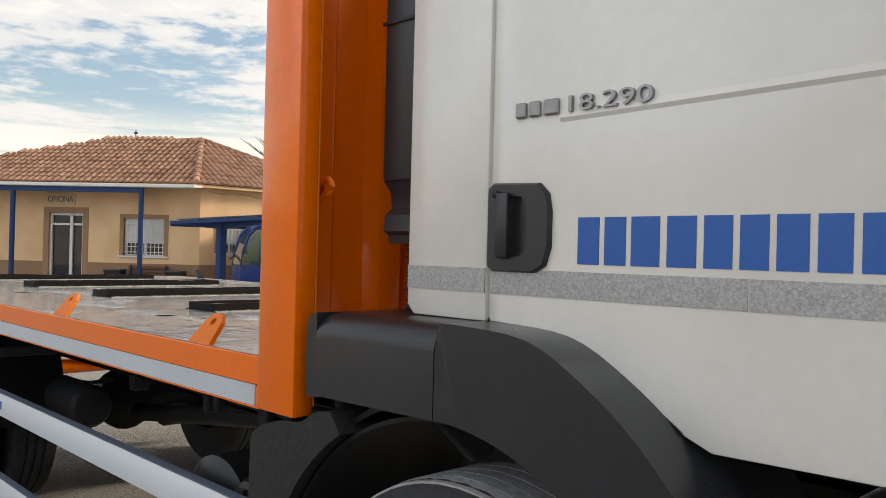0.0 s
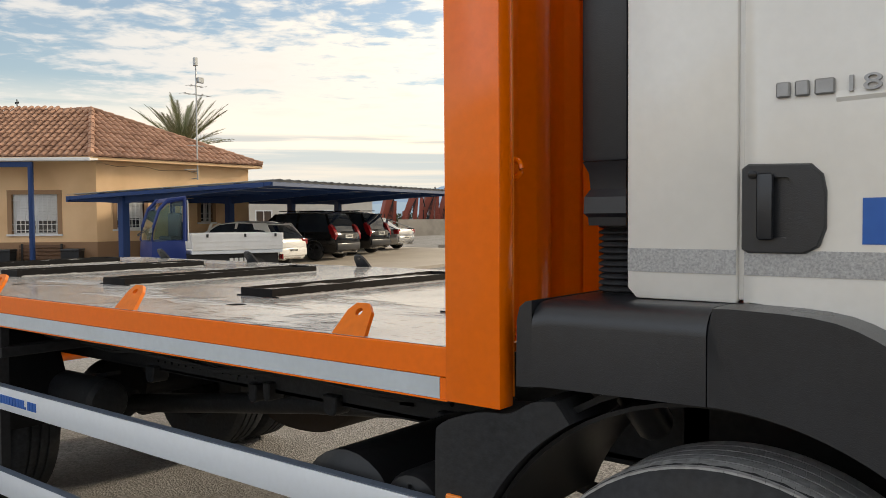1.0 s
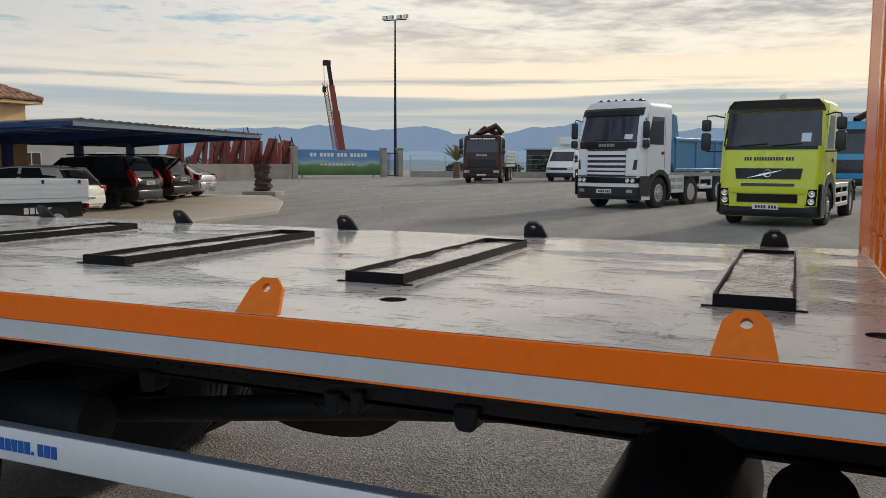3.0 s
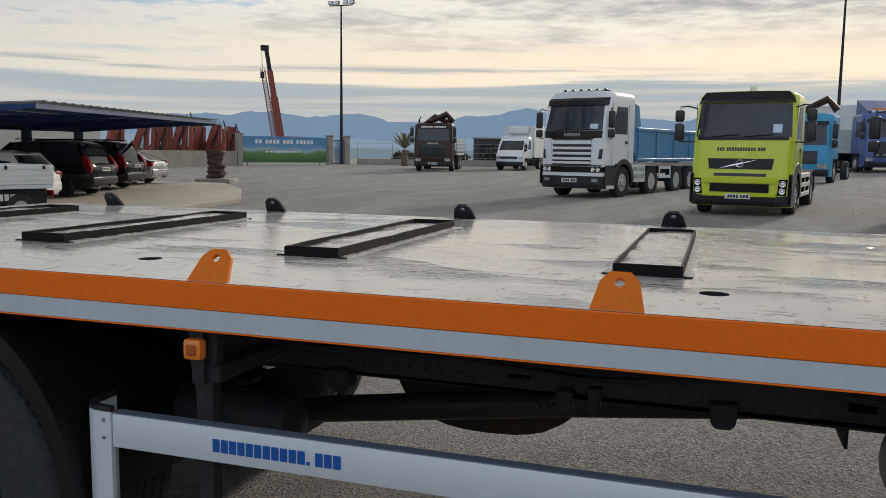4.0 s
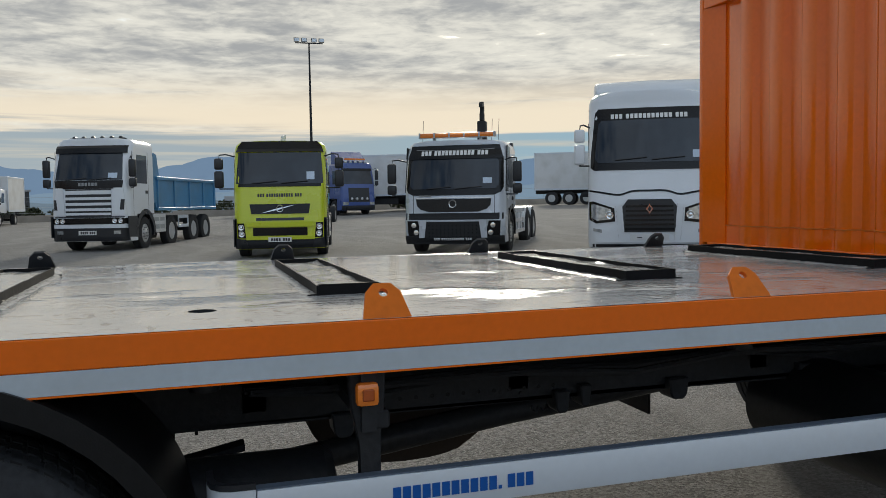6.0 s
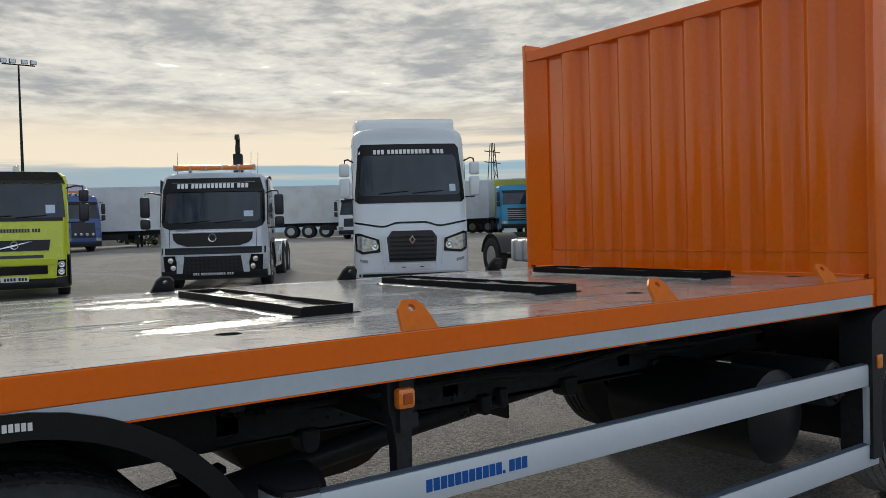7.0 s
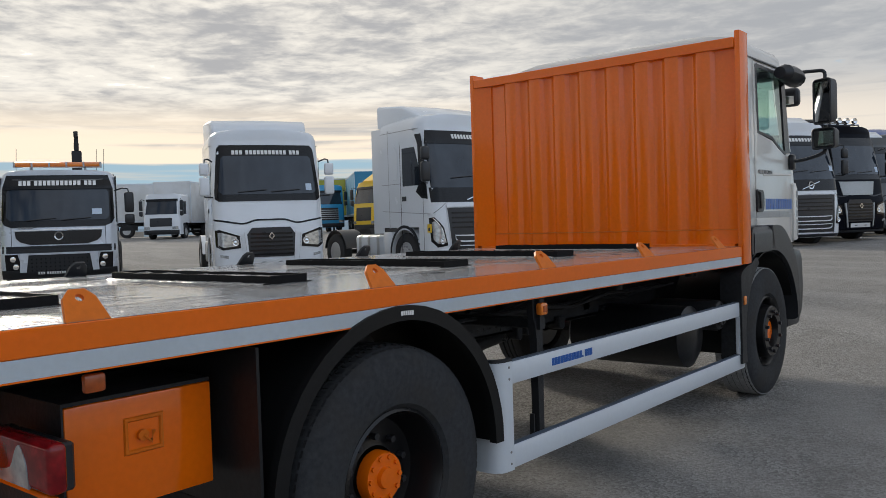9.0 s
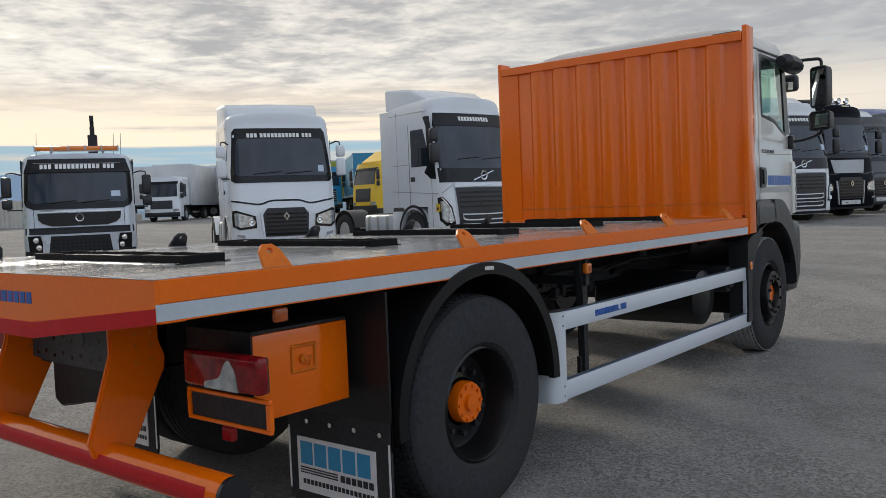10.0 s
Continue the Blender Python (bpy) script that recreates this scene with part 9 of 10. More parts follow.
def make_pickup():
    """A small flat-nosed utility truck, nose at x = 0 facing -x, bed behind."""
    d = math.degrees(math.atan2(13.0 - 9.2, -15.5 + 17.05))
    p = thing("utility_truck", "small blue utility truck with white drop-side bed", "pickup", m=place_at(-17.28, 9.22, d, 0.10) @ Matrix.Diagonal((1.04, 1.12, 1.15, 1)))
    bm = B()
    hw = 0.72
    prism(bm, [(0.10, 0.40), (0.0, 0.62), (0.03, 0.95), (1.25, 0.98), (1.30, 0.40)], "y", -hw, hw, 0.04, 2)
    part("cab_body", bm, PICKUP_BLUE, p, "blue cab")
    for s in (-1, 1):
        bm = B()
        pts = [(0.03, 0.95), (0.10, 1.25), (0.32, 1.62), (0.62, 1.80), (1.26, 1.86)]
        tube(bm, [(x, s * (hw - 0.04), z) for x, z in pts], 0.05, 8)
        tube(bm, [(1.22, s * (hw - 0.04), 0.95), (1.24, s * (hw - 0.04), 1.86)], 0.06, 8)
        part("cab_pillar", bm, PICKUP_BLUE, p)
        bm = B()
        prism(bm, [(0.12, 0.98), (0.20, 1.28), (0.38, 1.56), (0.66, 1.72), (1.14, 1.78), (1.14, 0.98)], "y", *sorted((s * (hw - 0.04), s * (hw - 0.05))))
        ob = part("side_window", bm, TEAL_GLASS, p, "", 0)
        ob.visible_shadow = False
    bm = B()
    prism(bm, [(0.60, 1.78), (0.75, 1.86), (1.30, 1.90), (1.30, 1.84), (0.62, 1.74)], "y", -hw, hw, 0.015, 2)
    part("cab_roof", bm, PICKUP_BLUE, p)
    bm = B()
    prism(bm, [(0.045, 0.97), (0.12, 1.26), (0.34, 1.62), (0.60, 1.77), (0.58, 1.77), (0.32, 1.60), (0.10, 1.24), (0.03, 0.97)], "y", -hw + 0.08, hw - 0.08)
    ob = part("windscreen", bm, TEAL_GLASS, p, "", 0)
    ob.visible_shadow = False
    bm = B()
    box(bm, 1.20, 1.27, -hw + 0.05, hw - 0.05, 0.95, 1.35, 0.01)
    box(bm, 0.70, 1.15, -0.6, 0.6, 0.80, 1.05, 0.04)
    box(bm, 1.05, 1.18, -0.6, 0.6, 1.0, 1.55, 0.04)
    pieces("seat", bm, CURTAIN, p)
    bm = B()
    lathe(bm, [(0.17, 0), (0.18, 0.012), (0.17, 0.024), (0.16, 0.012)], (0, 0, 0), "z", 20, closed=True)
    ob = part("steering_wheel", bm, BLACK_PLASTIC, p)
    ob.matrix_basis = pose(0.55, 0.3, 1.15, 0, -35, 0)
    for za, zb, ya, yb in ((0.95, 1.25, -hw, hw), (1.70, 1.86, -hw, hw), (1.25, 1.70, -hw, -hw + 0.20), (1.25, 1.70, hw - 0.20, hw)):
        bm = B()
        box(bm, 1.29, 1.33, ya, yb, za, zb)
        part("cab_back", bm, PICKUP_BLUE, p)
    # rear rack with a warning triangle
    bm = B()
    for s in (-1, 1):
        tube(bm, [(1.36, s * 0.68, 0.95), (1.36, s * 0.68, 1.80)], 0.02, 6)
    tube(bm, [(1.36, -0.68, 1.80), (1.36, 0.68, 1.80)], 0.02, 6)
    tube(bm, [(1.36, 0.0, 0.95), (1.36, 0.0, 1.80)], 0.015, 6)
    part("rack", bm, GALV, p)
    bm = B()
    prism(bm, [(-0.55, 1.38), (-0.15, 1.38), (-0.35, 1.78)], "x", 1.39, 1.40)
    tri = part("warning_triangle", bm, RED_PAINT, p, "red and white warning triangle")
    bm = B()
    prism(bm, [(-0.49, 1.415), (-0.21, 1.415), (-0.35, 1.70)], "x", 1.40, 1.405)
    part("triangle_face", bm, WHITE_TEXT, tri)
    # bed
    L = 3.62
    bm = B()
    box(bm, 1.42, L, -0.78, 0.78, 0.66, 0.74, 0.01)
    part("bed_floor", bm, ALU, p)
    for s in (-1, 1):
        bm = B()
        box(bm, 1.42, L, *sorted((s * 0.76, s * 0.80)), 0.74, 1.10, 0.008)
        for zz in (0.82, 0.92, 1.02):
            box(bm, 1.44, L - 0.02, *sorted((s * 0.795, s * 0.808)), zz, zz + 0.02)
        part("drop_side", bm, BOX_WHITE, p, "white ribbed drop side")
        bm = B()
        for x in (1.75, 2.65, 3.4):
            box(bm, x, x + 0.05, *sorted((s * 0.80, s * 0.825)), 1.02, 1.09)
        pieces("side_catch", bm, BLACK_PLASTIC, p)
    bm = B()
    box(bm, L - 0.02, L + 0.02, -0.78, 0.78, 0.74, 1.10, 0.008)
    part("tailgate", bm, BOX_WHITE, p)
    bm = B()
    box(bm, 0.9, L - 0.05, -0.6, 0.6, 0.36, 0.66, 0.02)
    part("frame", bm, CHASSIS, p)
    bm = B()
    for k in range(5):
        box(bm, 2.35 + 0.12 * k, 2.44 + 0.12 * k, -0.612, -0.60, 0.44, 0.56)
        box(bm, 2.35 + 0.12 * k, 2.44 + 0.12 * k, 0.60, 0.612, 0.44, 0.56)
    pieces("side_lettering", bm, WHITE_TEXT, p)
    for o in list(p.children):
        if o.name.split(".")[0] in ("cab_body", "cab_pillar", "side_window", "cab_roof", "windscreen", "seat"):
            for v in o.data.vertices:
                v.co.x = 0.52 + 0.62 * v.co.x
    bm = B()
    for s in (-1, 1):
        box(bm, L + 0.0, L + 0.04, *sorted((s * 0.45, s * 0.72)), 0.50, 0.62, 0.01)
    pieces("tail_lamp", bm, RED_LENS, p)
    bm = B()
    box(bm, L, L + 0.03, -0.25, 0.25, 0.48, 0.60)
    part("number_plate", bm, PLATE, p)
    for x in (0.75, 3.0):
        for s in (-1, 1):
            bm = B()
            lathe(bm, [(0.15, s * 0.60), (0.17, s * 0.68), (0.24, s * 0.69), (0.28, s * 0.66), (0.28, s * 0.52), (0.15, s * 0.50)], (x, 0, 0.28), "y", 20, closed=True)
            w = part("wheel", bm, RUBBER, p)
            bm = B()
            lathe(bm, [(0.16, s * 0.67), (0.14, s * 0.66), (0.05, s * 0.66), (0.01, s * 0.665)], (x, 0, 0.28), "y", 16)
            part("rim", bm, RIM_SILVER, w)


make_pickup()


def palm(label, m, height, crown, fronds, seed):
    """A palm: ringed tapering trunk and arching fronds of many narrow leaflets."""
    rng = random.Random(seed)
    t = thing("palm_tree", label, "palm tree", m=m)
    bm = B()
    prof = []
    n = int(height / 0.12)
    for k in range(n):
        z = height * k / n
        r = 0.26 - 0.07 * k / n
        prof += [(r, z), (r * 1.12, z + 0.05)]
    lathe(bm, prof, (0, 0, 0), "z", 14)
    part("trunk", bm, BARK, t)
    bm = B()
    for f in range(fronds):
        a = f * 2.399 + rng.uniform(-0.2, 0.2)
        rise = rng.uniform(0.30, 1.5)
        L = crown * rng.uniform(0.8, 1.1)
        pts = []
        for i in range(11):
            s = i / 10
            r = L * s * math.cos(rise * (1 - 0.12 * s))
            z = height + L * s * math.sin(rise) - 0.16 * L * s * s * (0.5 + 0.5 * math.cos(rise))
            pts.append(Vector((r * math.cos(a), r * math.sin(a), z)))
        tube(bm, pts, 0.028, 4, 0.006)
        side = Vector((-math.sin(a), math.cos(a), 0))
        for i in range(1, 40):
            s = i / 40 * 10
            k = min(9, int(s))
            p = pts[k].lerp(pts[k + 1], s - k)
            d = (pts[k + 1] - pts[k]).normalized()
            ln = crown * 0.17 * math.sin(math.pi * (0.12 + 0.85 * i / 40)) * rng.uniform(0.8, 1.1)
            for sg in (-1, 1):
                tip = p + side * (sg * ln * 0.55) + d * (ln * 0.85) + Vector((0, 0, ln * rng.uniform(-0.10, 0.30)))
                w = d * 0.034
                bm.faces.new([bm.verts.new(v) for v in (p - w, p + w, tip)])
    part("crown", bm, PALM_LEAF, t, smooth=0)
    return t


palm("tall date palm behind the office roof", place_at(-33.2, 21.8, 0), 4.9, 3.0, 40, 5)
palm("small palm by the yard gate", place_at(-24.6, 58.0, 0), 1.3, 1.6, 22, 6)


def flood_mast(m, h):
    t = thing("floodlight_mast", "tall galvanised yard mast with four floodlights", "light mast", "masts in the yard", m)
    bm = B()
    tube(bm, [(0, 0, 0), (0, 0, h)], 0.14, 12, 0.06)
    part("mast", bm, DARK_GREY, t)
    bm = B()
    box(bm, -1.05, 1.05, -0.04, 0.04, h - 0.04, h + 0.04)
    part("cross_arm", bm, DARK_GREY, t)
    for k, x in enumerate((-0.95, -0.38, 0.38, 0.95)):
        bm = B()
        prism(bm, [(-0.16, h + 0.06), (0.18, h + 0.10), (0.14, h + 0.42), (-0.10, h + 0.36)], "x", x - 0.20, x + 0.20, 0.02)
        lamp = part("floodlight", bm, BLACK_PLASTIC, t)
        bm = B()
        prism(bm, [(-0.165, h + 0.09), (-0.162, h + 0.09), (-0.112, h + 0.34), (-0.117, h + 0.34)], "x", x - 0.17, x + 0.17)
        part("lens", bm, CLEAR_LENS, lamp)


flood_mast(place_at(-31.4, 61.0, 0), 12.9)
flood_mast(place_at(6.25, 62.1, 0), 13.0)


def make_far_yard():
    # rock on a plinth
    bm = B()
    prism(bm, [(-0.85, -0.5), (0.7, -0.65), (0.85, 0.45), (-0.6, 0.6)], "z", -0.1, 0.22, 0.05, 2)
    solid("plinth", bm, CONCRETE, "low concrete plinth on the gravel", "plinth", m=place_at(-22.2, 29.2, 20))
    rng = random.Random(11)
    bm = B()
    rings = []
    for k in range(19):
        z = 0.22 + 1.2 * k / 18
        w = 0.40 - 0.05 * math.sin(k / 18 * math.pi)
        rings.append([((w + 0.16 * noise.noise((math.cos(i * 0.349) * 1.3, math.sin(i * 0.349) * 1.3, k * 0.55))) * math.cos(2 * math.pi * i / 18) - 0.08 * k / 18, (w * 0.85 + 0.16 * noise.noise((math.cos(i * 0.349) * 1.3, math.sin(i * 0.349) * 1.3, 9 + k * 0.55))) * math.sin(2 * math.pi * i / 18), z + 0.05 * noise.noise((math.cos(i * 0.349) * 1.5, math.sin(i * 0.349) * 1.5, k))) for i in range(18)])
    loft(bm, rings)
    solid("rock", bm, ROCK, "rough dark boulder standing on a plinth", "boulder", m=place_at(-22.2, 29.2, 20), smooth=60)
    # pale slab of the car park
    bm = B()
    pts = [(-14.5, 8.0), (-15.2, 20.0), (-18.2, 24.8), (-21.0, 28.0), (-30.0, 28.0), (-28.0, 14.0), (-22.0, 6.5), (-15.5, 6.5)]
    top = [bm.verts.new((x, y, ground_z(x, y) + 0.10)) for x, y in pts]
    low = [bm.verts.new((x, y, ground_z(x, y) - 0.15)) for x, y in pts]
    ring_faces(bm, [low, top], True, True)
    solid("pavement", bm, SLAB, "pale concrete hardstanding under the carport", "pavement", kind="structure", smooth=0)
    # hoarding between gate piers
    p, q = Vector((-34.8, 51.3)), Vector((-30.1, 58.7))
    m = along(p, q)
    m.translation.z = ground_z(-32, 55)
    L = (q - p).length
    for x in (-0.45, L + 0.05, L - 1.5):
        bm = B()
        box(bm, x, x + 0.42, -0.2, 0.22, -0.1, 2.25, 0.02)
        box(bm, x - 0.05, x + 0.47, -0.25, 0.27, 2.25, 2.36, 0.02)
        ob = solid("gate_pier", bm, CONCRETE, "grey concrete gate pier", "gate pier", "piers at the gate", m=m)
    bm = B()
    box(bm, 0.0, L - 1.6, 0.0, 0.06, 0.2, 2.15)
    board = solid("hoarding", bm, HOARDING, "printed roadside hoarding of a green field under blue sky", "hoarding", m=m)
    bm = B()
    word_bars(bm, 1.0, 6.0, 1.62, 1.90, -0.004, (2, 4, 3, 5), 0.004, 0.3)
    tagged(part("hoarding_lettering", bm, WHITE_TEXT, board, "white lettering on the hoarding"), kind="stuff")
    bm = B()
    for k in range(9):
        box(bm, 1.9 + 0.34 * k, 2.12 + 0.34 * k, -0.012, 0.0, 0.95, 1.08)
    tagged(part("hoarding_strapline", bm, WHITE_TEXT, board), kind="stuff")
    for x in (0.4, L - 2.2):
        bm = B()
        box(bm, x, x + 0.1, 0.06, 0.18, -0.1, 2.1)
        part("post", bm, GALV, board)
    bm = B()
    for k in range(14):
        x = L - 1.3 + 0.1 * k
        box(bm, x, x + 0.03, 0.0, 0.03, 0.1, 2.0)
    box(bm, L - 1.35, L + 0.1, 0.0, 0.03, 0.1, 0.16)
    box(bm, L - 1.35, L + 0.1, 0.0, 0.03, 1.9, 1.96)
    solid("gate", bm, POST_BLUE, "blue barred steel yard gate, shut", "gate", m=m)
    # boundary walls with a post-and-wire fence
    for i, (a, b, h) in enumerate(((Vector((-29.5, 60.0)), Vector((34.0, 66.0)), 0.48), (Vector((-37.2, 42.0)), Vector((-35.0, 50.8)), 1.15), (Vector((-50.0, 30.0)), Vector((-37.4, 41.6)), 1.15))):
        m2 = along(a, b)
        L2 = (b - a).length
        bm = B()
        n = max(1, int(L2 / 6))
        for k in range(n):
            x0, x1 = L2 * k / n, L2 * (k + 1) / n
            z = ground_z(*(a.lerp(b, (k + 0.5) / n)))
            box(bm, x0, x1 - 0.012, -0.1, 0.1, z - 0.3, z + h)
        solid("wall_boundary_%d" % (i + 1), bm, CONCRETE, "low concrete boundary wall", "wall", kind="structure", m=m2, smooth=0)
        if i == 0:
            f = thing("wire_fence", "thin post-and-wire fence on the boundary wall", "fence", m=m2)
            k = 0
            while k * 3.0 < L2:
                z = ground_z(*(a.lerp(b, k * 3.0 / L2)))
                bm = B()
                tube(bm, [(k * 3.0, 0, z + h - 0.05), (k * 3.0, 0, z + h + 1.3)], 0.03, 6)
                part("post", bm, GALV, f)
                k += 1
            bm = B()
            for zz in (0.15, 0.55, 0.95, 1.25):
                tube(bm, [(x, 0, ground_z(*(a.lerp(b, min(1, x / L2)))) + h + zz) for x in [L2 * j / 20 for j in range(21)]], 0.008, 4)
            pieces("wire", bm, GALV, f)
    # long pale building behind the carport
    bm = B()
    p, q = Vector((-47.0, 27.0)), Vector((-36.0, 38.0))
    L3 = (q - p).length
    box(bm, 0, L3, 0, 5, -0.4, 2.9)
    box(bm, -0.1, L3 + 0.1, -0.1, 5.1, 2.9, 3.05)
    shed = thing("low_building", "long low pale building behind the carport", "building", m=along(p, q))
    part("wall", bm, PALE_WALL, shed, smooth=0)
    for x0 in (4.5, 8.0, 12.0):
        bm = B()
        box(bm, x0, x0 + 1.1, -0.03, 0.0, 1.2, 2.2)
        w = part("window", bm, BOX_WHITE, shed)
        bm = B()
        box(bm, x0 + 0.08, x0 + 0.52, -0.036, -0.02, 1.28, 2.12)
        box(bm, x0 + 0.58, x0 + 1.02, -0.036, -0.02, 1.28, 2.12)
        part("pane", bm, DARK_GLASS, w)
    # dark shed beyond the wall
    shed = thing("dark_shed", "long dark metal shed beyond the boundary wall", "shed", m=pose(-20.7, 63.6, 0.0, 0, 0, 11))
    bm = B()
    box(bm, 0, 6.7, 0, 5, -2.0, 2.75)
    part("wall", bm, SHED_DARK, shed, smooth=0)
    bm = B()
    prism(bm, [(-0.2, 2.75), (5.2, 2.75), (5.2, 2.82), (-0.2, 2.88)], "x", -0.1, 6.8)
    part("roof", bm, SHEET_GREY, shed, smooth=0)
    for k in range(3):
        bm = B()
        box(bm, 0.5 + 2.1 * k, 1.9 + 2.1 * k, -0.02, 0.0, 0.9, 2.3)
        part("door", bm, DARK_GREY, shed)


make_far_yard()


def make_far_edge():
    """Bushes beyond the boundary, a pale sheet fence, and an unseen wall added behind the walk for reflections."""
    rng = random.Random(8)
    spots = [(-27.5 + 1.25 * k + rng.uniform(-0.5, 0.5), 62.5 + 0.09 * k + rng.uniform(-0.4, 2.5), rng.uniform(0.5, 1.15)) for k in range(33)]
    spots += [(12.0 + 0.9 * k, 57.5 + rng.uniform(-0.6, 1.0), rng.uniform(0.9, 1.6)) for k in range(9)]
    spots += [(-70.0 + 1.6 * k, 62.0 + rng.uniform(0, 5), rng.uniform(0.8, 1.5)) for k in range(18)]
    bm = B()
    for x, y, r in spots:
        z0 = ground_z(x, y) + (0.55 if x < 10 else 0.7)
        for k in range(170):
            a, u = rng.uniform(0, 6.283), rng.uniform(-0.6, 1.0)
            d = math.sqrt(max(0.0, 1 - u * u)) * rng.uniform(0.55, 1.0) * (1 + 0.35 * noise.noise((a * 1.5, u * 3, x)))
            c = Vector((x + 1.15 * r * d * math.cos(a), y + r * d * math.sin(a), z0 + 0.8 * r * u * (1 + 0.3 * noise.noise((a * 2, x, y)))))
            e1 = Vector((rng.uniform(-1, 1), rng.uniform(-1, 1), rng.uniform(-1, 1))).normalized() * 0.17
            e2 = e1.cross(Vector((rng.uniform(-1, 1), rng.uniform(-1, 1), rng.uniform(-1, 1)))).normalized() * 0.11
            bm.faces.new([bm.verts.new(p) for p in (c - e1, c + e2, c + e1, c - e2)])
    solid("far_scrub", bm, SCRUB, "dusty green bushes beyond the boundary wall", "bushes", kind="stuff", smooth=0)
    fence = thing("sheet_fence", "pale corrugated sheet fence between the trailers", "fence", m=place_at(13.2, 54.6, -16))
    for k in range(6):
        bm = B()
        n = 8
        line = [(1.02 * k + j / n, 0.02 if j % 2 else -0.02) for j in range(n + 1)]
        prism(bm, line + [(x, y + 0.012) for x, y in reversed(line)], "z", 0.05, 1.85)
        part("panel", bm, PALE_WALL, fence, smooth=0)
        bm = B()
        box(bm, 1.02 * k - 0.03, 1.02 * k + 0.03, 0.05, 0.11, 0.0, 1.95)
        part("post", bm, GALV, fence)
    # unseen wall added so that the lorry fronts reflect something darker than sky
    bm = B()
    box(bm, -70, 70, -30.3, -30.0, -1.6, 5.2)
    solid("wall_south", bm, PALE_WALL, "plain unseen wall added behind the walk to darken reflections", "wall", kind="structure", smooth=0)


make_far_edge()


def knuckle_crane(m, seed, scale=1.0):
    """A folded loader crane standing on its column."""
    rng = random.Random(seed)
    c = thing("loader_crane", "folded red hydraulic loader crane on the ground", "crane", "cranes stored by the wall", m)
    bm = B()
    box(bm, -0.6, 0.7, -0.9, 0.9, 0.0, 0.45, 0.04)
    box(bm, -0.3, 0.4, -0.35, 0.35, 0.45, 1.0, 0.06)
    tube(bm, [(0, 0, 0.5), (0, 0, 1.7 * scale)], 0.22, 10)
    for sgn in (-1, 1):
        tube(bm, [(0.1, sgn * 0.85, 0.3), (0.1, sgn * 0.9, 1.3 * scale)], 0.09, 8)
    part("column", bm, CHASSIS if seed % 2 else CRANE_RED, c)
    lean = rng.uniform(0.15, 0.4)
    for k, (x0, z0, x1, z1, w) in enumerate(((-0.1, 0.9, 0.25 + lean, 3.0, 0.26), (0.45 + lean, 3.0, 0.30 + lean, 0.8, 0.20), (0.75 + lean, 0.9, 0.85 + lean, 2.7, 0.15))):
        bm = B()
        a, b = Vector((x0, 0, z0 * scale)), Vector((x1, 0, z1 * scale))
        d = (b - a).normalized()
        s = Vector((-d.z, 0, d.x)) * w
        y = Vector((0, w * 0.8, 0))
        loft(bm, [[a + s + y, a - s + y, a - s - y, a + s - y], [b + s * 0.8 + y, b - s * 0.8 + y, b - s * 0.8 - y, b + s * 0.8 - y]])
        part("boom", bm, CRANE_RED, c)
    bm = B()
    tube(bm, [(-0.25, 0.1, 1.2 * scale), (0.3 + lean, 0.1, 3.0 * scale)], 0.06, 8)
    tube(bm, [(0.75 + lean, 0.18, 3.3 * scale), (1.1 + lean, 0.18, 2.0 * scale)], 0.05, 8)
    for k in range(4):
        tube(bm, [(0.1 * k, -0.25, 0.6), (0.3 + 0.1 * k, -0.3, 1.6 * scale), (0.6 + lean, -0.25, (2.9 + 0.1 * k) * scale)], 0.018, 5)
    pieces("ram", bm, CHASSIS, c)


for k, (x, y, r, s) in enumerate(((-41.5, 38.2, 30, 1.0), (-40.2, 43.6, 75, 0.95), (-39.4, 45.2, 40, 1.05), (-38.9, 46.6, 62, 1.1), (-38.2, 48.0, 20, 1.15), (-37.7, 49.4, 80, 1.05), (-37.2, 50.6, 15, 1.0), (-36.6, 51.6, 55, 0.95))):
    knuckle_crane(place_at(x, y, r), 20 + k, s)


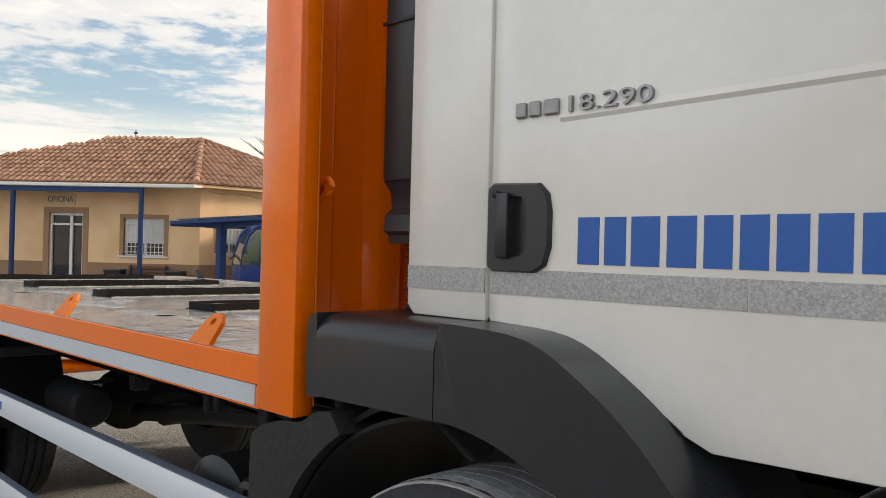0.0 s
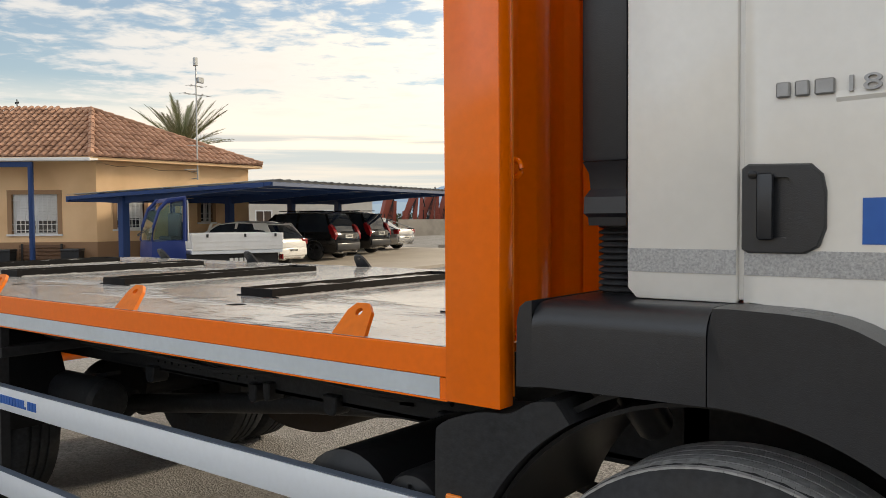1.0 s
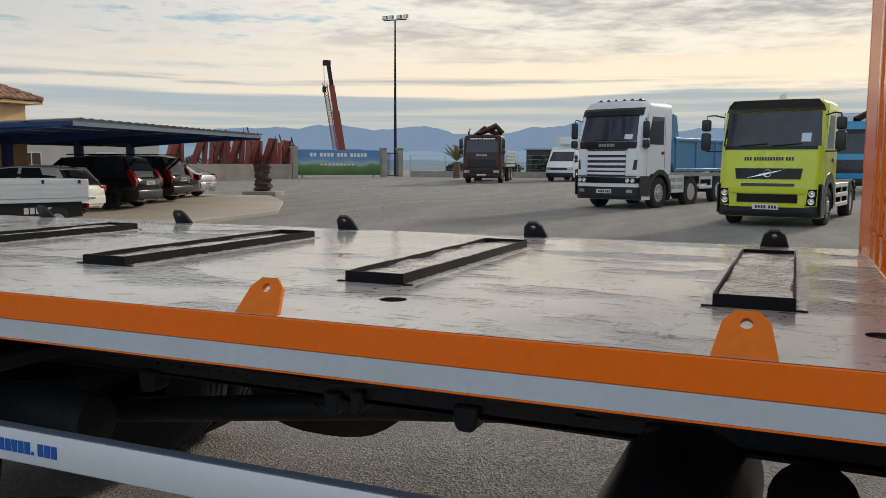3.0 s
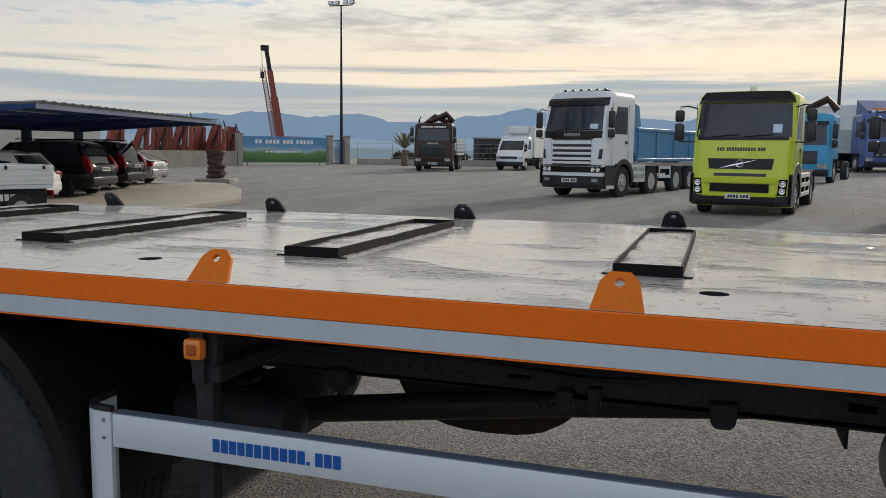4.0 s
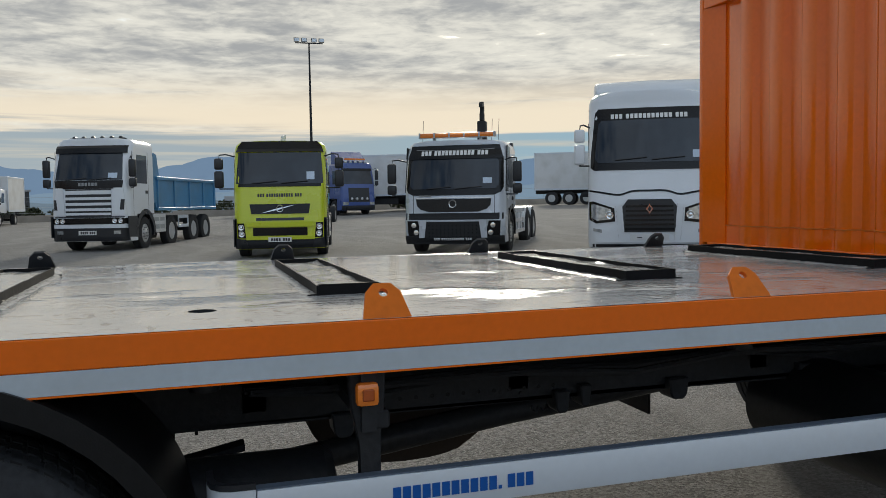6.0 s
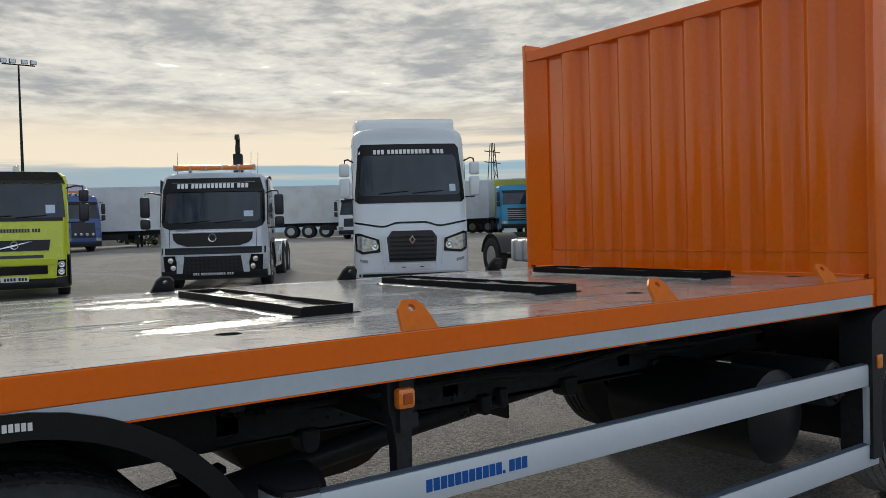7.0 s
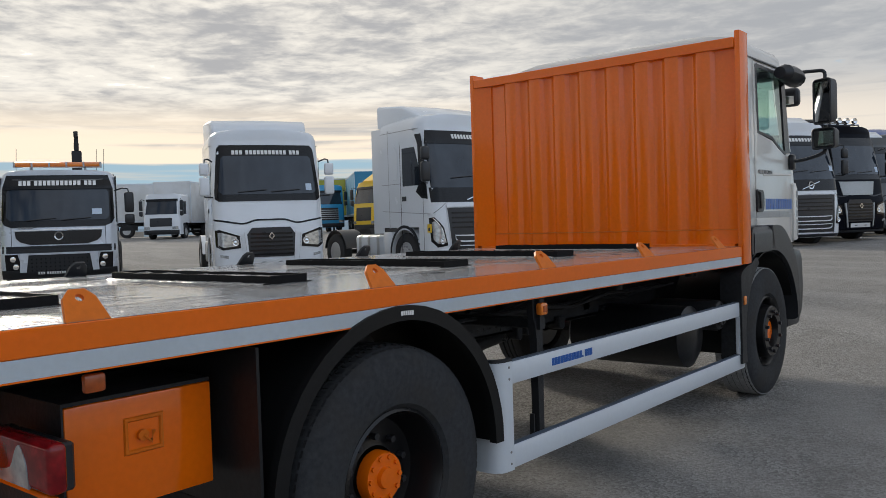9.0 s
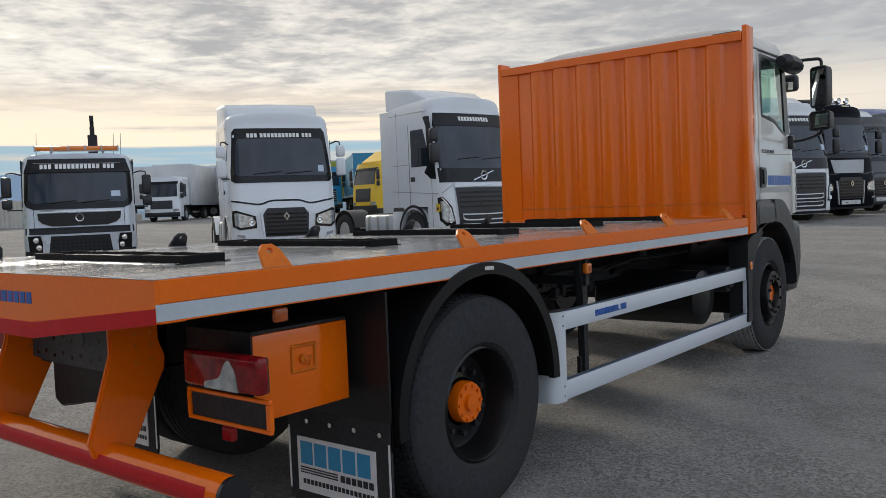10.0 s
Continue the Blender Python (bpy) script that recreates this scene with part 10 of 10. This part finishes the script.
def tall_crane():
    c = thing("mobile_crane", "tall red telescopic crane boom raised behind the hoarding", "crane", m=pose(-70.8, 119.8, -0.7, 0, 0, 40) @ Matrix.Diagonal((1.58, 1.58, 1.70, 1)))
    bm = B()
    box(bm, -3.5, 2.5, -1.2, 1.2, 0.5, 1.5, 0.1)
    box(bm, 0.2, 2.2, -1.2, 0.2, 1.5, 2.7, 0.1)
    part("carrier", bm, CRANE_RED, c)
    for s in (-1, 1):
        for x in (-2.6, -1.2, 1.6):
            bm = B()
            lathe(bm, [(0.25, s * 1.0), (0.3, s * 1.2), (0.5, s * 1.2), (0.55, s * 1.1), (0.55, s * 0.9), (0.25, s * 0.88)], (x, 0, 0.55), "y", 16, closed=True)
            part("wheel", bm, RUBBER, c)
    a, b = Vector((0.3, 0, 1.6)), Vector((-1.25, 0, 11.0))
    for k, (t0, t1, w, mt) in enumerate(((0.0, 0.52, 0.34, CRANE_RED), (0.5, 0.78, 0.26, CRANE_RED), (0.76, 1.0, 0.19, CHASSIS))):
        p, q = a.lerp(b, t0), a.lerp(b, t1)
        bm = B()
        loft(bm, [[(p.x - w, -w, p.z), (p.x + w, -w, p.z), (p.x + w, w, p.z), (p.x - w, w, p.z)], [(q.x - w, -w, q.z), (q.x + w, -w, q.z), (q.x + w, w, q.z), (q.x - w, w, q.z)]])
        part("boom", bm, mt, c)
    bm = B()
    for k in range(22):
        t0, t1 = 0.12 + 0.03 * k, 0.15 + 0.03 * k
        p, q = a.lerp(b, t0), a.lerp(b, t1)
        tube(bm, [(p.x - 0.42, 0.3, p.z), (q.x - 0.85, 0.3, q.z)], 0.03, 4)
        tube(bm, [(p.x - 0.85, 0.3, p.z), (q.x - 0.42, 0.3, q.z)], 0.03, 4)
    p, q = a.lerp(b, 0.1), a.lerp(b, 0.8)
    tube(bm, [(p.x - 0.85, 0.3, p.z), (q.x - 0.85, 0.3, q.z)], 0.05, 5)
    tube(bm, [(p.x - 0.42, 0.3, p.z), (q.x - 0.42, 0.3, q.z)], 0.05, 5)
    part("jib", bm, CRANE_RED, c)
    bm = B()
    box(bm, b.x - 0.55, b.x + 0.25, -0.25, 0.25, b.z - 0.2, b.z + 0.3, 0.05)
    tube(bm, [(b.x - 0.45, 0, b.z), (b.x - 0.42, 0, b.z - 2.2)], 0.03, 5)
    box(bm, b.x - 0.62, b.x - 0.25, -0.15, 0.15, b.z - 2.8, b.z - 2.2, 0.05)
    part("boom_head", bm, CHASSIS, c)


tall_crane()


def box_body(lo, y0, y1, z0, z1, mat=None, hw=1.26, name="box_body"):
    mat = mat or BOX_WHITE
    bm = B()
    box(bm, -hw, hw, y0, y1, z0, z1, 0.02)
    b = part(name, bm, mat, lo)
    bm = B()
    for s in (-1, 1):
        box(bm, *sorted((s * (hw - 0.01), s * (hw + 0.02))), y0, y1, z0 - 0.08, z0 + 0.06)
        box(bm, *sorted((s * (hw - 0.01), s * (hw + 0.015))), y0, y1, z1 - 0.10, z1 - 0.02)
        for y in (y0, y1 - 0.08):
            box(bm, *sorted((s * (hw - 0.01), s * (hw + 0.018))), y, y + 0.08, z0, z1)
    part("body_trim", bm, ALU, b)
    return b


def plain_lorry(label, m, paint, axles, length, name="lorry", top=2.9, grille=BLACK_PLASTIC, screen=(1.65, 2.5), hw=1.22):
    t = top
    s0, s1 = screen
    cab = Cab([(0.32, 0.05), (0.45, 0.0), (1.0, 0.0), (s0, 0.07), (s1 + 0.1, 0.32), (t - 0.15, 0.42)], hw, 2.0, 0.22, 0.10, [(t - 0.05, 0.06, 0), (t, 0.25, 0.1)])
    f = [("windscreen", DARK_GLASS, -hw * 0.86, hw * 0.86, s0, s1, 0.008, (-hw * 0.8, hw * 0.8)), ("visor", BLACK_GLOSS, -hw * 0.86, hw * 0.86, s1, s1 + 0.16, 0.04),
         ("grille", grille, -hw * 0.6, hw * 0.6, 0.85, s0 - 0.25, 0.015), ("under_bumper", BLACK_PLASTIC, -hw * 0.96, hw * 0.96, 0.33, 0.62, 0.02)]
    lo, body = lorry(label, m, cab, paint, axles, length, f, name=name, window=(0.65, 1.45, s0, s1), mirror=(s0 - 0.1, s1 + 0.05), far=True, tyre=0.48, group="lorries far across the yard")
    for s in (-1, 1):
        front_part("headlamp", cab, body, CLEAR_LENS, *sorted((s * hw * 0.62, s * hw * 0.92)), 0.66, 0.84, 0.02)
    return lo, body, cab


def make_far_lorries():
    # brown crane lorry
    lo, body, cab = plain_lorry("dark brown lorry with folded crane behind the cab", place_at(-18.55, 47.3, 12), BROWN, (1.4, 5.0, 6.3), 8.5, "crane_lorry", 3.05, screen=(1.95, 2.72))
    front_part("lamp_panel", cab, body, BLACK_GLOSS, -0.9, 0.9, 0.95, 1.5, 0.02)
    bars_on(cab, body, WHITE_TEXT, -0.8, 0.8, 2.76, 2.85, (8, 8), 0.045, "visor_lettering")
    bars_on(cab, body, GALV, -0.35, 0.35, 1.72, 1.82, (6,), 0.012, "maker_bars")
    plate_on(cab, body, -0.28, 0.28, 0.46, 0.58, 0.03)
    bm = B()
    tube(bm, [(-0.9, 2.4, 1.2), (-0.5, 2.5, 3.2), (0.6, 2.5, 3.7), (1.0, 2.6, 3.2)], 0.22, 8)
    tube(bm, [(0.8, 2.7, 3.1), (-0.2, 2.6, 3.55), (-0.9, 2.7, 3.0)], 0.18, 8)
    tube(bm, [(-1.15, 2.0, 2.2), (-1.15, 2.0, 3.3), (-1.05, 2.0, 3.5)], 0.06, 8)
    part("crane", bm, BROWN, lo, "folded brown crane")
    bm = B()
    box(bm, -1.22, 1.22, 3.1, 8.5, 1.05, 1.2)
    for s in (-1, 1):
        for k in range(5):
            box(bm, *sorted((s * 1.16, s * 1.22)), 3.2 + 1.3 * k, 3.27 + 1.3 * k, 1.2, 2.1)
        for z in (1.3, 1.55, 1.8, 2.0):
            box(bm, *sorted((s * 1.17, s * 1.21)), 3.1, 8.5, z, z + 0.14)
    pieces("drop_side_board", bm, GALV, lo)
    # white refrigerated van
    cab = Cab([(0.30, 0.05), (0.45, 0.0), (0.95, 0.02), (1.30, 0.32), (2.05, 0.98), (2.15, 1.10)], 1.0, 2.3, 0.24, 0.14, [(2.25, 0.06, 0), (2.3, 0.25, 0.1)])
    f = [("windscreen", DARK_GLASS, -0.84, 0.84, 1.36, 2.0, 0.008, (-0.76, 0.76)), ("grille", BLACK_PLASTIC, -0.6, 0.6, 0.78, 0.94, 0.012), ("under_bumper", BLACK_PLASTIC, -0.95, 0.95, 0.3, 0.6, 0.02)]
    lo, body = lorry("white refrigerated box van", place_at(-14.8, 51.9, -4), cab, LORRY_WHITE, (0.9, 4.3), 6.0, f, name="box_van", window=(1.15, 1.8, 1.42, 2.0), mirror=(1.3, 1.75), far=True, tyre=0.36, group="lorries far across the yard", rails=0.7)
    box_body(lo, 2.35, 6.2, 0.95, 3.05, hw=1.08)
    bm = B()
    box(bm, -0.7, 0.7, 2.1, 2.36, 2.5, 2.95, 0.05)
    part("cooling_unit", bm, BOX_WHITE, lo)
    for s in (-1, 1):
        front_part("headlamp", cab, body, CLEAR_LENS, *sorted((s * 0.64, s * 0.92)), 0.78, 0.98, 0.015)
    # blue tractor with flatbed
    lo, body, cab = plain_lorry("blue tractor unit with roof lamps and low trailer", place_at(7.5, 50.2, 14), LORRY_BLUE, (1.4, 4.9, 6.2), 7.0, "blue_tractor", 3.35, screen=(2.0, 2.85))
    bm = B()
    loft(bm, [[(-0.9, 0.75, 3.3), (0.9, 0.75, 3.3), (0.9, 0.75, 3.5), (-0.9, 0.75, 3.5)], [(-1.05, 2.0, 3.3), (1.05, 2.0, 3.3), (1.05, 2.0, 4.15), (-1.05, 2.0, 4.15)]])
    part("roof_spoiler", bm, LORRY_BLUE, body)
    for k in range(5):
        bm = B()
        lathe(bm, [(0.11, 0.0), (0.11, -0.06), (0.01, -0.07)], (-0.7 + 0.35 * k, 0.55, 3.42), "y", 10)
        part("roof_lamp", bm, CLEAR_LENS, body)
    bm = B()
    box(bm, -0.7, 0.7, 0.55, 0.7, 3.55, 3.66)
    part("beacon_bar", bm, AMBER, body)
    for k in range(4):
        bm = B()
        lathe(bm, [(0.09, 0.0), (0.09, -0.04), (0.01, -0.05)], (-0.55 + 0.36 * k, -0.02, 1.05), "y", 10)
        part("spot_lamp", bm, CLEAR_LENS, body)
    tr = thing("low_trailer", "long low grey trailer behind the blue tractor", "trailer", m=place_at(3.0, 55.5, 62))
    bm = B()
    box(bm, -1.2, 1.2, -6.5, 3.5, 1.1, 1.4, 0.02)
    box(bm, -1.2, 1.2, -4.0, -1.0, 1.4, 2.5, 0.03)
    part("bed", bm, GALV, tr)
    for y in (-1.6, -0.3, 1.0):
        for s in (-1, 1):
            whl(tr, (s * 1.2, y, 0.5), s, 0.5, RIM_SILVER, True, True)
    # white trailers and box lorries at the back
    for x, y, r, ln, mt, lb, h in ((8.5, 56.0, 64, 12.5, BOX_WHITE, "long white box trailer parked sideways", 4.0), (25.5, 55.0, 58, 6.5, BOX_WHITE, "white box trailer parked sideways", 3.95), (38.6, 49.0, 35, 9.0, YELLOW_BOX, "long yellow-green box trailer", 4.2), (37.5, 41.0, -40, 9.0, SKY_BOX, "tall blue box trailer", 4.1), (33.0, 50.0, 40, 9.0, BOX_WHITE, "white box trailer at the back of the yard", 3.95)):
        t = thing("box_trailer", lb, "trailer", "trailers at the back of the yard", place_at(x, y, r))
        box_body(t, -ln / 2, ln / 2, 1.2, h, mt)
        for yy in (ln / 2 - 3.9, ln / 2 - 2.6, ln / 2 - 1.3):
            for s in (-1, 1):
                whl(t, (s * 1.22, yy, 0.5), s, 0.5, RIM_SILVER, True, True)
        bm = B()
        box(bm, -0.5, 0.5, -ln / 2 + 0.3, ln / 2, 0.85, 1.2)
        for s in (-1, 1):
            box(bm, s * 0.7 - 0.06, s * 0.7 + 0.06, -ln / 2 + 2.4, -ln / 2 + 2.55, 0.0, 1.1)
            box(bm, *sorted((s * 1.16, s * 1.2)), -ln / 2 + 3.0, ln / 2 - 4.6, 0.55, 0.95)
        part("running_gear", bm, CHASSIS, t)
    lo, body, cab = plain_lorry("white box lorry with dark grille", place_at(23.6, 46.2, -52), LORRY_WHITE, (1.4, 5.6), 8.5, "box_lorry", 3.0)
    box_body(lo, 2.3, 9.0, 1.15, 3.9)
    lo, body, cab = plain_lorry("white box lorry standing beside another", place_at(28.3, 44.0, -38), LORRY_WHITE, (1.4, 5.6), 8.5, "box_lorry", 3.1)
    box_body(lo, 2.3, 9.0, 1.15, 3.9)
    lo, body, cab = plain_lorry("light blue lorry with a barred grille", place_at(34.5, 42.0, -30), SKY_BLUE, (1.4, 5.0), 7.0, "blue_lorry", 3.4, screen=(2.0, 2.85))
    for k in range(5):
        front_part("grille_bar", cab, body, GALV, -0.75, 0.75, 0.95 + 0.15 * k, 1.0 + 0.15 * k, 0.035)
    lo, body, cab = plain_lorry("warm yellow lorry with high roof", place_at(29.2, 33.2, -98), SIGNAL_YELLOW, (1.4, 5.0), 6.5, "yellow_lorry", 3.2, screen=(1.9, 2.75))
    bm = B()
    loft(bm, [[(-0.9, 0.75, 3.1), (0.9, 0.75, 3.1), (0.9, 0.75, 3.3), (-0.9, 0.75, 3.3)], [(-1.05, 2.0, 3.1), (1.05, 2.0, 3.1), (1.05, 2.0, 4.0), (-1.05, 2.0, 4.0)]])
    part("roof_spoiler", bm, SIGNAL_YELLOW, body)
    lo, body, cab = plain_lorry("blue lorry with loading crane behind the tipper", place_at(1.8, 36.5, -16), SKY_BLUE, (1.4, 5.0), 7.5, "crane_lorry", 3.0)
    bm = B()
    tube(bm, [(-0.6, 2.4, 1.2), (-0.4, 2.4, 3.2), (0.6, 2.4, 3.7), (1.0, 2.5, 3.2)], 0.18, 8)
    part("crane", bm, BROWN, lo)
    # curtain-sider closing the row beyond the tractors
    t = thing("box_trailer", "blue curtain-sided trailer at the end of the row", "trailer", "trailers at the back of the yard", place_at(37.5, 6.0, -22))
    box_body(t, -1.0, 11.0, 1.2, 4.1, BLUE_CURTAIN)
    for yy in (7.0, 8.3, 9.6):
        for s in (-1, 1):
            whl(t, (s * 1.22, yy, 0.5), s, 0.5, RIM_SILVER, True, True)
    # lattice pylon
    t = thing("lattice_pylon", "distant steel lattice pylon", "pylon", m=pose(105.0, 130.0, 0.0, 0, 0, 20))
    bm = B()
    for s in (-1, 1):
        for u in (-1, 1):
            tube(bm, [(s * 1.6, u * 1.6, -2), (s * 0.3, u * 0.3, 19.0)], 0.10, 4)
    for k in range(9):
        w0, w1 = 1.6 - 0.14 * k, 1.6 - 0.14 * (k + 1)
        z0, z1 = -1 + 2.1 * k, 1.1 + 2.1 * k
        tube(bm, [(-w0, -w0, z0), (w1, -w1, z1)], 0.06, 4)
        tube(bm, [(w0, -w0, z0), (-w1, -w1, z1)], 0.06, 4)
    for z in (15.0, 17.2):
        tube(bm, [(-3.2, 0, z), (3.2, 0, z)], 0.10, 4)
    part("lattice", bm, DARK_GREY, t)


make_far_lorries()


def make_hills():
    """Ridges on the horizon and the plain before them, their haze held in glowing colours."""
    rng = random.Random(2)
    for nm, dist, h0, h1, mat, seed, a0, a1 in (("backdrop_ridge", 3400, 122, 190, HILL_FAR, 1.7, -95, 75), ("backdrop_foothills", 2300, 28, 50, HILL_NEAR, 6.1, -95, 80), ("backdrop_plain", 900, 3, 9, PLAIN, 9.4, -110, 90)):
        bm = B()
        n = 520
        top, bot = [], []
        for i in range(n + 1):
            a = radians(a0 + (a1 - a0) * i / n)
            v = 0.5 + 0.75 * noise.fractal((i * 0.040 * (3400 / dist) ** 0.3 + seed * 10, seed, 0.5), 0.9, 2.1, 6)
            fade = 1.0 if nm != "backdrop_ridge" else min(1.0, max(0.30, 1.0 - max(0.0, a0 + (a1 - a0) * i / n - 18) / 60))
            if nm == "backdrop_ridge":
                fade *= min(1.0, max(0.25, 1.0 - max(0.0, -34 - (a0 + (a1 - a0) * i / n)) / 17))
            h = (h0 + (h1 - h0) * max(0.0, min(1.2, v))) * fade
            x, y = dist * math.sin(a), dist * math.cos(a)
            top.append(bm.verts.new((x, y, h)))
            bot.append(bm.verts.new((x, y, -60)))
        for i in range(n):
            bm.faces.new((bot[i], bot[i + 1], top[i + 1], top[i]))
        solid(nm, bm, mat, "mountain ridge on the horizon in a glowing blue haze colour" if "ridge" in nm else "low ground before the mountains in a glowing pale haze colour", "backdrop", kind="structure", smooth=0)


make_hills()
